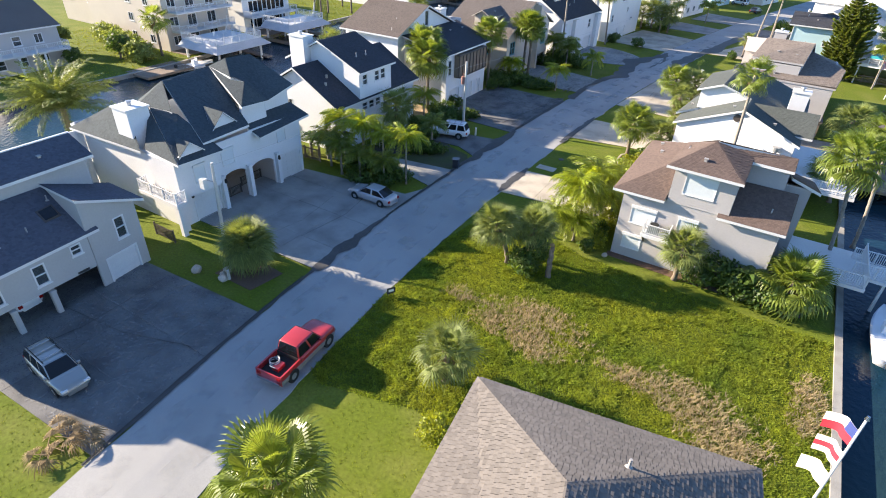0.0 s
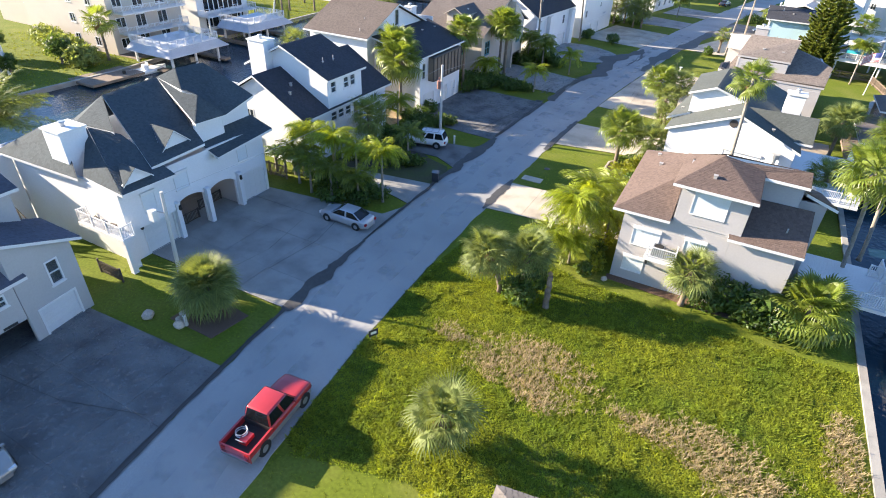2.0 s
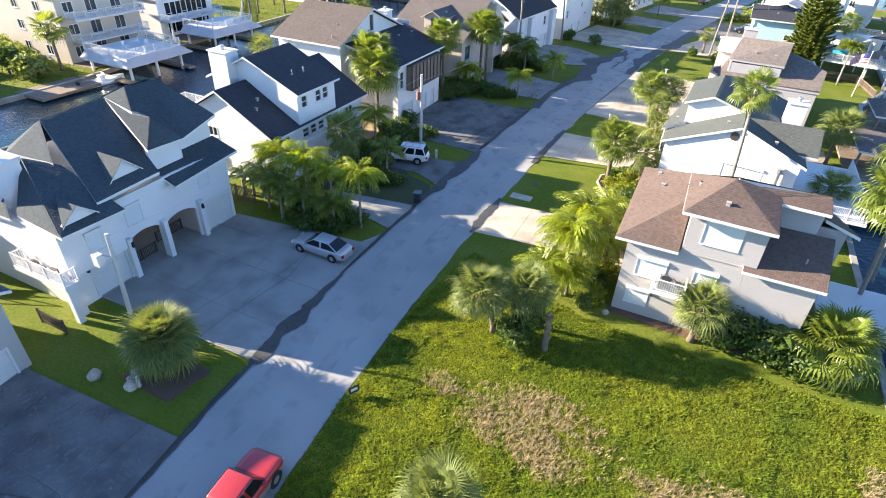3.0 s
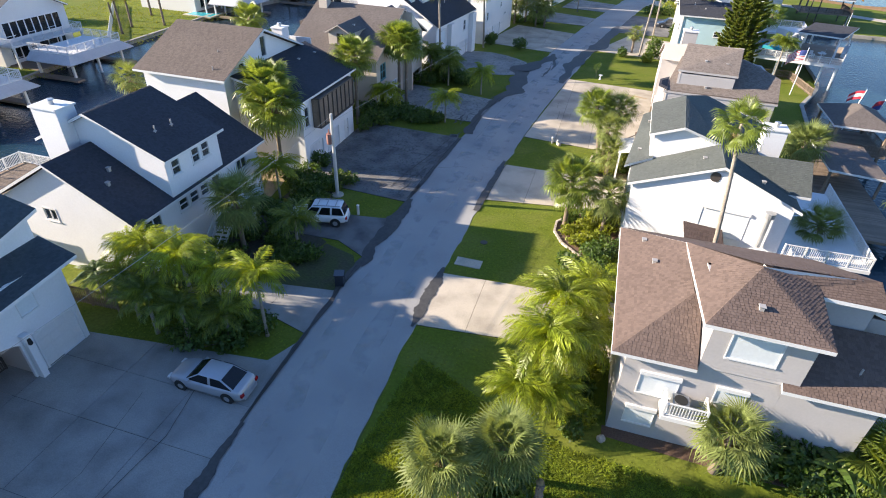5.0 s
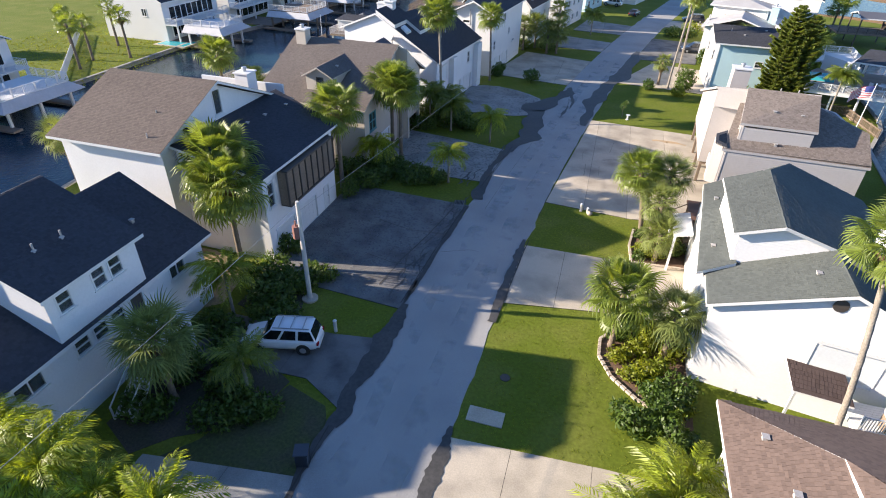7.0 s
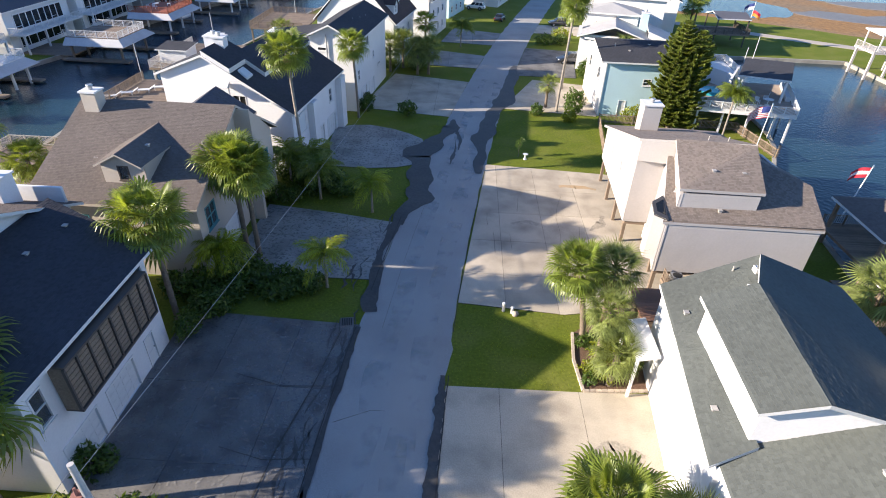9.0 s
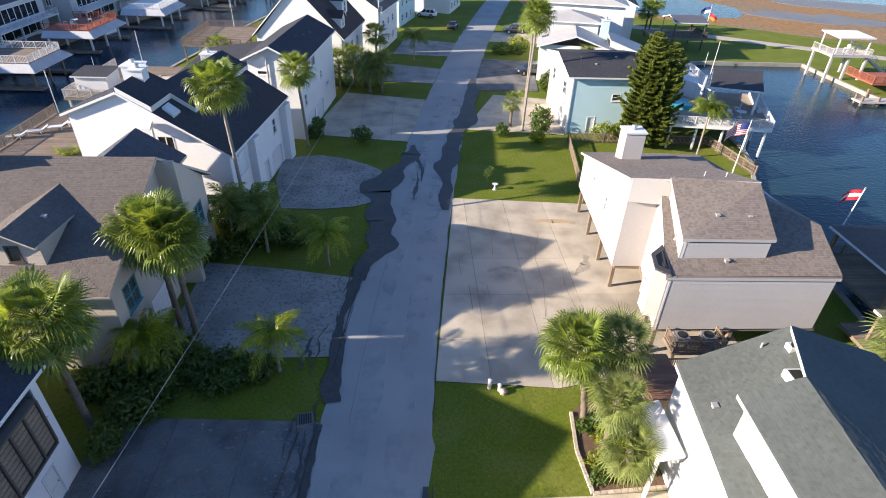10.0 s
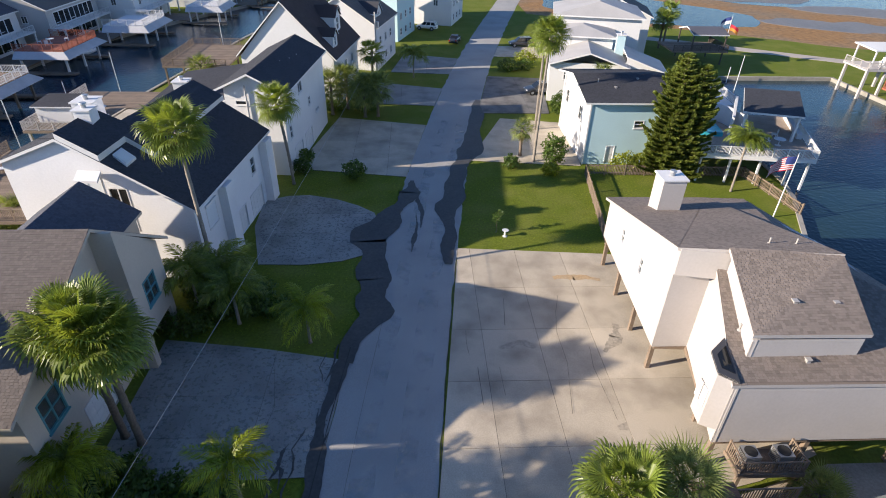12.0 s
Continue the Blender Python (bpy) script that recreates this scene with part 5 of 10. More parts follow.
def house_brown():
    h = house("house", "rosy beige clapboard house with brown shingles and storm shutters", 20, 43)
    block(h, 14.4, 37.0, 21.4, 47.6, 0, 5.85, PINKISH, south=[("shutter", 0.9, 2.7, 3.2, 4.5), ("shutter", 0.7, 2.1, 0.9, 2.0), ("shutter", 4.4, 5.7, 3.7, 4.6)])
    block(h, 17.6, 36.95, 21.9, 41.6, 5.75, 8.65, PINKISH, south=[("shutter", 0.9, 3.0, 6.7, 8.3)])
    wall(h, (21.95, 40.0), (24.7, 40.0), 0, 9.1, PINKISH)
    wall(h, (24.7, 40.0), (24.7, 47.6), 0, [(0, 9.1), (1.2, 9.2), (7.6, 5.9)], PINKISH)
    wall(h, (24.75, 40.8), (26.4, 40.8), 0, 7.7, PINKISH)
    wall(h, (26.4, 40.8), (26.4, 47.6), 0, [(0, 7.6), (6.8, 5.7)], PINKISH)
    wall(h, (26.4, 47.6), (14.5, 47.6), 0, 5.8, PINKISH)
    wall(h, (21.4, 37.0), (25.4, 37.0), 0, 5.6, PINKISH)
    wall(h, (25.4, 37.0), (25.4, 40.0), 0, [(0, 5.6), (3.0, 7.3)], PINKISH)
    # the low western wing, hipped
    roof(h, [[(13.6, 48.3, 5.95), (13.6, 36.5, 5.9), (17.1, 40.0, 7.75), (17.0, 44.9, 7.65)], [(13.6, 36.5, 5.9), (17.5, 36.5, 5.9), (17.5, 40.0, 7.75), (17.1, 40.0, 7.75)]], SH_BROWN, seed=43)
    # the upper roof with its long northern slope
    roof(h, [[(17.0, 36.3, 8.8), (19.5, 39.9, 10.0), (17.0, 44.9, 7.7)], [(17.0, 36.3, 8.8), (22.2, 36.3, 8.7), (19.5, 39.9, 10.0)], [(22.2, 36.3, 8.7), (22.2, 40.4, 9.4), (19.5, 39.9, 10.0)],
             [(17.0, 44.9, 7.66), (19.5, 39.9, 10.0), (24.9, 41.1, 9.55), (24.9, 48.3, 5.95), (13.6, 48.3, 5.95)]], SH_BROWN, seed=44)
    roof(h, [[(20.6, 39.5, 9.25), (24.9, 39.5, 9.15), (24.9, 41.1, 9.6), (19.6, 40.3, 9.95)]], SH_BROWN, seed=45)
    roof(h, [[(21.2, 36.6, 5.7), (25.7, 36.6, 5.7), (25.7, 39.9, 7.5), (21.2, 39.9, 7.5)]], SH_BROWN, seed=46)
    roof(h, [[(24.95, 40.4, 8.4), (27.0, 40.4, 7.7), (27.0, 48.0, 5.6), (24.95, 48.0, 6.1)]], SH_BROWN, seed=47)
    vents(h, [(19.3, 37.6, 9.35, "box"), (15.4, 43.4, 7.0, "box"), (14.9, 46.0, 6.7, "box"), (24.4, 38.0, 6.5, "pipe")])
    # raised platform with the air conditioner
    deck(h, 16.5, 35.8, 18.6, 36.9, 3.1, TRIM)
    railing(h, [(16.6, 36.8, 3.1), (16.6, 35.9, 3.1), (18.5, 35.9, 3.1), (18.5, 36.8, 3.1)], 0.85)
    for x in (16.7, 18.4):
        part("brace", Geo().bar((x, 36.95, 1.9), (x, 35.95, 2.85), 0.12), DARK_TRIM, h)
    deck(h, 26.5, 38.5, 31.6, 44, 2.4, TRIM)
    railing(h, [(26.6, 38.6, 2.4), (31.5, 38.6, 2.4), (31.5, 43.9, 2.4)], 1.0)


def house_green_roof():
    h = house("house", "white clapboard house with gray-green gable roof and shed dormer", 20, 62)
    wall(h, (14.3, 55.85), (25.0, 54.3), 0, [(0, 5.6), (5.65, 8.15), (10.81, 6.15)], BRIGHT, [("shutter", 5.2, 8.3, 2.9, 5.0)])
    wall(h, (25.0, 54.3), (25.1, 70.3), 0, 6.15, BRIGHT)
    wall(h, (25.1, 70.3), (15.1, 70.3), 0, [(0, 6.2), (5.1, 8.15), (10.0, 5.8)], BRIGHT)
    wall(h, (15.1, 70.3), (14.0, 58.5), 0, 5.65, BRIGHT)
    wall(h, (14.0, 58.5), (14.3, 58.5), 0, 5.65, BRIGHT)
    wall(h, (14.3, 58.5), (14.3, 55.85), 0, 5.6, BRIGHT)
    # two western slopes at different heights share one long eastern slope
    a, b, c, d, e, n = (19.95, 54.7, 8.4), (20.1, 59.0, 8.4), (17.25, 58.8, 9.38), (17.7, 66.4, 9.5), (25.35, 53.75, 6.3), (20.0, 70.7, 8.45)
    f = (25.45, 70.8, 6.35)
    roof(h, [[a, e, b], [b, e, f], [c, b, d], [b, f, n], [b, n, d]], SH_GREEN, seed=51)
    roof(h, [[(13.9, 55.6, 5.7), a, b, (14.1, 59.3, 5.72)]], SH_GREEN, seed=59)
    roof(h, [[(13.55, 58.4, 5.85), (15.55, 58.9, 6.6), (15.8, 66.1, 6.6), (14.45, 66.1, 5.95)]], SH_GREEN, seed=60)
    roof(h, [[(14.45, 66.1, 5.93), (18.9, 66.1, 8.0), (19.97, 70.7, 8.4), (14.95, 70.7, 5.95)]], SH_GREEN, seed=57)
    # the tall dormer along the western slope
    wall(h, (15.45, 66.0), (15.3, 59.3), 6.2, 8.3, BRIGHT)
    wall(h, (15.3, 59.3), (20.0, 59.0), 6.2, [(0, 8.4), (2.0, 9.15), (4.71, 8.2)], BRIGHT)
    wall(h, (19.6, 66.05), (15.45, 66.0), 6.2, [(0, 8.6), (1.9, 9.2), (4.15, 8.35)], BRIGHT)
    roof(h, [[(14.9, 59.0, 8.45), c, d, (15.15, 66.4, 8.5)]], SH_GREEN, seed=52)
    for x, y, z, w in ((18.7, 67.8, 7.9, 0.75), (19.4, 69.4, 8.15, 0.45)):
        o = part("skylight", Geo().box(x - w / 2, y - w / 2, z - 0.3, x + w / 2, y + w / 2, z + 0.22), TRIM, h, "white box skylight on the roof")
        part("pane", Geo().box(x - w * 0.38, y - w * 0.38, z + 0.222, x + w * 0.38, y + w * 0.38, z + 0.25), CHROME, o)
    roof(h, gable(20.5, 26.2, 55.8, 60.4, 6.6, 8.3, "x"), SH_GREEN, seed=53)
    chimney(h, 23.4, 61.4, 24.9, 62.8, 5, 9.1, BRIGHT)
    vents(h, [(14.6, 61.1, 6.25, "box"), (15.4, 67.6, 6.4, "box"), (18.9, 57.0, 7.95, "box"), (22.8, 55.4, 7.45, "box"), (18.4, 70.0, 7.7, "pipe")])
    g = Geo()
    pl = Plane((14.3, 55.85), (25.0, 54.3))
    c = pl.at(5.35, 7.45, 0.03)
    g.tube([c, c + Vector((0, -0.06, 0))], 0.36, 16)
    part("round_vent", g, DARK_TRIM, h)
    g = Geo()
    g.tube([(23.6, 54.15, 3.0), (23.6, 54.15, 5.5)], 0.18, 10)
    g.tube([(23.6, 54.15, 5.4), (23.6, 54.15, 5.8)], [0.34, 0.36], 12)
    part("flue", g, METAL, h)
    deck(h, 25.1, 54, 31, 66, 2.6, TRIM)
    railing(h, [(25.3, 54.1, 2.6), (30.9, 54.1, 2.6), (30.9, 65.9, 2.6)], 1.0)
    # side terrace under the gable, with a brown shade roof
    roof(h, [[(18.4, 52.9, 3.3), (21.1, 52.6, 3.3), (21.1, 54.6, 3.6), (18.4, 55.0, 3.6)]], SH_UMBER, course=0.3, seed=54, thick=0.12)
    posts(h, [(18.6, 53.1), (20.9, 52.8)], 0, 3.2, 0.12, TRIM)
    deck(h, 21.3, 52.0, 25.8, 54.2, 2.3, TRIM)
    railing(h, [(21.4, 52.1, 2.3), (25.7, 52.1, 2.3), (25.7, 54.1, 2.3)], 1.0)
    posts(h, [(21.5, 52.2), (25.6, 52.2)], 0, 2.1, 0.18, TRIM)
    # entry stair and terrace to the north
    deck(h, 15.0, 70.4, 20.2, 74.6, 1.5, DECKWOOD)
    deck(h, 14.9, 71.4, 17.0, 74.9, 2.5, surface("brown_stained_slats", (0.24, 0.125, 0.08), 0.8, grain=(12, 0.2), bump=(25, 0.2), island=0.2), 0.26, 0.12, "pergola")
    railing(h, [(20.1, 74.5, 1.5), (15.1, 74.5, 1.5), (15.1, 70.6, 1.5)], 0.95, DECKWOOD)
    posts(h, [(15.2, 74.4), (17.8, 74.4), (20.0, 74.4)], 0, 1.3, 0.18)
    stairs(h, 12.9, 73.6, 15.0, 73.6, 0.05, 1.5, 1.4, DECKWOOD)
    part("porch", Geo().slab([(13.3, 67.0, 3.3), (14.58, 67.0, 3.6), (14.58, 70.4, 3.6), (13.3, 70.4, 3.3)], 0.16), TRIM, h)
    posts(h, [(13.45, 67.2), (13.45, 70.2)], 0, 3.2, 0.16, TRIM)


def house_stilts():
    h = house("house", "beige clapboard house on stilts with stepped taupe shingle roofs", 20, 87)
    B = 2.4
    wall(h, (17.3, 97.2), (16.5, 84.2), B, [(0, 5.6), (13.0, 9.5)], SAND, [("window", 4.0, 4.7, 4.4, 5.6, GL), ("window", 8.2, 8.9, 4.6, 5.9, GL)])
    wall(h, (16.5, 84.2), (18.7, 84.2), B, 9.4, SAND)
    wall(h, (18.7, 84.2), (17.0, 77.2), B, [(0, 8.6), (7.2, 6.4)], SAND)
    wall(h, (17.0, 77.2), (27.6, 77.2), B, 6.3, SAND)
    wall(h, (27.6, 77.2), (27.4, 97.0), B, [(0, 6.3), (4.0, 7.8), (10, 7.6), (19.8, 5.6)], SAND)
    wall(h, (27.4, 97.0), (17.3, 97.2), B, 5.6, SAND)
    part("floor", Geo().prism([(17.2, 77.3), (27.9, 77.3), (27.3, 96.9), (17.4, 97.0), (16.7, 84.3), (18.6, 84.2)], B - 0.3, B), DECKWOOD, h)
    posts(h, [(17.4, 96.4), (17.2, 92.4), (17.0, 88.4), (16.9, 84.8), (18.2, 80.5), (17.4, 77.6), (22.5, 77.6), (27.6, 77.6), (22, 84), (27, 84), (22, 91), (27, 91), (27, 96)], 0, B - 0.3, 0.25, DECKWOOD)
    roof(h, [[(16.2, 84.0, 9.75), (24.2, 82.4, 10.3), (25.0, 97.4, 5.7), (17.0, 97.5, 5.7)]], SH_SAND, seed=55, fascia=SAND)
    roof(h, [[(17.85, 78.42, 8.47), (23.7, 78.42, 8.4), (24.2, 82.5, 10.25), (18.7, 83.5, 10.05)]], SH_SAND, seed=56, fascia=SAND)
    roof(h, [[(16.8, 77.12, 6.55), (27.8, 77.1, 6.45), (28.3, 81.0, 7.9), (24.2, 84.4, 8.9), (18.6, 84.15, 8.8)]], SH_SAND, seed=57, fascia=SAND)
    roof(h, [[(24.2, 84.4, 8.9), (28.3, 81.0, 7.9), (28.0, 97.4, 5.6), (24.6, 97.4, 5.7)]], SH_SAND, seed=58, fascia=SAND)
    wall(h, (18.0, 78.5), (23.5, 78.5), 6.8, 8.1, SAND)
    wall(h, (18.9, 83.3), (18.0, 78.5), 6.8, [(0, 9.9), (4.9, 8.1)], SAND)
    wall(h, (23.5, 78.5), (23.9, 82.5), 6.8, [(0, 8.1), (4.0, 10)], SAND)
    wall(h, (24.0, 82.6), (16.4, 84.1), 8.0, 9.7, SAND)
    chimney(h, 19.0, 92.9, 20.6, 94.4, 5, 9.3, SAND)
    vents(h, [(20.5, 80.0, 9.2, "box"), (22.6, 80.0, 9.1, "box"), (20.9, 78.2, 7.05, "box"), (18.2, 79.9, 7.6, "pipe"), (17.6, 88.0, 8.4, "box"), (21.6, 84.6, 9.7, "pipe"), (23.0, 84.4, 9.75, "pipe")])
    # the bay at the corner, with a sloped dark window in its shingled rim
    plan = [(17.12, 77.16), (17.3, 79.5), (16.35, 78.75), (16.25, 77.6)]
    top = [6.7, 7.35, 7.2, 6.9]
    g = Geo()
    g.add([(*q, 3.3) for q in plan] + [(*q, z) for q, z in zip(plan, top)], [(3, 2, 1, 0), (4, 5, 6, 7), (0, 1, 5, 4), (1, 2, 6, 5), (2, 3, 7, 6), (3, 0, 4, 7)])
    o = part("bay", g, SAND, h, "projecting bay at the house corner")
    mid = Vector((sum(q[0] for q in plan) / 4, sum(q[1] for q in plan) / 4, sum(top) / 4))
    rim = [Vector((*q, z + 0.02)) for q, z in zip(plan, top)]
    inner = [mid.lerp(q, 0.62) + Vector((0.06, 0, 0)) for q in rim]
    for a, b, c, d in zip(rim, rim[1:] + rim[:1], inner[1:] + inner[:1], inner):
        part("rim", Geo().slab([tuple(d), tuple(c), tuple(b), tuple(a)], 0.14), SH_CHAR, o)
    part("pane", Geo().slab([tuple(q + Vector((0, 0, 0.03))) for q in inner], 0.05), DARK_GLASS, o)
    for y0, y1 in ((77.75, 78.15), (78.25, 78.65)):
        part("window", Geo().box(16.2, y0, 4.4, 16.27, y1, 5.5), TRIM, o)
    # raised platform for the air conditioners
    deck(h, 17.8, 75.6, 21.2, 77.1, 1.9, DECKWOOD)
    railing(h, [(17.9, 77.0, 1.9), (17.9, 75.7, 1.9), (21.1, 75.7, 1.9), (21.1, 77.0, 1.9)], 0.8, DECKWOOD)
    posts(h, [(18.0, 75.8), (21.0, 75.8)], 0, 1.7, 0.2)


def house_teal():
    h = house("house", "pale teal clapboard house with charcoal roof and white trim", 28, 126)
    block(h, 20.8, 116.4, 30.2, 128.4, 0, 7.2, TEAL, south=[("window", 5.0, 6.1, 4.2, 5.1, GL), ("door", 2.4, 3.4, 0.1, 2.2)], west=[("window", 2.0, 3.2, 4.0, 5.6, GL), ("window", 8.0, 9.2, 4.0, 5.6, GL)])
    roof(h, [[(20.0, 115.8, 7.2), (30.8, 115.8, 7.2), (30.8, 122.4, 8.5), (20.0, 122.4, 8.5)], [(20.0, 122.4, 8.5), (30.8, 122.4, 8.5), (30.8, 129.0, 7.2), (20.0, 129.0, 7.2)]], SH_CHAR, seed=61, course=0.2)
    wall(h, (20.76, 128.4), (20.76, 116.4), 0, [(0, 7.1), (6.0, 8.2), (12.0, 7.1)], WHITE, [("window", 2.0, 3.2, 4.0, 5.6, GL), ("window", 8.0, 9.2, 4.0, 5.6, GL)], board=0, thick=0.03)
    vents(h, [(24, 119, 7.9, "box"), (27, 121.0, 8.3, "box"), (22.4, 120.4, 8.2, "pipe")])
    for x in (20.7, 30.2):
        part("corner_board", Geo().box(x, 116.3, 0, x + 0.16, 116.42, 7.1), TRIM, h)
    # terrace over the water, with its roofed corner
    g = Geo().prism([(31.6, 111.8), (43.0, 110.2), (47.6, 123.4), (32.4, 124.6)], 2.95, 3.2)
    part("terrace", g, surface("pale_sun_bleached_deck", (0.36, 0.29, 0.235), 0.85, grain=(12, 0.2), stain=(0.8, 0.2, None), bump=(25, 0.2)), h, "pale weathered terrace deck with white rails")
    part("fascia", Geo().prism([(31.55, 111.72), (43.05, 110.12), (43.08, 110.2), (31.6, 111.8)], 2.85, 3.26), TRIM, h)
    part("bench", Geo().prism([(44.3, 116.0), (44.8, 115.8), (47.2, 122.6), (46.7, 122.8)], 3.2, 3.75), WHITE, h, "long white bench along the terrace edge")
    part("parapet", Geo().prism([(36.4, 124.4), (38.2, 121.0), (38.9, 117.6), (39.1, 117.7), (38.5, 121.2), (36.7, 124.6)], 3.2, 5.2), WHITE, h, "white curved parapet by the steps")
    part("floor", Geo().prism([(32.4, 124.7), (41.0, 124.3), (41.6, 130.5), (32.8, 130.8)], 4.0, 4.3), TRIM, h)
    railing(h, [(41.0, 124.4, 4.3), (41.6, 130.4, 4.3), (32.9, 130.7, 4.3)], 1.0)
    posts(h, [(33.0, 130.4), (41.2, 130.2)], -2.4, 3.99, 0.2, TRIM)
    railing(h, [(31.6, 111.8, 3.2), (37.2, 111.0, 3.2), (43.0, 110.2, 3.2), (45.2, 116.4, 3.2), (47.5, 123.3, 3.2)], 1.0)
    posts(h, [(32, 112.2), (35, 111.8), (38, 111.4), (41, 111), (42.7, 110.6), (44.6, 116), (46.8, 122.6), (38, 120)], -2.4, 2.94, 0.2, TRIM)
    roof(h, [[(37.6, 116.4, 6.2), (43.4, 114.6, 6.2), (47.6, 122.8, 6.45), (41.6, 124.2, 6.45)]], SH_CHAR, seed=62, course=0.3)
    posts(h, [(38.2, 116.8), (43.2, 115.2), (46.8, 122.4), (41.8, 123.6)], 3.2, 6.1, 0.25, TRIM)
    part("screen_wall", Geo().prism([(36.9, 117.0), (37.15, 116.9), (41.2, 124.2), (40.95, 124.3)], 3.2, 5.4), WHITE, h, "white louvred screen wall on the terrace")
    stairs(h, 33.2, 120.6, 33.2, 124.2, 3.2, 5.4, 1.1, WHITE)
    part("pool", Geo().prism([(33.4, 117.0), (36.2, 116.6), (36.6, 119.4), (33.8, 119.8)], 3.21, 3.7), POOL, h, "small turquoise plunge pool")


house_tan_roof()
house_brown()
house_green_roof()
house_stilts()
house_teal()
PALE_ROOF = surface("pale_metal_roof", (0.42, 0.41, 0.40), 0.6, grain=(10, 0.08), stain=(0.3, 0.15, None), bump=(8, 0.1))
def house_stepped(x, y, yaw):
    """A white house of stepped blocks under pale hipped roofs, with a lower shed-roofed wing beside it."""
    h = thing("house", "white stepped house with pale gray hipped metal roofs", "house", (x, y, 0), yaw)
    GLS = ("window", 2.0, 3.2, 5.0, 6.4, GL)
    for x0, y0, x1, y1, z1, rise in ((-7, 4, 6, 15, 9.6, 1.8), (-7.5, -2, 1.5, 4, 7.8, 1.2)):
        block(h, x0, y0, x1, y1, 0, z1, WHITE, board=0, south=[GLS, ("window", 5.2, 6.4, 5.0, 6.4, GL)], west=[GLS, ("window", 0.6, 1.5, 1.2, 2.6, PAIR)], east=[GLS])
        roof(h, hip(x0 - 0.6, x1 + 0.6, y0 - 0.6, y1 + 0.6, z1, z1 + rise, y0 + 2.4, y1 - 2.4), PALE_ROOF, course=0)
    block(h, -7.5, -9.5, 3.0, -2.2, 0, 5.6, WHITE, board=0, south=[("window", 2.0, 3.2, 3.2, 4.6, GL)], west=[GLS])
    roof(h, [[(-8.0, -10.2, 5.4), (-2.2, -10.2, 7.2), (-2.2, -2.0, 7.2), (-8.0, -2.0, 5.4)], [(-2.2, -10.2, 7.2), (3.6, -10.2, 5.4), (3.6, -2.0, 5.4), (-2.2, -2.0, 7.2)]], PALE_ROOF, course=0)
    block(h, 3.1, -8.0, 8.6, -1.0, 0, 4.6, WHITE, board=0, east=[("window", 2.0, 4.0, 2.4, 3.8, PAIR)], tops={"south": [(0, 6.4), (5.5, 4.6)], "north": [(0, 4.6), (5.5, 6.4)]})
    roof(h, [[(3.0, -8.4, 6.6), (9.0, -8.4, 4.6), (9.0, -0.6, 4.6), (3.0, -0.6, 6.6)]], PALE_ROOF, course=0)
    chimney(h, 1.8, -3.6, 3.0, -2.4, 4, 8.4, TEAL, board=0)
    for ob in h.children:
        ob.matrix_parent_inverse = Matrix.Identity(4)
    return h


house_stepped(30.5, 146.5, -12)
house_row(40, 172, 13, 11, 7.0, 10.0, CREAM, SH_TAUPE, -14, "cream two-storey house with gray roof", 73)

# ---- plants ----
def fan_frond(seed, petiole, radius, segments, droop, material, spread=150, join=0.44, fold=0.0):
    """One fan leaf: a stalk and a pleated fan whose segments part beyond a share of its radius and droop; it points along +x.
    fold: how far the two halves hang below the middle."""
    rr = random.Random(seed)
    g = Geo()
    pts = [(petiole * k / 3, 0, -0.14 * petiole * (k / 3) ** 2) for k in range(4)]
    g.tube(pts, [0.03, 0.024, 0.02, 0.015], 4, False)
    hub = Vector(pts[-1])
    step = radians(spread) / (segments - 1)
    for k in range(segments):
        a = radians(-spread) + 2 * step * k
        r = radius * (0.7 + 0.3 * math.cos(a * 0.6)) * rr.uniform(0.86, 1.08)
        d = Vector((math.cos(a), math.sin(a), 0))
        side = abs(math.sin(a * 0.5))
        s = Vector((-math.sin(a), math.cos(a), 0)) * (r * join * math.tan(step) * 0.9)
        lift = 0.08 * radius - droop * 0.12 * r
        m = hub + d * r * join + Vector((0, 0, lift - fold * side * r * join))
        q = hub + d * r * (join + 1) * 0.5 + Vector((0, 0, lift - droop * 0.16 * r - fold * side * r * 0.75))
        tip = hub + d * r * rr.uniform(0.9, 1.0) + Vector((0, 0, -droop * r * rr.uniform(0.35, 0.95) - fold * side * r))
        pleat = Vector((0, 0, 0.03 * radius))
        g.add([hub, m - s, m + pleat, m + s, q - s * 0.5, q + s * 0.5, tip], [(0, 1, 2), (0, 2, 3), (1, 4, 5, 3), (4, 6, 5)])
    return g.mesh("frond", [material])


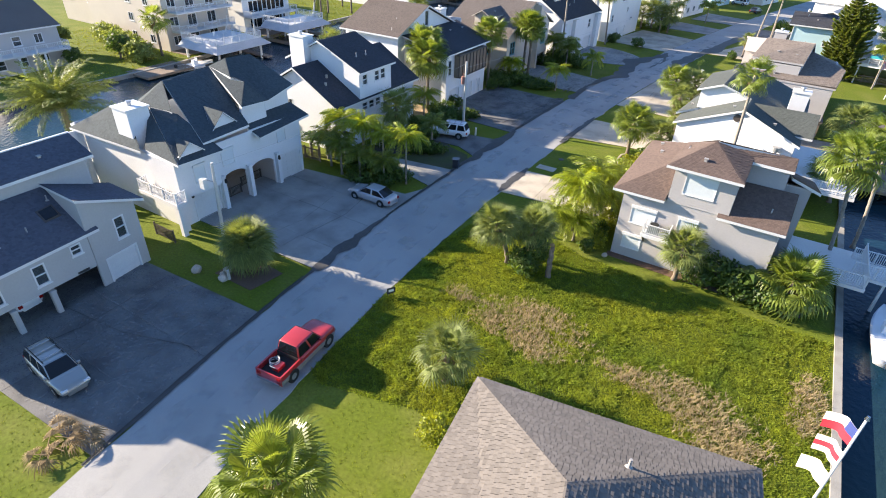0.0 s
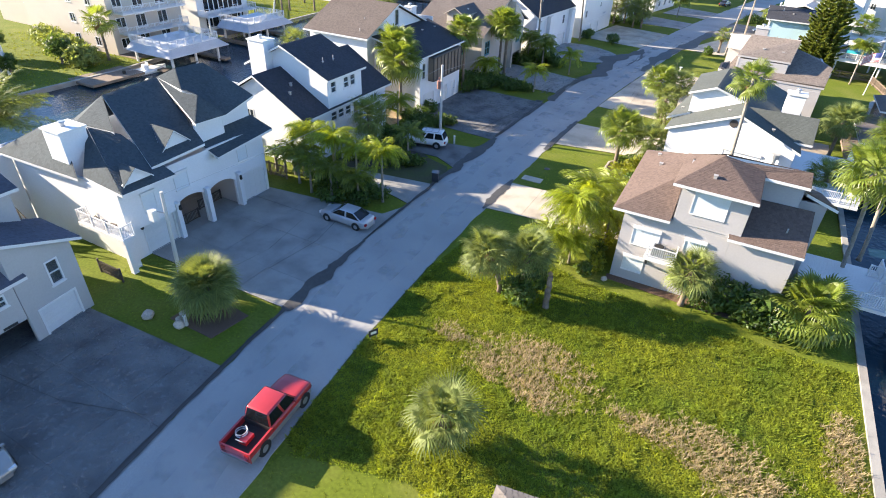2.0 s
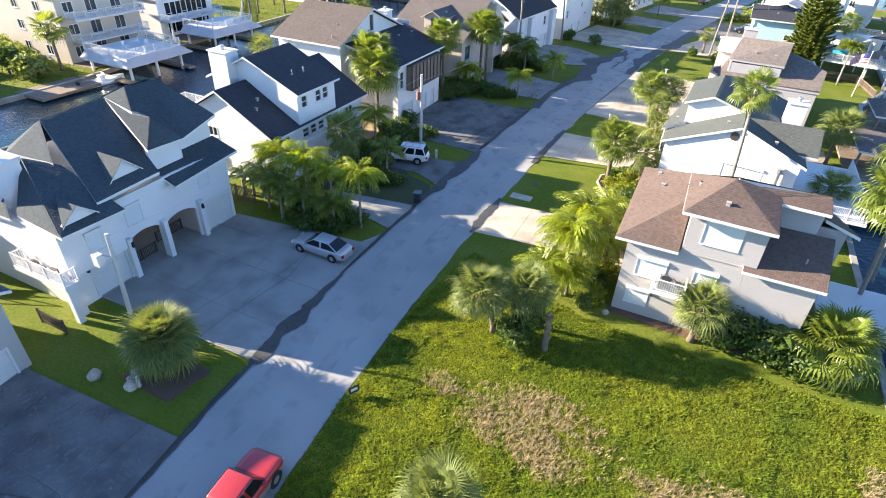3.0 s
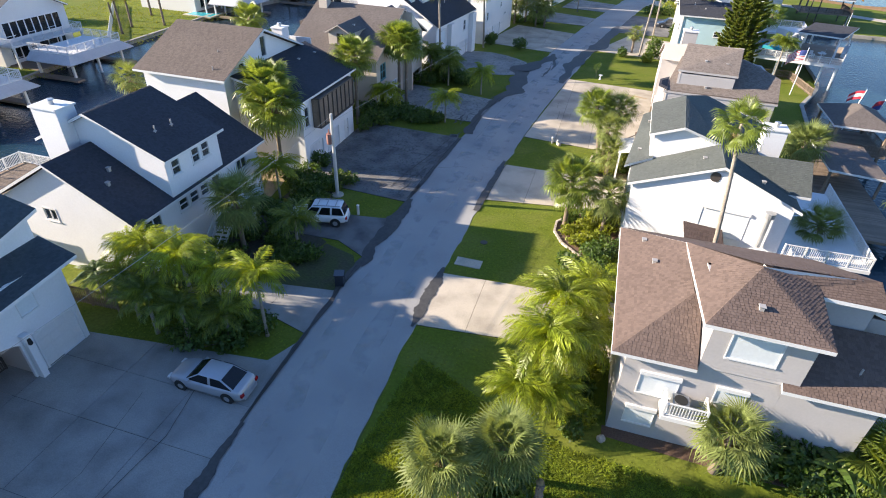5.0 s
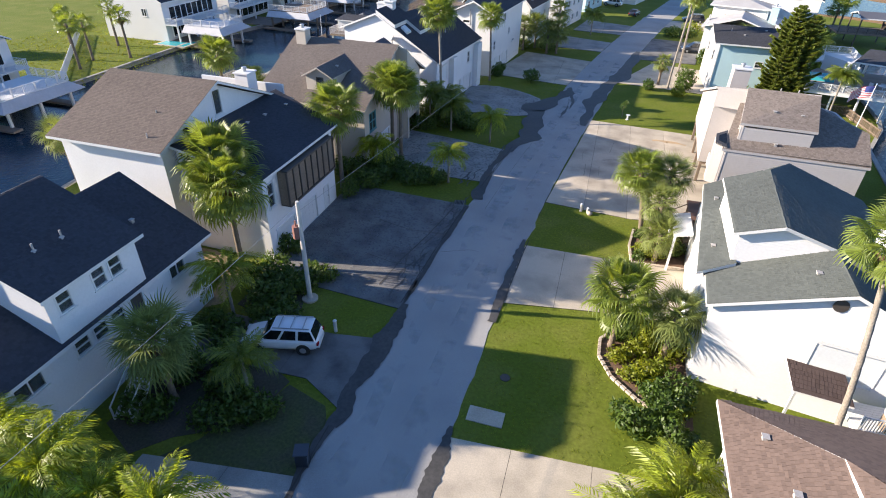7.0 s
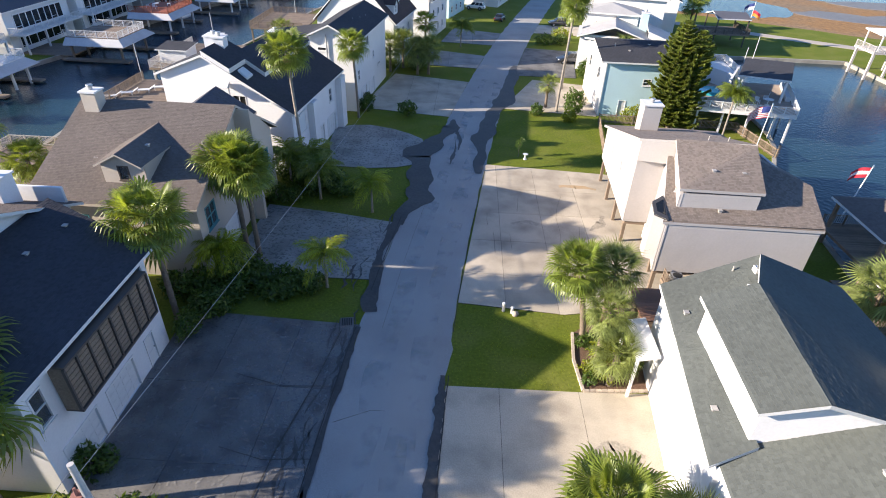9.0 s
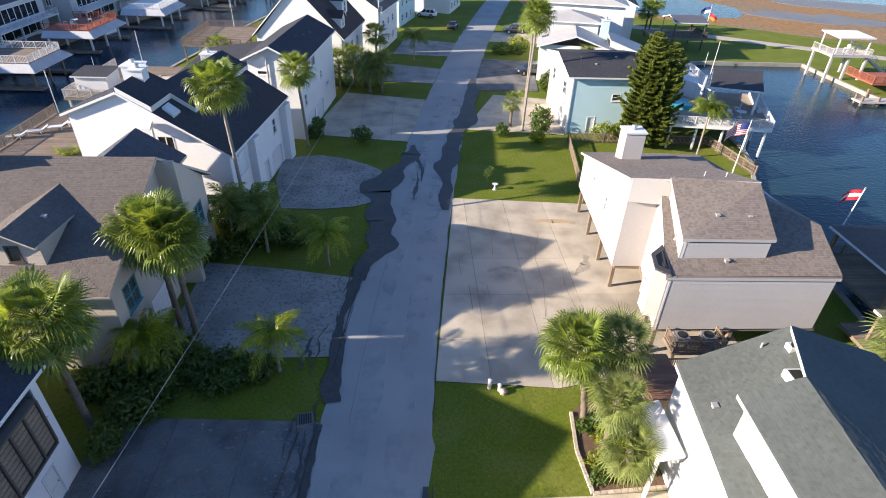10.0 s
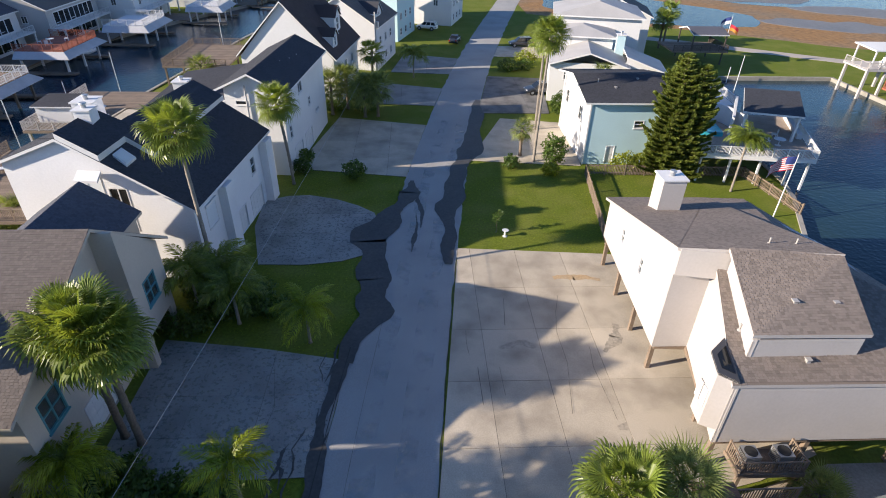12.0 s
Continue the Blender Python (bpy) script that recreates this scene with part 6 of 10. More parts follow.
def feather_frond(seed, length, leaflets, arch, width, material, hang=0.45, blade=0.032):
    """One feather leaf: an arching midrib with two rows of hanging leaflets; it points along +x."""
    rr = random.Random(seed)
    g = Geo()
    n = 10
    mid = [Vector((length * (s := k / n) * (1 - 0.18 * arch * s), 0, length * (0.34 * s - 0.62 * arch * s * s))) for k in range(n + 1)]
    g.tube(mid, [0.035 * (1 - 0.8 * k / n) for k in range(n + 1)], 4, False)
    for k in range(leaflets):
        s = 0.12 + 0.88 * k / (leaflets - 1)
        i = min(n - 1, int(s * n))
        p = mid[i].lerp(mid[i + 1], s * n - i)
        d = (mid[i + 1] - mid[i]).normalized()
        ll = length * width * (0.5 + 0.6 * math.sin(math.pi * min(1, s * 0.9 + 0.08))) * rr.uniform(0.75, 1.15)
        for side in (-1, 1):
            out = (Vector((0, side, 0)) * rr.uniform(0.6, 1.0) + d * rr.uniform(0.35, 0.7) + Vector((0, 0, rr.uniform(-0.3, 0.45)))).normalized()
            q = p + out * ll * 0.5 + Vector((0, 0, -ll * hang * 0.15))
            tip = p + out * ll * 0.8 + Vector((0, 0, -ll * hang * rr.uniform(0.6, 1.4)))
            w = d * blade
            g.add([p, q - w, tip, q + w], [(0, 1, 3), (1, 2, 3)])
    return g.mesh("frond", [material])


def fan_set(base, petiole, radius, segments, material, join):
    """Fan leaves from the youngest, upright and half shut, to the oldest, hanging."""
    ages = [(70, 0.12, 0.05), (115, 0.25, 0.2), (140, 0.45, 0.4), (150, 0.6, 0.55), (150, 0.85, 0.75)]
    return [fan_frond(base + k, petiole * (0.8 + 0.07 * k), radius, segments, droop, material, spread, join, fold) for k, (spread, droop, fold) in enumerate(ages)]


FANS = {"green": fan_set(0, 1.05, 1.05, 26, FROND, 0.62), "silver": fan_set(10, 0.95, 0.95, 22, FROND_SILVER, 0.36), "dry": [fan_frond(20 + k, 0.7, 0.85, 14, 0.9, FROND_DRY, 90) for k in range(2)]}
FEATHERS = {"queen": [feather_frond(30 + k, 2.6, 40, 1.15 + 0.25 * k, 0.25, FROND_LT, 0.9, 0.042) for k in range(3)], "dark": [feather_frond(40 + k, 2.5, 38, 0.95 + 0.15 * k, 0.27, FROND, 0.7, 0.042) for k in range(3)],
            "date": [feather_frond(50 + k, 3.9, 60, 0.62 + 0.12 * k, 0.13, FROND_SILVER, 0.3) for k in range(3)], "cycad": [feather_frond(55 + k, 1.3, 26, 0.6, 0.2, FROND) for k in range(2)]}
plant_rng = random.Random(77)


def trunk_of(parent, height, r0, r1, lean, boots):
    g = Geo()
    g.soft = True
    n = max(4, int(height / 0.35))
    pts = [(lean[0] * (s := k / n) ** 1.5, lean[1] * s ** 1.5, height * s - 0.1 * (k == 0)) for k in range(n + 1)]
    g.tube(pts, [(r0 * 1.35 if k == 0 else r0 + (r1 - r0) * k / n) * (1 + 0.06 * (-1) ** k) for k in range(n + 1)], 9)
    g.soft = False
    if boots:
        for k in range(boots):
            s = 1 - 0.55 * k / boots * min(1, 3 / height)
            a = k * 2.4
            c = Vector((lean[0] * s ** 1.5, lean[1] * s ** 1.5, height * s - 0.05))
            o = Vector((math.cos(a), math.sin(a), 0))
            g.bar(c + o * r1 * 0.7, c + o * (r1 + 0.1) + Vector((0, 0, 0.2)), 0.08, 0.05)
    part_here("trunk", g, BARK if boots or r0 > 0.2 else BARK_PALE, parent)


def part_here(name, geo, material, parent, label=""):
    return _part(name, geo, material, parent, label)


def palm(kind, x, y, height, size=1.0, count=34, dry=8, lean=(0, 0), label="", group=""):
    """A palm: trunk, fronds set round its top in a spiral, and for fan palms a skirt of dry ones."""
    fan = kind in ("green", "silver")
    label = label or {"green": "tall fan palm with bright green crown and dry skirt", "silver": "sabal palm with gray-green fan leaves", "queen": "queen palm with arching yellow-green feather fronds", "dark": "feather palm with arching green fronds", "date": "large date palm with long gray-green fronds", "cycad": "low sago palm with stiff dark green fronds"}[kind]
    p = thing("palm_tree", label, "palm tree", (x, y, 0), plant_rng.uniform(0, 360), group)
    r = {"green": 0.21 if height < 9 else 0.16, "silver": 0.2, "queen": 0.11, "dark": 0.12, "date": 0.32, "cycad": 0.15}[kind]
    m = p.matrix_basis.to_3x3().inverted() @ Vector((*lean, 0))
    trunk_of(p, height, r, r * 0.8, (m.x, m.y), 14 if kind == "silver" else 0)
    top = Vector((m.x, m.y, height))
    if y > 118 or x < -50:
        count = int(count * 0.7)
    count, size = (int(count * 1.15), size) if not fan else (int(count * 0.95), size * 1.0)
    for k in range(count):
        s = (k + 0.5) / count
        az = k * 137.5 + plant_rng.uniform(-12, 12)
        if fan:
            el = 80 - 118 * s ** 0.9
        else:
            el = 62 - 62 * s
        el += plant_rng.uniform(-8, 8)
        me = FANS[kind][min(4, max(0, int(s * 5 + plant_rng.uniform(-0.7, 0.7))))] if fan else plant_rng.choice(FEATHERS[kind])
        f = part_here("frond", me, None, p)
        sc = size * plant_rng.uniform(0.86, 1.1) * (0.8 if s < 0.12 else 1.0)
        f.matrix_basis = Matrix.Translation(top + Vector((0, 0, 0.15 * (1 - s)))) @ pose(0, 0, 0, 0, 0, az) @ pose(0, 0, 0, plant_rng.uniform(-25, 25), -el, 0) @ Matrix.Scale(sc, 4)
    for k in range(dry if fan else 0):
        f = part_here("dry_frond", plant_rng.choice(FANS["dry"]), None, p)
        f.matrix_basis = Matrix.Translation(top + Vector((0, 0, -0.15))) @ pose(0, 0, 0, 0, 0, k * 137.5) @ pose(0, 0, 0, 0, plant_rng.uniform(52, 78), 0) @ Matrix.Scale(size * plant_rng.uniform(0.8, 1.05), 4)
    return p


def banana_plant(x, y):
    """A clump of stout stems with long torn paddle leaves."""
    p = thing("banana_plant", "clump of banana plants with long torn green leaves", "plant", (x, y, 0))
    rr = random.Random(91)
    for sx, sy, hh in ((0, 0, 2.2), (0.7, 0.4, 1.7), (-0.6, 0.5, 1.5)):
        part_here("stem", Geo().tube([(sx, sy, -0.1), (sx, sy, hh)], [0.16, 0.1], 8), BARK_PALE, p)
        for k in range(7):
            a, el, n = k * 2.4 + sx, rr.uniform(0.5, 1.2), 9
            d = Vector((math.cos(a), math.sin(a), 0))
            w = Vector((-d.y, d.x, 0))
            length = rr.uniform(1.5, 2.1)
            g = Geo()
            mid = [Vector((sx, sy, hh)) + d * length * (q := i / n) * math.cos(el * (1 - 0.5 * q)) + Vector((0, 0, length * (math.sin(el) * q - 0.75 * q * q))) for i in range(n + 1)]
            for i in range(n):
                h0, h1 = (0.3 * math.sin(math.pi * min(1, 0.12 + 0.88 * q)) for q in (i / n, (i + 0.86) / n))
                m0, m1 = mid[i], mid[i].lerp(mid[i + 1], 0.86)
                g.add([m0 - w * h0 - Vector((0, 0, h0 * 0.4)), m0, mid[i + 1], m1 - w * h1 - Vector((0, 0, h1 * 0.4))], [(0, 1, 2, 3)])
                g.add([m0, m0 + w * h0 - Vector((0, 0, h0 * 0.4)), m1 + w * h1 - Vector((0, 0, h1 * 0.4)), mid[i + 1]], [(0, 1, 2, 3)])
            part_here("leaf", g, LEAF, p)
    return p


def leaves(count, blobs, size, seed, rim=0.55):
    """Leaf blades scattered through some rounded clumps (x, y, z, rx, ry, rz): an array of quads."""
    rng = np.random.default_rng(seed)
    vol = np.array([b[3] * b[4] * b[5] for b in blobs]) ** 0.67
    pick = rng.choice(len(blobs), count, p=vol / vol.sum())
    b = np.array(blobs)[pick]
    d = rng.normal(size=(count, 3))
    d /= np.linalg.norm(d, axis=1)[:, None]
    rad = (rim + (1 - rim) * rng.random(count)) * (1 + 0.22 * np.sin(d[:, 0] * 5 + seed) * np.cos(d[:, 1] * 4 + d[:, 2] * 6))
    c = b[:, :3] + d * b[:, 3:] * rad[:, None]
    u = rng.normal(size=(count, 3)) + d * 0.4
    u /= np.linalg.norm(u, axis=1)[:, None]
    v = np.cross(u, d + rng.normal(size=(count, 3)) * 0.5)
    v /= np.linalg.norm(v, axis=1)[:, None] + 1e-6
    s = size * rng.uniform(0.6, 1.35, count)[:, None]
    q = np.stack([c - u * s, c + v * s * 0.45, c + u * s, c - v * s * 0.45], 1)
    q[:, :, 2] = np.maximum(q[:, :, 2], 0.02)
    return q


def shrub(x, y, blobs, count, size, material, label, seed, name="shrub", category="shrub", stem=0.5):
    """A bush: a few stems and a crown of many leaves. blobs are round its base."""
    s = thing(name, label, category, (x, y, 0))
    g = Geo()
    rr = random.Random(seed)
    for b in blobs:
        for k in range(2):
            g.tube([(b[0] * 0.3, b[1] * 0.3, -0.05), (b[0] * 0.7 + rr.uniform(-0.1, 0.1), b[1] * 0.7, b[2] * 0.5), (b[0] + rr.uniform(-0.2, 0.2), b[1] + rr.uniform(-0.2, 0.2), b[2])], [0.04, 0.03, 0.015], 5)
    part_here("stem", g, BARK, s)
    part_here("foliage", flat_quads("foliage", leaves(count, blobs, size, seed), [material]), None, s)
    return s


def tree(x, y, height, crown, blobs, count, size, material, label, seed, r=0.16):
    """A broad-leaved tree: a tapered trunk, limbs to each clump, and leaves with gaps between the clumps."""
    t = thing("tree", label, "tree", (x, y, 0))
    g = Geo()
    g.tube([(0, 0, -0.1), (0.1, 0.05, height * 0.4), (0, 0, height)], [r * 1.3, r, r * 0.7], 8)
    part_here("trunk", g, BARK, t)
    for b in blobs:
        g = Geo().tube([(0, 0, height * 0.75), (b[0] * 0.5, b[1] * 0.5, (height + b[2]) * 0.5), b[:3]], [r * 0.55, r * 0.35, r * 0.12], 6)
        part_here("limb", g, BARK, t)
    part_here("crown", flat_quads("crown", leaves(count, blobs, size, seed), [material]), None, t)
    return t


def norfolk_pine(x, y, height):
    """Whorls of upswept branches, thick with foliage, on two leaders; its outline is broad and uneven."""
    t = thing("pine_tree", "tall broad green norfolk island pine with dense upswept branches", "pine tree", (x, y, 0))
    rng = np.random.default_rng(5)
    for lx, ly, hh, wide, tiers in ((-0.9, 0.3, height * 0.97, 2.25, 26), (0.9, -0.3, height * 0.9, 2.0, 22)):
        part_here("trunk", Geo().tube([(lx * 0.2, ly * 0.2, -0.1), (lx, ly, hh * 0.4), (lx, ly, hh)], [0.26, 0.2, 0.04], 8), BARK, t)
        for k in range(tiers):
            s = k / (tiers - 1)
            z, reach = 0.5 + (hh - 0.7) * s, (wide * min(1.0, (1 - s) * 3.2) ** 0.55 * (1 - 0.25 * s) + 0.3) * rng.uniform(0.8, 1.12)
            g, quads = Geo(), []
            arms = 9
            for j in range(arms):
                a = j * 2 * math.pi / arms + k * 0.7 + rng.uniform(-0.25, 0.25)
                r = reach * rng.uniform(0.65, 1.15)
                d = np.array([math.cos(a), math.sin(a), 0.0])
                n = max(60, int(420 * r / 3.0))
                u = rng.random(n) ** 0.6
                c = np.array([lx, ly, z]) + d * (u * r)[:, None] + np.outer(-0.1 * u * r + 0.5 * r * u ** 2, [0, 0, 0.8])
                side = np.array([-d[1], d[0], 0.0]) * rng.uniform(-1, 1, n)[:, None]
                out = d * 0.7 + side * 1.1 + np.outer(rng.uniform(0.0, 1.4, n), [0, 0, 1])
                out /= np.linalg.norm(out, axis=1)[:, None]
                ln = (0.42 * (1.15 - 0.35 * u) * rng.uniform(0.7, 1.25, n))[:, None]
                w = np.cross(out, rng.normal(size=(n, 3)))
                w *= 0.07 / (np.linalg.norm(w, axis=1)[:, None] + 1e-6)
                quads.append(np.stack([c, c + out * ln * 0.5 - w, c + out * ln, c + out * ln * 0.5 + w], 1))
                g.tube([(lx, ly, z), tuple(d * r * 0.6 + np.array([lx, ly, z + 0.05 * r])), tuple(d * r + np.array([lx, ly, z + 0.3 * r]))], [0.05, 0.035, 0.015], 4)
            b = part_here("branch", g, BARK, t)
            part_here("needles", flat_quads("needles", np.concatenate(quads), [PINE]), None, b)
    return t


# the vacant lot
palm("silver", 10.6, 17.0, 2.4, 1.25, 44, 8, label="young sabal palm with gray-green fan leaves in the lot")
palm("silver", 8.0, 30.6, 3.7, 1.18, 60, 10, (-0.9, -0.8))
palm("silver", 9.2, 32.1, 3.5, 1.18, 60, 10, (0.4, -0.6))
stump = thing("palm_stump", "bare upright trunk of a dead palm in the lot", "stump", (11.5, 30.5, 0))
part_here("trunk", Geo().tube([(0.03 * math.sin(k * 1.7), 0.03 * math.cos(k * 2.3), 0.24 * k - 0.1) for k in range(13)], [0.22 - 0.005 * k + 0.025 * (k % 2) for k in range(13)], 9), BARK, stump)
part_here("husk", Geo().tube([(-0.05, 0.03, 2.9), (-0.05, 0.03, 3.1)], [0.2, 0.08], 8), FROND_DRY, stump)
palm("queen", 10.5, 38.4, 4.3, 1.05, 22)
palm("queen", 9.6, 36.2, 2.2, 0.95, 18)
palm("queen", 11.2, 36.8, 1.8, 0.9, 16)
palm("queen", 10.9, 42.0, 4.0, 1.1, 20)
palm("queen", 11.9, 39.6, 3.4, 1.0, 18)
palm("queen", 12.2, 44.2, 3.6, 1.0, 18)
palm("queen", 13.2, 46.4, 2.6, 0.95, 15)
palm("queen", 12.9, 41.2, 2.4, 0.9, 15)
palm("queen", 10.6, 39.8, 2.4, 0.95, 15)
palm("silver", 19.8, 35.9, 3.0, 1.2, 48, 10)
palm("green", 27.3, 36.9, 2.4, 1.35, 48, 4, label="low broad fan palm with large shining leaves")
palm("green", 29.5, 43.5, 10.4, 1.25, 34, 14, (-1.4, -2.0))
palm("green", 31.8, 50, 9.6, 1.25, 34, 14, (-1.0, 1.5))
palm("green", 9.3, 5.2, 3.9, 1.45, 34, 6, label="fan palm with broad green leaves in front of a house")
# west side
palm("date", -37.0, 22.0, 5.6, 1.5, 66)
palm("silver", -7.9, 18.6, 2.3, 1.4, 120, 16, label="bushy sabal palm with a skirt down to the ground")
for x, y, h, s in ((-6.6, 37.3, 4.7, 0.95), (-9.3, 37.2, 4.5, 0.8), (-11.8, 37.3, 5.0, 0.95), (-14.4, 37.4, 5.0, 0.9), (-16.2, 38.2, 4.2, 0.85), (-13.0, 38.6, 4.2, 0.8)):
    palm("queen", x, y, h, s, 18)
for x, y, h, s in ((-8.6, 36.3, 2.0, 0.8), (-10.8, 35.3, 2.6, 0.85), (-13.2, 35.3, 3.0, 0.9), (-15.4, 36.2, 3.0, 0.95)):
    palm("dark", x, y, h, s, 16)
palm("silver", -13.4, 45.1, 4.5, 1.45, 50, 8)
palm("queen", -14.4, 52.2, 3.6, 0.95, 16, label="queen palm with yellowing and browned fronds")
palm("dark", -9.6, 46.6, 2.6, 0.85, 14)
palm("green", -19.4, 59.8, 7.6, 1.65, 46, 30)
palm("green", -17.4, 57.6, 7.0, 1.55, 44, 30)
palm("green", -15.9, 71.9, 8.0, 1.35, 40, 16)
palm("green", -13.9, 80.2, 8.0, 1.35, 42, 8)
palm("green", -12.8, 79.7, 7.6, 1.25, 38, 8)
palm("queen", -14.3, 76.6, 2.6, 0.95, 20)
palm("queen", -6.6, 76.2, 2.8, 0.9, 15)
palm("dark", -11.6, 92.0, 3.2, 1.1, 24)
palm("dark", -10.2, 89.6, 3.0, 1.0, 22)
palm("queen", -5.0, 87.6, 2.8, 0.95, 15)
palm("dark", -13.2, 90.8, 3.6, 1.0, 22)
palm("green", -12.4, 92.8, 12.2, 1.2, 40, 24, (-1.1, 1.9))
palm("green", -10.4, 111.4, 10.0, 1.1, 36, 16, (0.5, -4.5))
palm("silver", -30.7, 101.0, 2.4, 1.4, 40, 4)
palm("silver", -40.5, 65.0, 4.6, 1.3, 36, 20)
palm("green", -38.5, 86.3, 7.2, 1.3, 36, 20)
palm("green", -34.2, 85.8, 4.4, 1.2, 34, 10)
palm("silver", -43.0, 84.0, 1.4, 1.1, 30, 4)
palm("silver", -9.0, 132.2, 4.0, 1.6, 54, 0, label="sabal palm with a broad dense dark crown")
palm("silver", -7.2, 134.6, 4.2, 1.6, 52, 0, label="sabal palm with a broad dense dark crown")
palm("silver", -4.6, 131.3, 3.8, 1.6, 52, 0, label="sabal palm with a broad dense dark crown")
palm("silver", -2.9, 131.6, 4.0, 1.6, 52, 0, label="sabal palm with a broad dense dark crown")
palm("dark", 1.8, 150.0, 3.6, 1.2, 28)
palm("green", -4.4, 145.0, 5.2, 1.2, 34, 8)
palm("silver", -26.5, 132.0, 3.6, 1.6, 40, 4)
# east side
palm("green", 9.8, 57.2, 4.4, 1.3, 38, 10)
palm("silver", 12.9, 56.8, 3.8, 1.2, 42, 6)
palm("green", 11.5, 71.8, 5.6, 1.15, 38, 8, (-1.0, 0.6))
palm("silver", 12.9, 72.9, 5.4, 1.2, 44, 4)
palm("silver", 12.0, 69.6, 4.6, 1.05, 38, 4)
palm("silver", 12.6, 68.1, 2.6, 1.1, 36, 2)
palm("green", 20.3, 51.2, 11.7, 0.98, 24, 4, (-0.4, 3.2))
palm("silver", 30.4, 73.4, 4.4, 1.5, 46, 6)
palm("silver", 29.8, 58.6, 3.2, 1.3, 40, 6, (-1.2, 0))
palm("silver", 22.0, 75.2, 0.9, 1.0, 34, 2)
palm("silver", 14.1, 118.6, 3.4, 0.95, 36, 10)
palm("green", 15.4, 117.0, 13.2, 1.2, 36, 14, (1.0, 3.0))
palm("green", 17.4, 127.0, 11.5, 1.2, 36, 14)
palm("silver", 27.0, 132.4, 5.6, 1.3, 36, 4)
palm("dark", 34.7, 109.6, 5.6, 0.95, 30, label="feather palm with a dense dark green crown")
palm("green", 36.0, 128.5, 6.4, 1.2, 34, 8)
palm("green", 50.5, 172.0, 5.4, 1.3, 34, 8)
palm("green", 53.0, 176.0, 6.4, 1.3, 34, 8)
for x, y in ((-79, 102), (-70, 94.5), (-75.5, 108), (-68, 102.5), (-72, 99)):
    palm("green", x, y, 6.0 + plant_rng.uniform(-1, 1), 1.0, 26, 8)
palm("green", -67.0, 52.6, 6.0, 1.4, 34, 12)
palm("silver", -29.2, 143.0, 3.4, 1.5, 40, 4)
norfolk_pine(29.4, 113.0, 13.2)
banana_plant(-18.9, 37.0)
banana_plant(-16.9, 37.4)
banana_plant(24.7, 36.1)

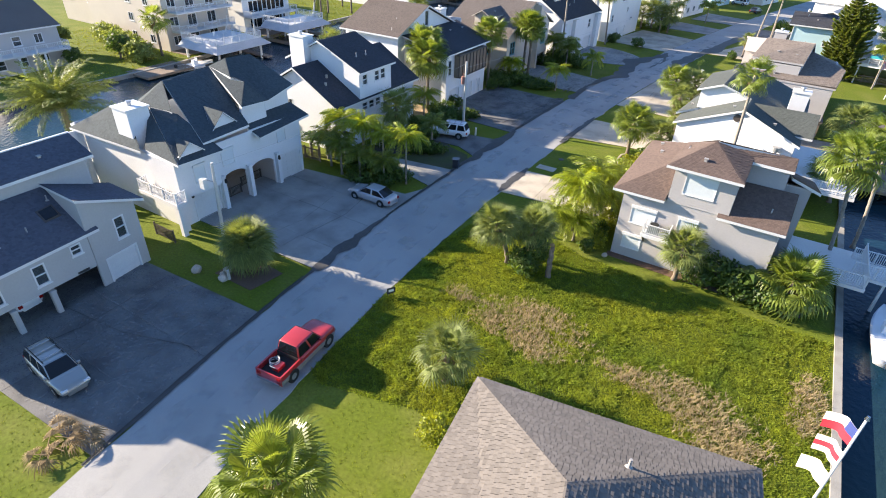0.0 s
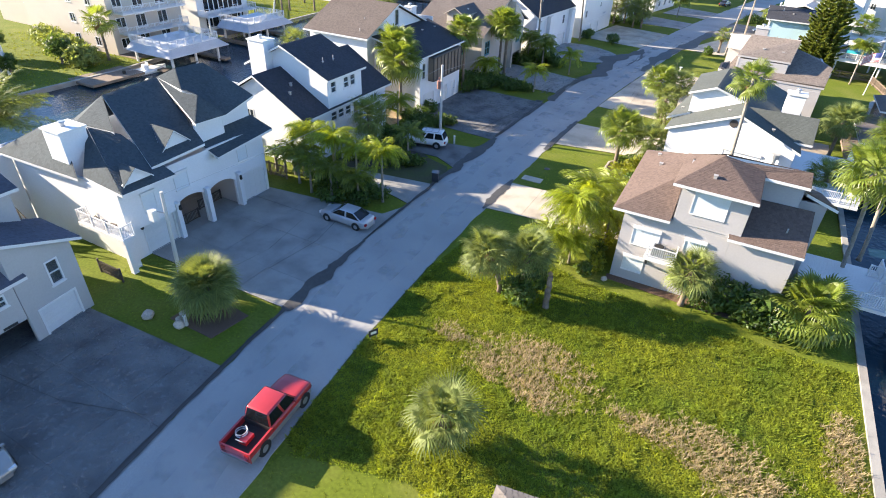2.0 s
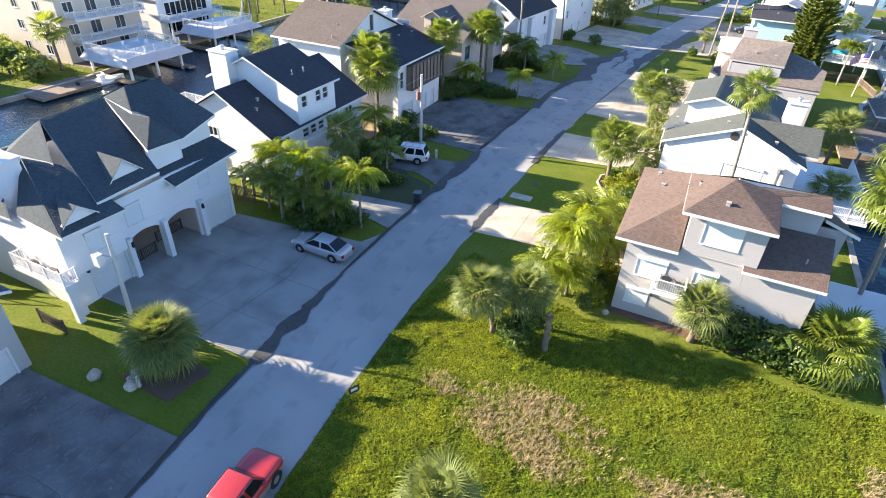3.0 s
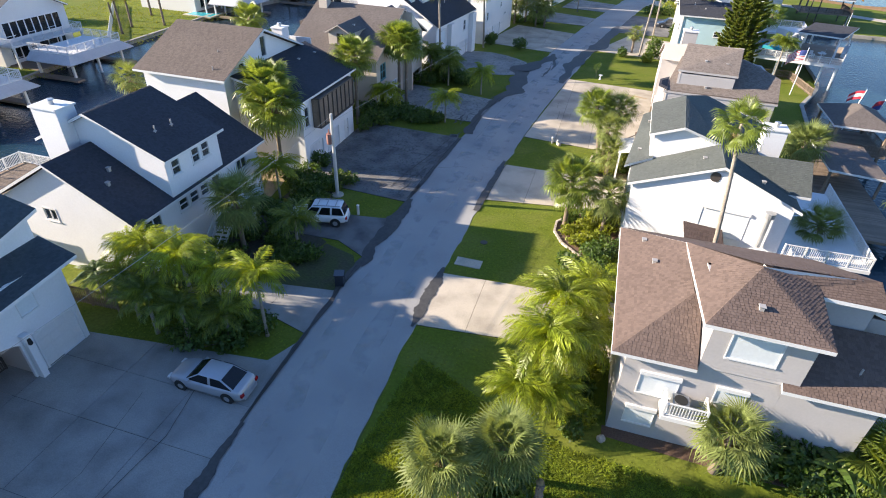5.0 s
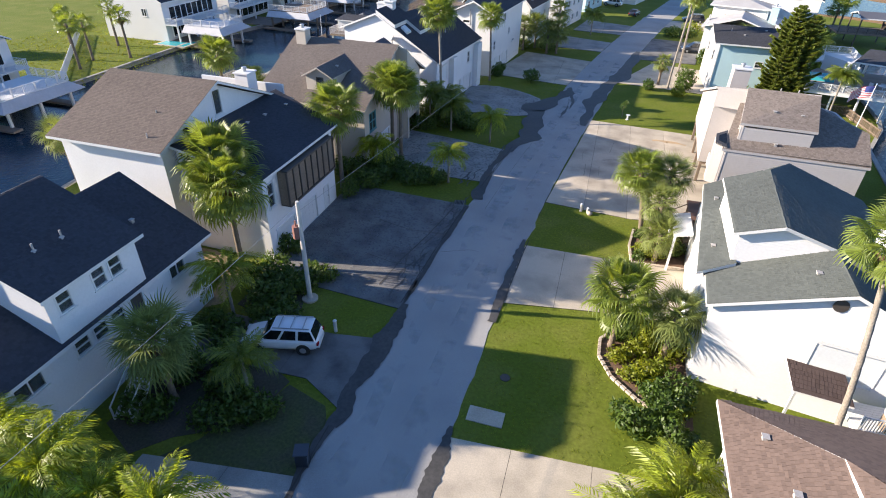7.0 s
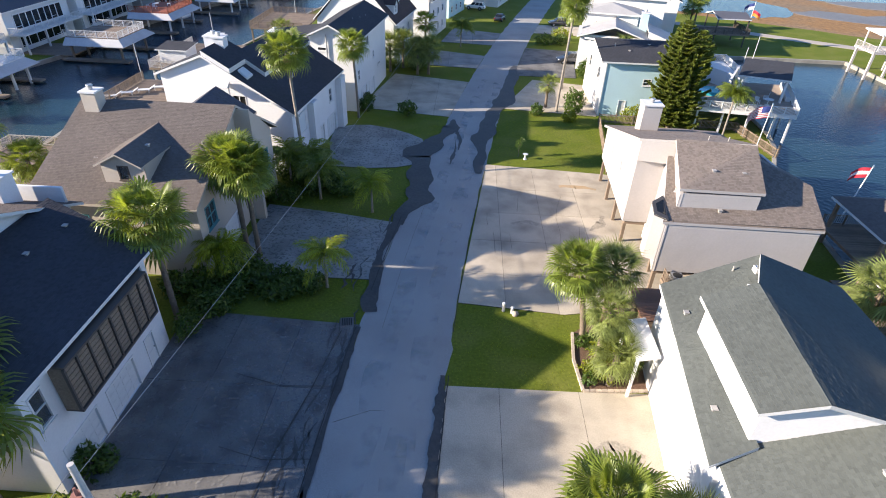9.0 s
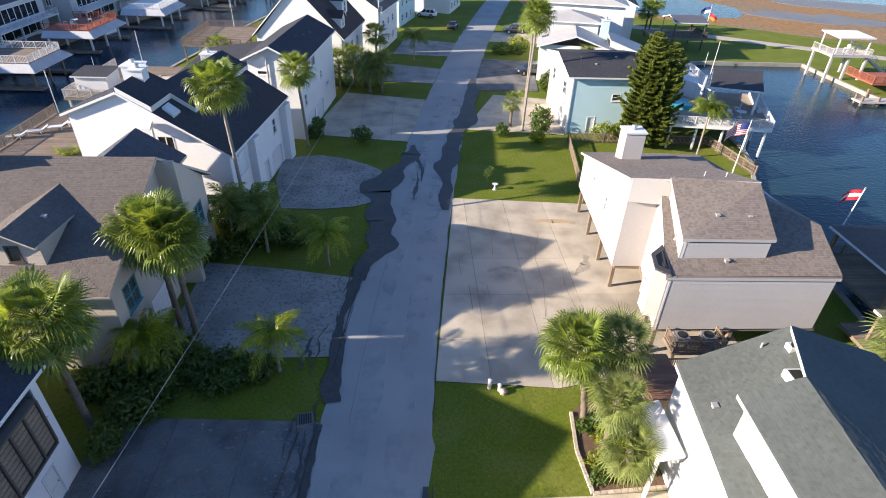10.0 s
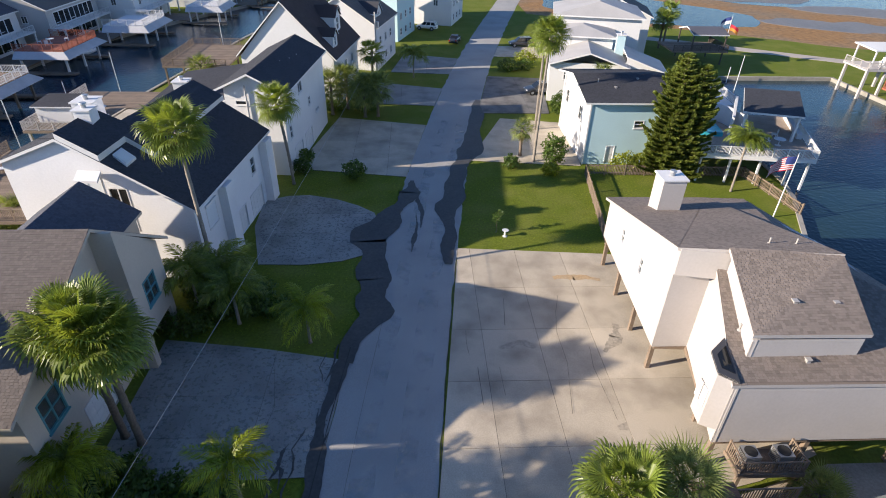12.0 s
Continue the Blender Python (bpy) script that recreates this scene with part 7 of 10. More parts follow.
GREEN_BUSH, GOLD_BUSH = "dense dark green leafy shrub", "yellow-green leafy shrub in a planting bed"
BUSHES = [
    (13.2, 45.2, [(0, 0, 0.8, 0.9, 1.3, 0.9), (-0.5, -1.4, 0.7, 0.9, 1.0, 0.8)], 1200, 0.14, LEAF_GOLD, GOLD_BUSH),
    (12.9, 41.0, [(0, 0, 0.8, 0.9, 1.4, 0.9), (-0.6, -1.3, 0.6, 0.9, 1.0, 0.7)], 1200, 0.14, LEAF_GOLD, GOLD_BUSH),
    (12.8, 38.6, [(0, 0, 0.7, 0.8, 1.2, 0.8)], 800, 0.14, LEAF, GREEN_BUSH),
    (13.4, 57.6, [(0, 0, 0.9, 0.9, 1.5, 1.0), (-1.2, 0.6, 0.7, 0.9, 1.0, 0.8)], 1300, 0.14, LEAF_GOLD, GOLD_BUSH),
    (13.6, 59.4, [(0, 0, 0.8, 0.8, 1.0, 0.9)], 800, 0.14, LEAF, GREEN_BUSH),
    (22.4, 36.6, [(0, 0, 1.5, 1.4, 1.1, 1.5), (1.5, -0.3, 1.3, 1.2, 1.1, 1.3)], 2400, 0.17, LEAF, "broad dark green shrub against the house"),
    (9.9, 29.8, [(0, 0, 1.0, 1.1, 1.0, 1.1), (-0.9, 0.7, 0.9, 1.0, 0.9, 1.0), (0.4, 1.0, 1.9, 1.0, 1.0, 1.3)], 2600, 0.15, LEAF, GREEN_BUSH),
    (12.6, 35.8, [(0, 0, 0.6, 0.7, 0.7, 0.7)], 450, 0.14, LEAF, GREEN_BUSH),
    (13.3, 37.0, [(0, 0, 0.7, 0.6, 0.8, 0.8)], 450, 0.14, LEAF_GOLD, "yellow-green shrub by the house corner"),
    (12.4, 13.0, [(0, 0, 0.9, 0.95, 0.95, 0.95)], 1500, 0.11, LEAF_GOLD, "round clipped green shrub at the house corner"),
    (11.8, 55.0, [(0, 0, 0.6, 0.9, 0.9, 0.7), (0.8, 0.6, 0.6, 0.7, 0.7, 0.6)], 900, 0.13, LEAF_GOLD, GOLD_BUSH),
    (13.6, 54.0, [(0, 0, 0.8, 1.2, 0.9, 0.9), (-0.8, -1.4, 0.7, 1.0, 1.0, 0.8)], 1100, 0.14, LEAF, GREEN_BUSH),
    (13.0, 50.6, [(0, 0, 0.8, 0.9, 1.6, 0.9), (-0.3, 1.6, 0.7, 0.8, 0.9, 0.8)], 1300, 0.13, LEAF, GREEN_BUSH),
    (13.4, 47.6, [(0, 0, 0.7, 0.7, 1.2, 0.8)], 700, 0.13, LEAF_GOLD, GOLD_BUSH),
    (12.4, 68.6, [(0, 0, 0.7, 0.9, 0.8, 0.8), (0.9, 0.8, 0.9, 0.8, 0.9, 0.9)], 1200, 0.13, LEAF_GOLD, GOLD_BUSH),
    (13.4, 71.8, [(0, 0, 0.9, 0.9, 0.9, 1.0)], 700, 0.13, LEAF_GOLD, GOLD_BUSH),
    (11.4, 68.2, [(0, 0, 0.35, 0.5, 0.5, 0.4)], 300, 0.11, LEAF, GREEN_BUSH),
    (-14.4, 70.4, [(0, 0, 0.9, 0.8, 1.2, 1.0)], 900, 0.13, LEAF, "dark conical shrub by the garage wall"),
    (-14.2, 57.4, [(0, 0, 0.9, 1.3, 1.0, 1.0), (1.4, -1.2, 0.7, 1.2, 1.0, 0.8)], 1300, 0.15, LEAF, GREEN_BUSH),
    (-12.6, 54.6, [(0, 0, 0.7, 1.4, 1.2, 0.8)], 1000, 0.15, LEAF, GREEN_BUSH),
    (-10.4, 44.4, [(0, 0, 0.6, 1.6, 1.2, 0.7), (1.5, 0.8, 0.5, 1.0, 0.9, 0.6)], 1000, 0.15, LEAF, GREEN_BUSH),
    (-13.8, 46.8, [(0, 0, 0.7, 1.0, 1.4, 0.8)], 800, 0.15, LEAF, GREEN_BUSH),
    (-10.6, 34.9, [(0, 0, 0.8, 1.6, 0.9, 0.9), (2.4, 0.8, 0.6, 1.2, 0.9, 0.7)], 1300, 0.15, LEAF, GREEN_BUSH),
    (-15.4, 75.2, [(0, 0, 0.9, 1.4, 1.2, 1.0), (2.2, -0.4, 0.8, 1.2, 1.1, 0.9)], 1400, 0.15, LEAF, GREEN_BUSH),
    (-9.2, 75.2, [(0, 0, 0.7, 1.2, 0.9, 0.8), (1.6, 0.2, 0.6, 0.9, 0.8, 0.7)], 1000, 0.14, LEAF, GREEN_BUSH),
    (-11.8, 90.6, [(0, 0, 1.2, 1.8, 1.5, 1.3), (-1.6, 1.6, 1.0, 1.4, 1.2, 1.1), (1.4, 1.8, 0.9, 1.2, 1.2, 1.0)], 2200, 0.17, LEAF, GREEN_BUSH),
    (-12.4, 96.0, [(0, 0, 0.6, 0.6, 0.6, 0.7)], 400, 0.13, LEAF, GREEN_BUSH),
    (-9.9, 114.2, [(0, 0, 0.8, 1.1, 1.0, 0.9)], 800, 0.15, LEAF, GREEN_BUSH),
    (-4.3, 112.6, [(0, 0, 1.1, 1.3, 1.2, 0.9)], 1000, 0.15, LEAF, "round dark green shrub on a short trunk"),
    (12.6, 115.4, [(0, 0, 0.7, 0.9, 0.9, 0.8)], 700, 0.16, LEAF, GREEN_BUSH),
    (17.6, 116.6, [(0, 0, 1.6, 1.5, 1.3, 1.8)], 1800, 0.16, LEAF, "tall dense dark green hedge shrub"),
    (16.6, 113.6, [(0, 0, 0.7, 1.1, 0.9, 0.8)], 800, 0.14, LEAF_GOLD, "yellow-green rounded shrub at the lawn edge"),
    (25.0, 114.9, [(0, 0, 1.0, 1.6, 1.0, 1.1), (2, 0.3, 1.0, 1.2, 0.9, 1.0)], 1300, 0.16, LEAF_GOLD, "yellow-green shrub against the teal house"),
    (21.6, 133.2, [(0, 0, 1.4, 1.2, 1.2, 1.6)], 1000, 0.17, LEAF, "tall rounded green shrub"),
    (17.8, 154.6, [(0, 0, 0.9, 2.0, 1.5, 1.1), (3.0, 0.5, 0.9, 1.8, 1.4, 1.0)], 1300, 0.2, LEAF, GREEN_BUSH),
    (21.5, 158.6, [(0, 0, 1.2, 2.2, 1.5, 1.2)], 900, 0.2, LEAF_GOLD, "yellow-green rounded shrub at the lawn edge"),
]
for x, y, r, hgt, m in ((10.2, 56.0, 0.7, 0.9, 1), (10.0, 58.0, 0.7, 0.8, 0), (11.0, 54.6, 0.8, 0.9, 1), (11.4, 57.0, 0.9, 1.2, 1), (11.2, 59.0, 0.9, 1.0, 0), (12.2, 53.6, 0.9, 0.9, 0), (13.2, 52.4, 1.0, 1.2, 1), (13.6, 50.2, 0.9, 1.1, 0), (12.6, 58.8, 1.0, 1.3, 1), (11.6, 69.0, 0.8, 1.0, 1), (12.6, 70.4, 1.0, 1.3, 1), (11.7, 71.4, 0.8, 1.0, 0), (13.8, 69.4, 1.0, 1.3, 0), (14.0, 73.0, 0.9, 1.2, 1)):
    BUSHES.append((x, y, [(0, 0, hgt * 0.5, r, r * 0.85, hgt * 0.55), (r * 0.6, r * 0.4, hgt * 0.45, r * 0.7, r * 0.7, hgt * 0.5)], int(800 * r), 0.13, LEAF_GOLD if m else LEAF, GOLD_BUSH if m else GREEN_BUSH))
for x, y, r, hgt in ((-16.6, 74.2, 1.5, 1.7), (-13.2, 75.4, 1.6, 1.6), (-11.0, 76.3, 1.4, 1.3), (-8.2, 76.0, 1.2, 1.1), (-13.9, 72.2, 1.2, 1.6), (-13.7, 73.6, 1.3, 1.5), (-13.6, 88.6, 1.5, 1.7), (-10.4, 91.8, 1.7, 1.8), (-8.4, 90.6, 1.3, 1.2), (-14.0, 93.2, 1.4, 1.6), (-12.2, 48.6, 1.4, 1.2), (-9.2, 45.4, 1.5, 1.1), (-14.4, 50.4, 1.3, 1.4), (-12.0, 52.6, 1.6, 1.3), (-14.6, 55.6, 1.5, 1.6), (-12.2, 56.0, 1.3, 1.2), (-8.4, 37.2, 1.6, 1.4), (-13.0, 37.4, 1.7, 1.6), (-10.6, 38.4, 1.4, 1.2), (-15.6, 38.2, 1.4, 1.8), (12.9, 52.6, 1.2, 1.5), (11.2, 50.8, 1.2, 1.4), (24.0, 35.8, 1.3, 2.2), (26.0, 35.6, 1.4, 2.0), (21.2, 36.0, 1.1, 1.8), (-10.6, 117.0, 1.1, 1.3), (-9.6, 133.6, 1.6, 1.6), (-5.0, 133.8, 1.5, 1.5), (-14.2, 43.6, 1.2, 1.3), (-11.2, 46.4, 1.2, 0.9), (-13.0, 54.0, 1.4, 1.6), (-11.2, 57.6, 1.2, 1.2), (-15.0, 60.2, 1.0, 1.5), (-13.4, 77.4, 1.3, 1.4), (-10.2, 74.6, 1.2, 1.0)):
    BUSHES.append((x, y, [(0, 0, hgt * 0.55, r, r * 0.85, hgt * 0.6), (r * 0.7, r * 0.3, hgt * 0.45, r * 0.7, r * 0.7, hgt * 0.5), (-r * 0.6, r * 0.4, hgt * 0.5, r * 0.6, r * 0.7, hgt * 0.55)], int(900 * r), 0.15, LEAF, GREEN_BUSH))
for n, (x, y, blobs, count, size, m, label) in enumerate(BUSHES):
    shrub(x, y, blobs, count, size, m, label, 200 + n)
# the hedge and trees on the far bank
shrub(-74, 50, [(-8, 2.5, 1.6, 3, 2.2, 1.8), (-4, 1, 1.8, 3, 2.2, 2.0), (0, 0, 1.9, 3, 2.2, 2.0), (4, -1, 1.9, 2.8, 2.2, 2.0), (7.5, -1.6, 1.7, 2.4, 2.2, 1.8)], 5200, 0.34, FROND_SILVER, "long gray-green hedge of large shrubs on a lawn", 300, "hedge", "hedge")
tree(-70.5, 47.5, 1.6, 0, [(0, 0, 2.6, 1.8, 1.7, 1.6), (1.6, 0.9, 2.2, 1.4, 1.4, 1.3), (-1.4, 0.8, 2.3, 1.5, 1.3, 1.3)], 2200, 0.24, LEAF, "bushy dark green tree on the far bank", 305)
tree(-76.5, 36.5, 2.2, 0, [(0, 0, 3.4, 2.2, 2.0, 1.9), (1.8, 0.7, 2.9, 1.6, 1.5, 1.4), (-1.7, -0.6, 2.8, 1.6, 1.5, 1.4)], 2600, 0.26, FROND_SILVER, "round gray-green tree on the far lawn", 306)
tree(-82, 43.5, 2.4, 0, [(0, 0, 3.4, 2.0, 2.0, 1.6), (1.4, 0.8, 2.9, 1.4, 1.4, 1.2), (-1.5, -0.6, 3.0, 1.5, 1.4, 1.2)], 2200, 0.26, FROND_SILVER, "round gray-green tree on the far lawn", 301)
tree(-71, 40.5, 1.2, 0, [(0, 0, 1.8, 1.3, 1.3, 1.2)], 700, 0.24, LEAF, "small dark round tree on the far lawn", 302)
tree(-95, 95, 2.4, 0, [(0, 0, 4.2, 3.0, 3.0, 2.2), (2.4, 1.0, 3.6, 2.2, 2.0, 1.6)], 2000, 0.35, LEAF, "broad green tree behind the far lawn", 303)
tree(9.2, 101.6, 0.9, 0, [(0, 0, 1.5, 0.45, 0.45, 0.5), (0.3, 0.2, 1.9, 0.3, 0.3, 0.35)], 160, 0.1, LEAF, "thin sapling with sparse leaves on the lawn", 304, 0.03)

# ---- vehicles ----
def vehicle(kind, x, y, yaw, body_mat, label, length=4.8, width=1.82, lower=None):
    c = thing({"pickup": "pickup_truck", "suv": "suv", "wagon": "station_wagon"}.get(kind, "car"), label, "car" if kind != "pickup" else "truck", (x, y, 0.05), yaw)
    L, W = length / 2, width / 2
    lift = {"pickup": 0.2, "suv": 0.14}.get(kind, 0.0)
    tall = {"pickup": 1.86, "suv": 1.74, "wagon": 1.55}.get(kind, 1.43)
    belt = {"pickup": 1.12, "suv": 1.08, "wagon": 0.98}.get(kind, 0.95)
    # lower body: sections from tail to nose (x, half width, top)
    if kind == "pickup":
        sec = [(-0.9, 0.98, belt), (-0.35, 0.98, belt), (0.9, 0.98, belt - 0.02), (1.35, 0.98, belt + 0.02), (L - 0.7, 0.96, belt - 0.02), (L - 0.2, 0.92, belt - 0.1), (L, 0.8, belt - 0.26)]
    else:
        back = belt + (0.04 if kind == "sedan" else 0.0)
        sec = [(-L, 0.66, belt - 0.34), (-L + 0.06, 0.8, belt - 0.14), (-L + 0.2, 0.89, back - 0.04), (-L + 0.5, 0.95, back), (-0.6, 1.0, belt), (0.9, 1.0, belt - 0.02), (1.3, 0.99, belt + 0.02), (L - 0.6, 0.94, belt - 0.1), (L - 0.25, 0.85, belt - 0.2), (L - 0.06, 0.72, belt - 0.32), (L, 0.58, belt - 0.42)]

    def shell(secs, z0):
        """A smooth skin through sections from tail to nose, with rounded shoulders and tucked-in sills."""
        g = Geo()
        g.soft = True
        xs = [q[0] for q in secs]
        where = np.unique(np.concatenate([np.linspace(xs[0], xs[-1], 26), xs]))
        rings = []
        for sx in where:
            w, zt = float(np.interp(sx, xs, [q[1] for q in secs])) * W, float(np.interp(sx, xs, [q[2] for q in secs]))
            end = min(sx - xs[0], xs[-1] - sx)
            low = z0 + 0.16 * max(0.0, 1 - end / 0.25)
            side = [(0.86, 0.0), (0.95, 0.06), (1.0, 0.3), (1.0, 0.55), (0.985, 0.78), (0.94, 0.92), (0.84, 0.985), (0.6, 1.0)]
            rings.append([(sx, -w * a, low + (zt - low) * q) for a, q in side] + [(sx, w * a, low + (zt - low) * q) for a, q in side[::-1]])
        n = len(rings[0])
        faces = [(i * n + k, i * n + (k + 1) % n, (i + 1) * n + (k + 1) % n, (i + 1) * n + k) for i in range(len(rings) - 1) for k in range(n)]
        faces += [tuple(range(n - 1, -1, -1)), tuple((len(rings) - 1) * n + k for k in range(n))]
        return g.add([p for r in rings for p in r], faces)

    z0 = 0.24 + lift
    if kind == "pickup":
        part_here("body", shell(sec, z0), body_mat, c)
        bed = Geo()
        bx0, bx1 = -L + 0.02, -0.9
        bed.box(bx0, -W * 0.97, z0, bx1, -W * 0.86, belt)
        bed.box(bx0, W * 0.86, z0, bx1, W * 0.97, belt)
        bed.box(bx0, -W * 0.86, z0, bx0 + 0.07, W * 0.86, belt - 0.04)
        bed.box(bx0, -W * 0.86, z0, bx1, W * 0.86, z0 + 0.3)
        b = part_here("cargo_bed", bed, body_mat, c)
        part_here("bed_liner", Geo().box(bx0 + 0.08, -W * 0.85, z0 + 0.3, bx1 - 0.01, W * 0.85, z0 + 0.34).box(bx1 - 0.05, -W * 0.85, z0 + 0.34, bx1 - 0.01, W * 0.85, belt - 0.05), BLACK, b)
        if lower:
            for s in (-1, 1):
                part_here("lower_trim", Geo().box(-L + 0.05, s * W * 0.99 - 0.012, z0 + 0.02, L - 0.35, s * W * 0.99 + 0.012, z0 + 0.34), lower, c)
    else:
        part_here("body", shell(sec, z0), body_mat, c)
    # cabin
    if kind == "pickup":
        base, top = (-0.94, 1.3), (-0.8, 0.72)
    elif kind == "sedan":
        base, top = (-L + 0.45, 1.15), (-L + 1.35, 0.3)
    else:
        base, top = (-L + 0.12, 1.2), (-L + 0.42, 0.45)
    wb, wt = W * 0.88, W * 0.72
    zb = belt - 0.04
    corner = {k: Vector(v) for k, v in {"bl0": (base[0], wb, zb), "br0": (base[0], -wb, zb), "fl0": (base[1], wb, zb), "fr0": (base[1], -wb, zb), "bl1": (top[0], wt, tall), "br1": (top[0], -wt, tall), "fl1": (top[1], wt, tall), "fr1": (top[1], -wt, tall)}.items()}
    v = [corner[k] for k in ("br0", "fr0", "fl0", "bl0", "br1", "fr1", "fl1", "bl1")]
    bm = bmesh.new()
    vs = [bm.verts.new(p) for p in v]
    for f in ((3, 2, 1, 0), (4, 5, 6, 7), (0, 1, 5, 4), (1, 2, 6, 5), (2, 3, 7, 6), (3, 0, 4, 7)):
        bm.faces.new([vs[i] for i in f])
    bmesh.ops.bevel(bm, geom=[e for e in bm.edges], offset=0.13, segments=4, profile=0.5, affect="EDGES")
    me = bpy.data.meshes.new("cabin")
    bm.to_mesh(me)
    bm.free()
    me.polygons.foreach_set("use_smooth", [True] * len(me.polygons))
    me.materials.append(body_mat)
    cab = part_here("cabin", me, None, c)

    def glass(name, quad, inset=0.1, out=0.012, splits=1):
        a, b, d, e = quad
        n = (b - a).cross(e - a).normalized()
        for k in range(splits):
            s0, s1 = k / splits, (k + 1) / splits
            lo0, lo1, hi0, hi1 = a.lerp(b, s0), a.lerp(b, s1), e.lerp(d, s0), e.lerp(d, s1)
            m = (lo0 + lo1 + hi0 + hi1) / 4
            pts = [p.lerp(m, inset) for p in (lo0, lo1, hi1, hi0)]
            g = Geo().add([p + n * out for p in pts] + [p - n * 0.02 for p in pts], [(0, 1, 2, 3), (1, 0, 4, 5), (2, 1, 5, 6), (3, 2, 6, 7), (0, 3, 7, 4)])
            part_here(name, g, DARK_GLASS, cab)

    k = corner
    glass("windshield", (k["fr0"], k["fl0"], k["fl1"], k["fr1"]), 0.1)
    glass("rear_window", (k["bl0"], k["br0"], k["br1"], k["bl1"]), 0.13)
    glass("side_window", (k["br0"], k["fr0"], k["fr1"], k["br1"]), 0.16, splits=2 if kind in ("sedan", "pickup") else 3)
    glass("side_window", (k["fl0"], k["bl0"], k["bl1"], k["fl1"]), 0.16, splits=2 if kind in ("sedan", "pickup") else 3)
    # wheels
    r = 0.33 + lift * 0.35
    for sx in (-L + (1.05 if kind == "pickup" else 0.95), L - 0.92):
        for s in (-1, 1):
            yy = s * (W - 0.12)
            w = part_here("wheel", Geo().tube([(sx, yy - 0.11, r), (sx, yy + 0.11, r)], r, 18), BLACK, c)
            part_here("rim", Geo().tube([(sx, yy + s * 0.1, r), (sx, yy + s * 0.125, r)], [r * 0.64, r * 0.55], 14), METAL, w)
            part_here("wheel_arch", Geo().tube([(sx, s * W * 0.9, r + 0.02), (sx, s * (W + 0.004), r + 0.02)], r + 0.06, 18), BLACK, c)
    for s in (-1, 1):
        part_here("headlight", Geo().box(L - 0.18, s * W * 0.66 - 0.17, belt - 0.42, L - 0.02, s * W * 0.66 + 0.17, belt - 0.28), CLEAR_LAMP, c)
        part_here("tail_light", Geo().box(-L - 0.012, s * W * 0.74 - 0.12, belt - 0.36, -L + 0.1, s * W * 0.74 + 0.12, belt - 0.16), RED_LAMP, c)
        part_here("side_mirror", Geo().box(base[1] - 0.32, s * (W - 0.02) - 0.08, belt - 0.02, base[1] - 0.2, s * (W - 0.02) + 0.08, belt + 0.1), body_mat, c)
    part_here("rear_bumper", Geo().box(-L - (0.1 if kind == "pickup" else 0.02), -W * (0.85 if kind == "pickup" else 0.66), z0 + 0.04, -L + 0.1, W * (0.85 if kind == "pickup" else 0.66), z0 + 0.24), CHROME if kind == "pickup" else body_mat, c)
    part_here("front_bumper", Geo().box(L - 0.14, -W * (0.78 if kind == "pickup" else 0.56), z0 + 0.02, L + (0.06 if kind == "pickup" else 0.015), W * (0.78 if kind == "pickup" else 0.56), z0 + 0.24), CHROME if kind == "pickup" else body_mat, c)
    if kind in ("wagon", "suv"):
        for s in (-1, 1):
            part_here("roof_rail", Geo().bar((top[0] + 0.1, s * wt * 0.85, tall + 0.07), (top[1] - 0.1, s * wt * 0.85, tall + 0.07), 0.05), BLACK if kind == "wagon" else METAL, c)
        for q in (0.2, 0.5, 0.8):
            xx = top[0] + (top[1] - top[0]) * q
            part_here("roof_bar", Geo().bar((xx, -wt * 0.85, tall + 0.09), (xx, wt * 0.85, tall + 0.09), 0.07, 0.03), METAL, c)
    return c


vehicle("pickup", 2.05, 13.55, 95.5, RED_CAR, "red pickup truck with silver lower trim parked at the verge", 5.4, 1.94, METAL)
compressor = thing("air_compressor", "red compressor with a coiled hose in the truck bed", "compressor", (2.2, 11.75, 0.78), 95.5)
part_here("tank", Geo().box(-0.35, -0.28, 0, 0.3, 0.18, 0.3), RED_CAR, compressor)
part_here("hose", Geo().tube([(0.1 + 0.3 * math.cos(a * 0.5), 0.32 + 0.3 * math.sin(a * 0.5), 0.2 + 0.012 * a) for a in range(26)], 0.03, 6), METAL, compressor)
part_here("handle", Geo().tube([(-0.35, -0.25, 0.3), (-0.5, -0.25, 0.55), (-0.5, 0.15, 0.55), (-0.35, 0.15, 0.3)], 0.025, 6), METAL, compressor)
vehicle("sedan", -7.2, 32.75, 180, SILVER_CAR, "silver sedan parked on a dark concrete driveway", 4.85, 1.8)
vehicle("wagon", -8.5, 4.7, -4, GOLD_CAR, "silver wagon with roof rack parked on a shaded driveway", 4.7, 1.84)
vehicle("suv", -18.0, 6.6, 188, WHITE_CAR, "white suv parked under a raised house", 4.7, 1.86)
vehicle("suv", -9.9, 50.9, 194, WHITE_CAR, "white suv parked on a shaded driveway by shrubs", 4.8, 1.9)
vehicle("suv", 20.9, 142.0, 188, DARK_CAR, "dark suv parked on a driveway down the street", 4.8, 1.9)
vehicle("suv", 22.8, 172.0, 185, DARK_CAR, "dark blue car parked on a far driveway", 4.7, 1.9)
vehicle("sedan", 10.0, 175.2, 75, DARK_CAR, "dark car parked at the far roadside", 4.6, 1.8)
vehicle("suv", 4.6, 186.5, 160, WHITE_CAR, "white suv parked on a far driveway", 4.7, 1.9)
vehicle("suv", 14.6, 4.2, 100, WHITE_CAR, "white suv parked beside a house", 4.7, 1.9)

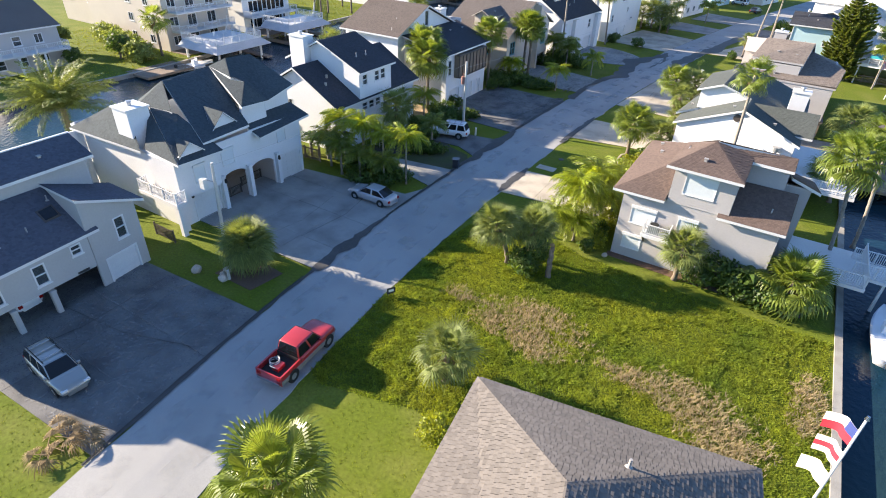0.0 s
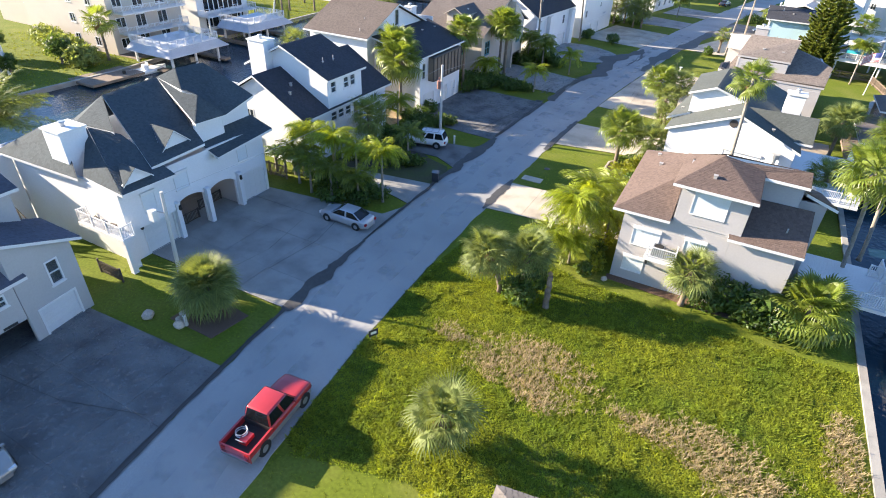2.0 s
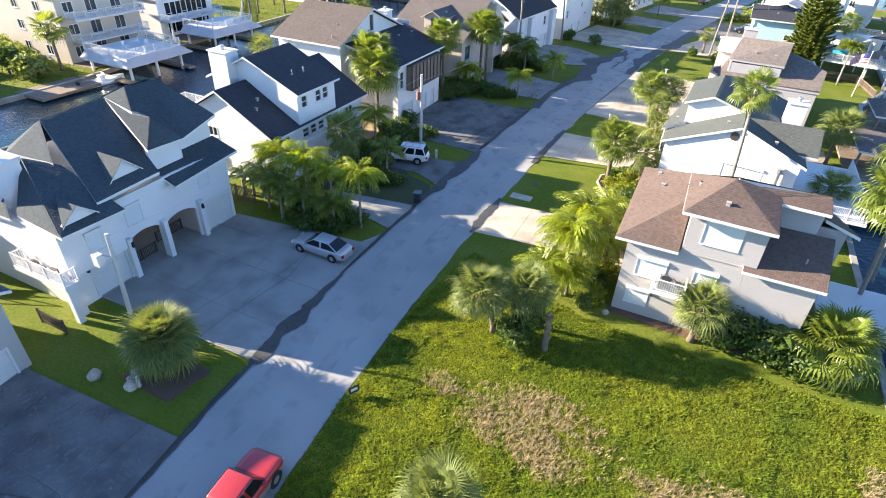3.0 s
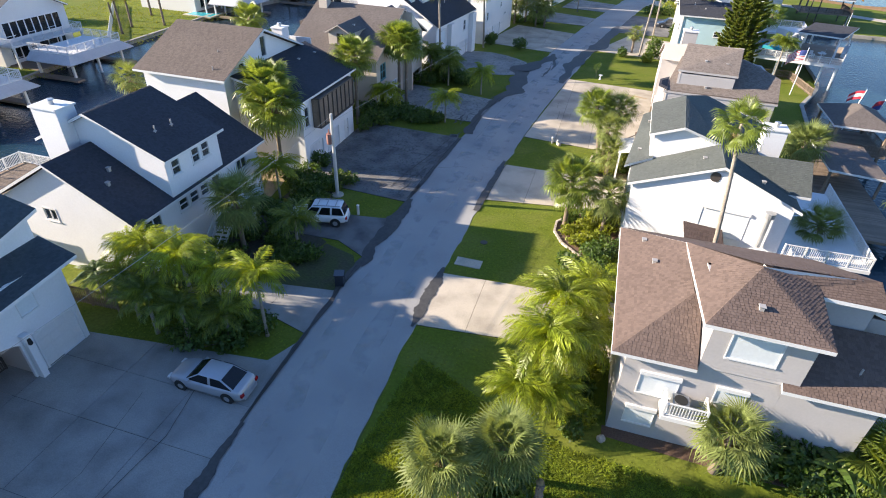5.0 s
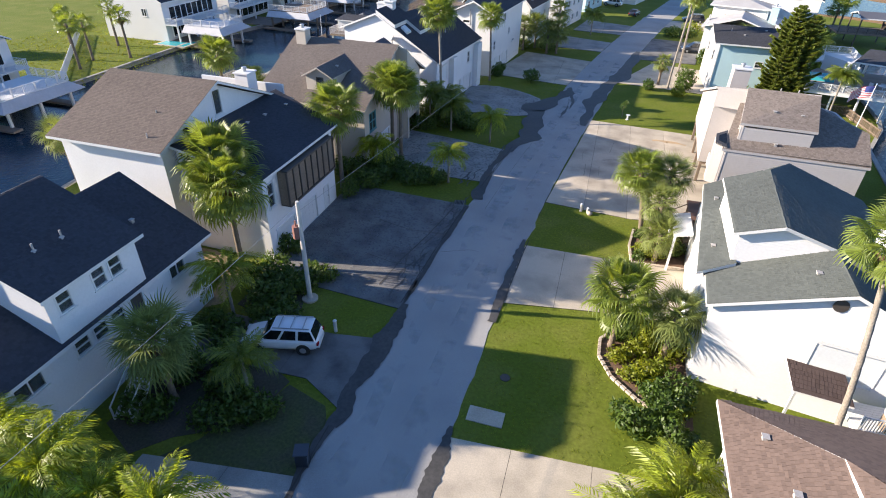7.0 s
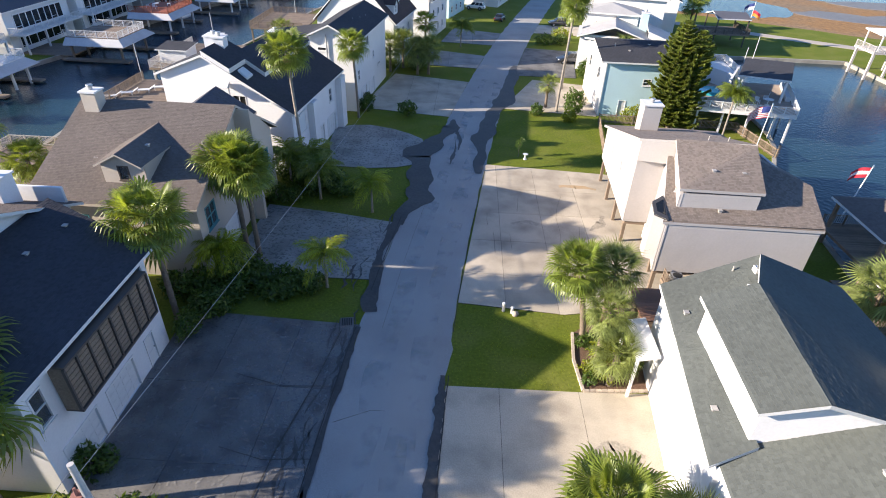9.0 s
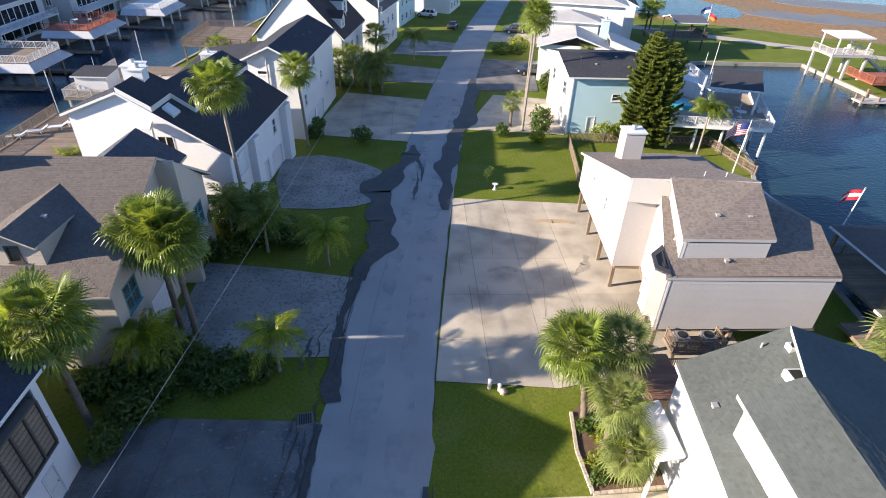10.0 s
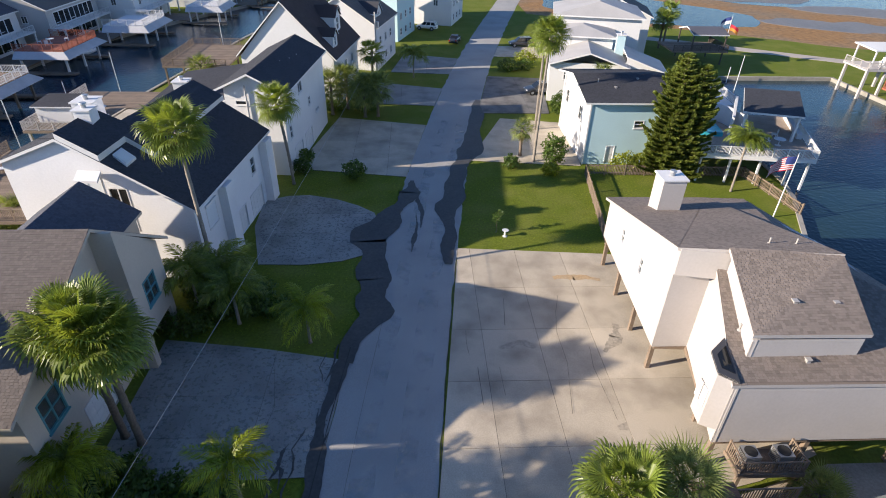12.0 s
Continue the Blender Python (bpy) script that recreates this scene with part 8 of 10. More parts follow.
# ---- poles, wires, signs and small things ----
pole = thing("utility_pole", "pale leaning utility pole with a white electrical box beside a house", "pole", (-12.9, 20.2, 0))
part_here("shaft", Geo().tube([(0, 0, -0.2), (0.1, 0.1, 3.4), (0.15, 0.2, 6.8)], [0.16, 0.14, 0.11], 10), POLE, pole)
# transformer arm that carries a white electrical box, no lamp
part_here("lamp_arm", Geo().tube([(0.12, 0.12, 5.2), (-0.5, -0.4, 5.5)], 0.04, 6), METAL, pole)
part_here("lamp_head", Geo().box(-0.75, -0.6, 4.7, -0.25, -0.2, 5.5), CLEAR_LAMP, pole)
pole = thing("utility_pole", "pale utility pole with rusty transformer can and concrete collar", "pole", (-10.57, 55.5, 0))
part_here("shaft", Geo().tube([(0, 0, -0.2), (0, 0, 4), (0, 0, 7.7)], [0.17, 0.15, 0.12], 10), POLE, pole)
part_here("transformer", Geo().tube([(-0.32, -0.05, 5.0), (-0.32, -0.05, 5.9)], 0.24, 12).tube([(-0.32, -0.05, 5.9), (-0.32, -0.05, 6.3)], [0.08, 0.05], 8), surface("rusty_can", (0.30, 0.14, 0.11), 0.7), pole)
part_here("collar", Geo().tube([(0, 0, 0.0), (0, 0, 0.12)], 0.55, 18), CONCRETE, pole)
pole = thing("utility_pole", "gray utility pole with transformer down the street", "pole", (-4.2, 152, 0))
part_here("shaft", Geo().tube([(0, 0, -0.2), (0, 0, 9.5)], [0.17, 0.12], 10), POLE, pole)
part_here("transformer", Geo().tube([(0.35, -0.05, 7.2), (0.35, -0.05, 8.1)], 0.26, 12), METAL, pole)


def cable(a, b, sag, label):
    a, b = Vector(a), Vector(b)
    pts = [a.lerp(b, k / 14) + Vector((0, 0, -sag * 4 * (k / 14) * (1 - k / 14))) for k in range(15)]
    w = thing("cable", label, "cable", tuple(a))
    ob = part_here("wire", Geo().tube(pts, 0.012, 5), METAL, w)
    ob.matrix_parent_inverse = w.matrix_basis.inverted()


cable((-10.57, 55.5, 7.0), (-3.2, 152, 5.2), 0.7, "thin overhead wire between two poles")
cable((-12.75, 20.4, 6.6), (-10.57, 55.5, 7.5), 0.5, "thin overhead wire between two poles")


def cloth(parent, name, at, d, w, h, stripes, canton=None):
    """A waving flag: stripes of cloth along a fly direction."""
    at, d = Vector(at), Vector((*d, 0)).normalized()
    side = Vector((-d.y, d.x, 0))
    n = 10
    flag = None
    for k, m in enumerate(stripes):
        g = Geo()
        g.soft = True
        z0, z1 = h * (1 - k / len(stripes)), h * (1 - (k + 1) / len(stripes))

        def p(i, z):
            s = i / n
            return at + d * w * s * 0.93 + side * 0.12 * w * math.sin(s * 7 + z) * s + Vector((0, 0, z - 0.42 * w * s * s))
        g.add([p(i, z) for i in range(n + 1) for z in (z0, z1)], [(2 * i, 2 * i + 1, 2 * i + 3, 2 * i + 2) for i in range(n)])
        ob = part_here(name if flag is None else "stripe", g, m, parent if flag is None else flag)
        flag = flag or ob
    if canton:
        g = Geo()

        def q(i, z):
            s = 0.4 * i / 4
            return at + d * w * s * 0.93 + side * (0.12 * w * math.sin(s * 7 + z) * s + 0.012) + Vector((0, 0, z - 0.42 * w * s * s))
        g.add([q(i, z) for i in range(5) for z in (h, h * 0.46)], [(2 * i, 2 * i + 1, 2 * i + 3, 2 * i + 2) for i in range(4)])
        g.add([q(i, z) - side * 0.024 for i in range(5) for z in (h, h * 0.46)], [(2 * i, 2 * i + 2, 2 * i + 3, 2 * i + 1) for i in range(4)])
        part_here("canton", g, canton, flag)


STRIPED = [FLAG_RED, FLAG_WHITE] * 6 + [FLAG_RED]


def flagpole(x, y, height, flags, label, lean=(0, 0), base=0.0):
    f = thing("flagpole", label, "flagpole", (x, y, base))
    part_here("staff", Geo().tube([(0, 0, -0.2), (lean[0], lean[1], height)], [0.07, 0.045], 10), TRIM, f)
    part_here("finial", Geo().tube([(lean[0], lean[1], height), (lean[0], lean[1], height + 0.16)], [0.09, 0.05], 10), CHROME, f)
    for z, d, w, h, stripes, canton in flags:
        s = z / height
        cloth(f, "flag", (lean[0] * s, lean[1] * s, z - h), d, w, h, stripes, canton)


flagpole(28.2, 15.0, 10.0, [(9.4, (-0.4, 0.92), 1.6, 0.85, [FLAG_WHITE, FLAG_RED], FLAG_BLUE), (8.2, (-0.35, 0.94), 1.5, 0.85, [FLAG_WHITE, FLAG_RED, FLAG_WHITE], None), (7.0, (-0.45, 0.9), 1.5, 0.8, [FLAG_WHITE], None)], "white flagpole flying three red, white and blue flags", (0.1, 0.3))
flagpole(36.2, 104.2, 6.4, [(6.2, (-0.95, 0.15), 2.3, 1.3, STRIPED, FLAG_BLUE)], "white flagpole with a striped flag on the canal bank", (0.2, 0.1))
flagpole(39.6, 91.6, 5.0, [(4.9, (-0.9, 0.3), 1.6, 1.0, [FLAG_RED, FLAG_WHITE, FLAG_RED], None)], "white dock staff with a red flag", (0.9, 0.4), 0)
flagpole(40.6, 88.2, 5.0, [(4.9, (-0.8, -0.3), 1.5, 1.0, [FLAG_RED, FLAG_BLUE], None)], "white dock staff with a red and blue flag", (0.9, 0.6), 0)

sign = thing("yard_sign", "small dark yard sign on wire legs in the grass", "sign", (3.05, 21.75, 0), 60)
part_here("board", Geo().box(-0.32, -0.015, 0.35, 0.32, 0.015, 0.85), DARK_CAR, sign)
for s in (-0.2, 0.2):
    part_here("leg", Geo().tube([(s, 0, -0.1), (s, 0, 0.4)], 0.012, 6), METAL, sign)
part_here("panel", Geo().box(-0.2, -0.02, 0.5, 0.2, -0.016, 0.7), WHITE, sign)
tagged(part("utility_cover", Geo().box(2.45, 48.7, -0.05, 4.45, 49.75, 0.05), CONCRETE), "flat concrete utility cover set in a lawn", "cover")
tagged(part("manhole_cover", Geo().tube([(3.9, 52.4, -0.02), (3.9, 52.4, 0.03)], 0.3, 18), DARK_TRIM), "round dark iron cover in the grass", "cover")
for x, y, h in ((6.4, 74.6, 0.7), (7.0, 74.4, 0.5), (-8.1, 16.7, 0.8), (-7.4, 53.0, 0.9)):
    b = thing("marker_post", "short pale utility marker post in the grass", "post", (x, y, 0), group="utility markers")
    part_here("shaft", Geo().tube([(0, 0, -0.1), (0, 0, h)], [0.12, 0.11], 10), POLE, b)
    part_here("cap", Geo().tube([(0, 0, h), (0, 0, h + 0.08)], [0.14, 0.05], 10), TRIM, b)
g = Geo()
bm = bmesh.new()
bmesh.ops.create_icosphere(bm, subdivisions=2, radius=0.4)
for v in bm.verts:
    v.co *= 1 + 0.25 * noise.noise(v.co * 3)
    v.co.z *= 0.8
me = bpy.data.meshes.new("rock")
bm.to_mesh(me)
bm.free()
me.materials.append(STONE)
for x, y, s in ((-10.9, 16.0, 1.0), (-8.4, 16.4, 0.9), (-9.0, 17.3, 0.8), (-9.6, 19.0, 0.7), (-8.9, 16.8, 0.6), (14.2, 36.0, 0.6), (7.2, 74.2, 0.6)):
    r = tagged(new("rock", me), "rough pale landscaping rock on the grass", "rock", "rocks")
    r.matrix_world = pose(x, y, 0.2 * s, 0, 0, x * 40) @ Matrix.Scale(s, 4)
pile = thing("palm_debris", "heap of dry brown palm fronds on the lawn corner", "debris", (-3.0, 2.0, 0))
rr = random.Random(8)
for k in range(16):
    f = part_here("dry_frond", rr.choice(FANS["dry"]), None, pile)
    f.matrix_basis = pose(rr.uniform(-0.9, 0.5), rr.uniform(-0.7, 0.7), 0.25 + 0.03 * k, rr.uniform(-20, 20), rr.uniform(-15, 15), rr.uniform(0, 360))
bin_ = thing("trash_bin", "dark wheeled trash bin at the roadside", "trash bin", (-4.6, 43.6, 0), 20)
part_here("body", Geo().prism([(-0.3, -0.3), (0.3, -0.3), (0.33, 0.33), (-0.33, 0.33)], 0.02, 0.95), DARK_CAR, bin_)
part_here("lid", Geo().box(-0.36, -0.36, 0.95, 0.36, 0.38, 1.02), DARK_CAR, bin_)
drain = thing("storm_drain", "dark storm drain inlet with metal grate in silt", "drain", (-4.4, 72.4, 0), 10)
part_here("frame", Geo().box(-0.45, -0.45, -0.1, 0.45, 0.45, 0.09), CONCRETE_DK, drain)
for k in range(6):
    part_here("bar", Geo().box(-0.35 + 0.125 * k, -0.36, 0.095, -0.28 + 0.125 * k, 0.36, 0.115), BLACK, drain)
bath = thing("bird_bath", "small white stone bird bath on the lawn", "garden ornament", (9.95, 101.0, 0))
part_here("pedestal", Geo().tube([(0, 0, 0), (0, 0, 0.12), (0, 0, 0.5)], [0.22, 0.1, 0.09], 10), WHITE, bath)
part_here("bowl", Geo().tube([(0, 0, 0.5), (0, 0, 0.62)], [0.12, 0.3], 14), WHITE, bath)


def mooring_pole(x, y, top):
    p = thing("mooring_pole", "slender pale pole standing at a dock", "pole", (x, y, 0), group="mooring poles along the canals")
    _part("shaft", Geo().tube([(0, 0, -2.2), (0.05, 0, top)], [0.07, 0.045], 8), TRIM, p)
    _part("cap", Geo().tube([(0.05, 0, top), (0.05, 0, top + 0.1)], [0.07, 0.03], 8), DARK_TRIM, p)


for x, y, top in ((-39.8, 139.5, 6.1), (-35.2, 172.9, 5.7), (-45.6, 136.5, 2.9), (-43.1, 121.0, 5.4), (53.3, 146.0, 5.0), (54.0, 150.2, 2.1)):
    mooring_pole(x, y, top)


def air_conditioner(x, y, z):
    a = thing("air_conditioner", "gray metal air conditioner unit on a raised platform", "air conditioner", (x, y, z), group="air conditioners")
    part_here("case", Geo().box(-0.38, -0.38, 0.0, 0.38, 0.38, 0.75), METAL, a)
    part_here("fan_grille", Geo().tube([(0, 0, 0.75), (0, 0, 0.78)], 0.32, 16), BLACK, a)
    g = Geo()
    for k in range(7):
        g.box(-0.385, -0.3, 0.1 + k * 0.09, 0.385, 0.3, 0.13 + k * 0.09)
    part_here("louvre", g, BLACK, a)


for p in ((17.3, 36.4, 3.1), (18.6, 76.4, 1.9), (20.3, 76.4, 1.9)):
    air_conditioner(*p)


def edging(name, pts, label):
    """A row of edging blocks along a bed."""
    e = thing(name, label, "edging", (*pts[0], 0))
    me = Geo().box(-0.17, -0.09, 0.0, 0.17, 0.09, 0.16).mesh("edging_block", [STONE])
    for a, b in zip(pts, pts[1:]):
        a, b = Vector((*a, 0)), Vector((*b, 0))
        n = max(1, int((b - a).length / 0.36))
        for k in range(n):
            p = a.lerp(b, (k + 0.5) / n)
            ob = part_here("edging_block", me, None, e)
            ob.matrix_parent_inverse = e.matrix_basis.inverted()
            ob.matrix_basis = pose(p.x, p.y, 0, 0, 0, math.degrees(math.atan2(b.y - a.y, b.x - a.x)))


def bed(name, poly, material, label, top=0.03):
    if area(poly) < 0:
        poly = poly[::-1]
    return tagged(part(name, Geo().prism(poly, -0.1, top), material), label, "planting bed", kind="structure")


B1 = [(10.0, 58.8), (9.1, 57.6), (9.1, 56.0), (9.9, 54.4), (11.4, 53.0), (12.4, 52.5)]
bed("planting_bed_1", B1 + [(14.4, 48), (14.4, 60), (11.0, 60)], MULCH, "brown mulch planting bed")
edging("bed_edging", B1, "curved edging of pale stone blocks")
B2 = [(11.0, 72.6), (10.7, 70.0), (10.9, 67.4), (15.0, 67.7)]
bed("planting_bed_2", B2 + [(15.2, 73.4), (12.2, 73.6)], MULCH, "brown mulch planting bed")
edging("bed_edging", B2, "straight edging of pale stone blocks")
bed("planting_bed_3", [(-9.6, 16.6), (-5.8, 16.6), (-5.4, 19.4), (-9.4, 19.8)], MULCH, "mulch ring under a bushy palm")
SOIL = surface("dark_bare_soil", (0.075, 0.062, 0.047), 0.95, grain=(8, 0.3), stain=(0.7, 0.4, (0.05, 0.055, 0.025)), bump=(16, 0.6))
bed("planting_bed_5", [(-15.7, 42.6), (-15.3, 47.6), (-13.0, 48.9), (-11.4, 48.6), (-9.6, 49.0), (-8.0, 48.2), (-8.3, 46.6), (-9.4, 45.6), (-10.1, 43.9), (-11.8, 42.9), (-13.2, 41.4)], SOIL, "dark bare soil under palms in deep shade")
# thin grass whose colour is lowered to paint in the palms' shade
SHADE_GRASS = surface("thin_grass_shade_tone", (0.062, 0.075, 0.022), 0.95, grain=(6, 0.35), stain=(0.6, 0.45, (0.07, 0.06, 0.042)), bump=(20, 0.8))
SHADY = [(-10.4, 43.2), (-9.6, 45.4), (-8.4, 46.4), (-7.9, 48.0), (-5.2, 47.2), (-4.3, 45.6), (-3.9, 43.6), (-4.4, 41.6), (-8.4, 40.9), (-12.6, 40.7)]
bed("planting_bed_7", SHADY, SHADE_GRASS, "thin grass in a colour darkened for the shade under palms", 0.02)
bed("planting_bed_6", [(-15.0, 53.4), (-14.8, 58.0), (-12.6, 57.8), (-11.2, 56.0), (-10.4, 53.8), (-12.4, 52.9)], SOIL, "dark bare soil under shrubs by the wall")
bed("planting_bed_4", [(14.2, 36.3), (21, 36.0), (28.5, 36.2), (28.5, 37.0), (14.2, 37.0)], MULCH, "mulch strip along the house")


def board_fence(pts, height, material, label, gap=0.16):
    f = thing("fence", label, "fence", (*pts[0], 0))
    inv = f.matrix_basis.inverted()
    for a, b in zip(pts, pts[1:]):
        a, b = Vector((*a, 0)), Vector((*b, 0))
        n = max(1, int((b - a).length / 2.0))
        g = Geo()
        for z in (0.3, height - 0.1):
            g.bar(a + Vector((0, 0, z)), b + Vector((0, 0, z)), 0.05, 0.1)
        r = part_here("rail", g, material, f)
        r.matrix_parent_inverse = inv
        for k in range(n + 1):
            p = a.lerp(b, k / n)
            ob = part_here("post", Geo().bar(p + Vector((0, 0, -0.1)), p + Vector((0, 0, height + 0.1)), 0.11), material, f)
            ob.matrix_parent_inverse = inv
        m = int((b - a).length / gap)
        g = Geo()
        for k in range(m):
            p = a.lerp(b, (k + 0.5) / m)
            g.bar(p + Vector((0, 0, 0.08)), p + Vector((0, 0, height)), gap * 0.35)
        s = part_here("slats", g, material, f)
        s.matrix_parent_inverse = inv
        tagged(s, kind="stuff")


board_fence([(18.4, 98.4), (20.4, 113.6), (37.6, 113.0), (39.0, 104.5)], 1.2, DECKWOOD, "low weathered wooden fence round a yard")
board_fence([(-18.0, 17.6), (-15.6, 17.6)], 1.1, DARK_TRIM, "short dark wooden fence beside a house")
board_fence([(-31, 35.6), (-17, 36.2)], 1.4, DECKWOOD, "weathered wooden fence between two houses")

bed("patio_1", [(15.0, 70.4), (30.6, 70.4), (30.6, 77.4), (24.2, 77.4), (19.6, 76.0), (15.0, 74.9)], surface("sandy_patio", (0.36, 0.30, 0.235), 0.9, grain=(9, 0.2), stain=(0.6, 0.35, (0.2, 0.165, 0.13)), bump=(20, 0.2)), "sandy paved patio between two houses", 0.045)

bed("side_yard", [(-27, 51.4), (-18.2, 51.2), (-16.0, 53.2), (-16.6, 57.2), (-20.4, 58.6), (-27, 58.6)], surface("tan_bare_earth", (0.40, 0.285, 0.16), 0.95, grain=(7, 0.3), stain=(0.6, 0.45, (0.19, 0.14, 0.075)), bump=(14, 0.6)), "bare tan earth in the side yard", 0.035)

# ---- deck furniture ----
def lounger(x, y, z, yaw, material=None):
    """A sun lounger: a slatted bed with a raised back on four legs."""
    material = material or WHITE
    f = thing("sun_lounger", "white plastic sun lounger on a deck", "sun lounger", (x, y, z), yaw, "loungers on the decks")
    part_here("bed", Geo().box(-0.9, -0.32, 0.3, 0.35, 0.32, 0.36), material, f)
    g = Geo()
    g.slab([(0.35, -0.32, 0.36), (1.0, -0.32, 0.75), (1.0, 0.32, 0.75), (0.35, 0.32, 0.36)], 0.06)
    part_here("backrest", g, material, f)
    for a in (-0.8, 0.3):
        for b in (-0.28, 0.28):
            part_here("leg", Geo().box(a - 0.03, b - 0.03, 0, a + 0.03, b + 0.03, 0.3), material, f)
    return f


def deck_chair(x, y, z, yaw, material=None):
    """An upright armchair for a terrace."""
    material = material or WHITE
    f = thing("deck_chair", "plain armchair standing on a wooden deck", "chair", (x, y, z), yaw, "chairs on the decks")
    part_here("seat", Geo().box(-0.28, -0.28, 0.4, 0.28, 0.28, 0.46), material, f)
    part_here("backrest", Geo().slab([(-0.3, -0.28, 1.0), (-0.24, -0.28, 0.46), (-0.24, 0.28, 0.46), (-0.3, 0.28, 1.0)], 0.05), material, f)
    for a in (-0.25, 0.25):
        for b in (-0.25, 0.25):
            part_here("leg", Geo().box(a - 0.03, b - 0.03, 0, a + 0.03, b + 0.03, 0.4), material, f)
    return f


def deck_table(x, y, z):
    f = thing("deck_table", "round table standing on a wooden deck", "table", (x, y, z), 0, "tables on the decks")
    part_here("tabletop", Geo().tube([(0, 0, 0.7), (0, 0, 0.75)], 0.6, 16), WHITE, f)
    part_here("pedestal", Geo().tube([(0, 0, 0.0), (0, 0, 0.04), (0, 0, 0.06), (0, 0, 0.7)], [0.3, 0.3, 0.05, 0.05], 10), WHITE, f)


def umbrella(x, y, z, material, label):
    f = thing("patio_umbrella", label, "umbrella", (x, y, z), 0)
    part_here("pole", Geo().tube([(0, 0, 0), (0, 0, 2.4)], 0.03, 6), WHITE, f)
    ring8 = [(1.4 * math.cos(k * math.pi / 4), 1.4 * math.sin(k * math.pi / 4)) for k in range(8)]
    g = Geo()
    for p, q in zip(ring8, ring8[1:] + ring8[:1]):
        g.slab([(0, 0, 2.5), (*p, 2.0), (*q, 2.0)], 0.03)
    part_here("canopy", g, material, f)


for x, y, yaw in ((-33.5, 108.5, 20), (-34.8, 107.2, 20), (-36.2, 106.0, 20), (-37.4, 104.6, 20), (-31.6, 109.8, 200)):
    lounger(x, y, 3.4, yaw)
for x, yaw in ((-19.3, 80), (-17.4, 95)):
    deck_chair(x, 18.98, 3.0, yaw, DARK_TRIM)
for x, y, z, yaw in ((-59, 156, 3.2, 30), (-57, 154.5, 3.2, 120), (-56, 158.5, 3.2, 200), (40, 114.5, 3.2, 40), (42, 116.5, 3.2, 160), (-59.5, 58, 3.0, 20), (-58, 60.5, 3.0, 120), (-61, 61, 3.0, 220), (-60.5, 76, 3.0, 30), (74, 143.5, 4.0, 20), (75.5, 145.5, 4.0, 200), (-33, 122, 3.0, 10), (-36, 126, 3.0, 200)):
    deck_chair(x, y, z, yaw)
for x, y, z in ((-57.6, 156.6, 3.2), (41.2, 114.2, 3.2), (-59.6, 59.6, 3.0), (-34.4, 124, 3.0)):
    deck_table(x, y, z)
umbrella(-62.5, 158.5, 0.0, surface("green_cloth", (0.02, 0.16, 0.10), 0.8), "closed-in green patio umbrella on a far terrace")
tub = thing("hot_tub", "round hot tub with brown sides and white cover", "hot tub", (23.4, 52.7, 2.3))
part_here("side", Geo().tube([(0, 0, 0), (0, 0, 0.8)], 0.85, 18), DECKWOOD, tub)
part_here("cover", Geo().tube([(0, 0, 0.802), (0, 0, 0.87), (0, 0, 0.9)], [0.9, 0.9, 0.8], 18), WHITE, tub)

canal_deck = thing("canal_deck", "raised wooden canal deck with brown rails", "deck", (-30.5, 151, 0))
deck(canal_deck, -35.2, 144.2, -25.8, 158.0, 3.0, DECKWOOD)
railing(canal_deck, [(-25.9, 144.3, 3.0), (-35.1, 144.3, 3.0), (-35.1, 157.9, 3.0), (-25.9, 157.9, 3.0)], 1.0, DECKWOOD, 0.16)
posts(canal_deck, [(x, y) for x in (-34.9, -30.5, -26.1) for y in (144.5, 151, 157.6)], 0, 2.75, 0.25)
for x, y, yaw in ((-36.6, 133.4, 30), (-35.0, 135.2, 40), (-33.6, 137.4, 210)):
    deck_chair(x, y, 0.0, yaw)

# ---- the far banks ----
MUDFLAT = surface("gray_mudflat", (0.20, 0.18, 0.155), 0.5, grain=(0.8, 0.2), stain=(0.1, 0.3, (0.12, 0.12, 0.11)), bump=(3, 0.2))
CANVAS = surface("pale_skirt_boards", (0.46, 0.47, 0.49), 0.7, grain=(4, 0.06), stain=(0.4, 0.15, None), bump=(10, 0.1))
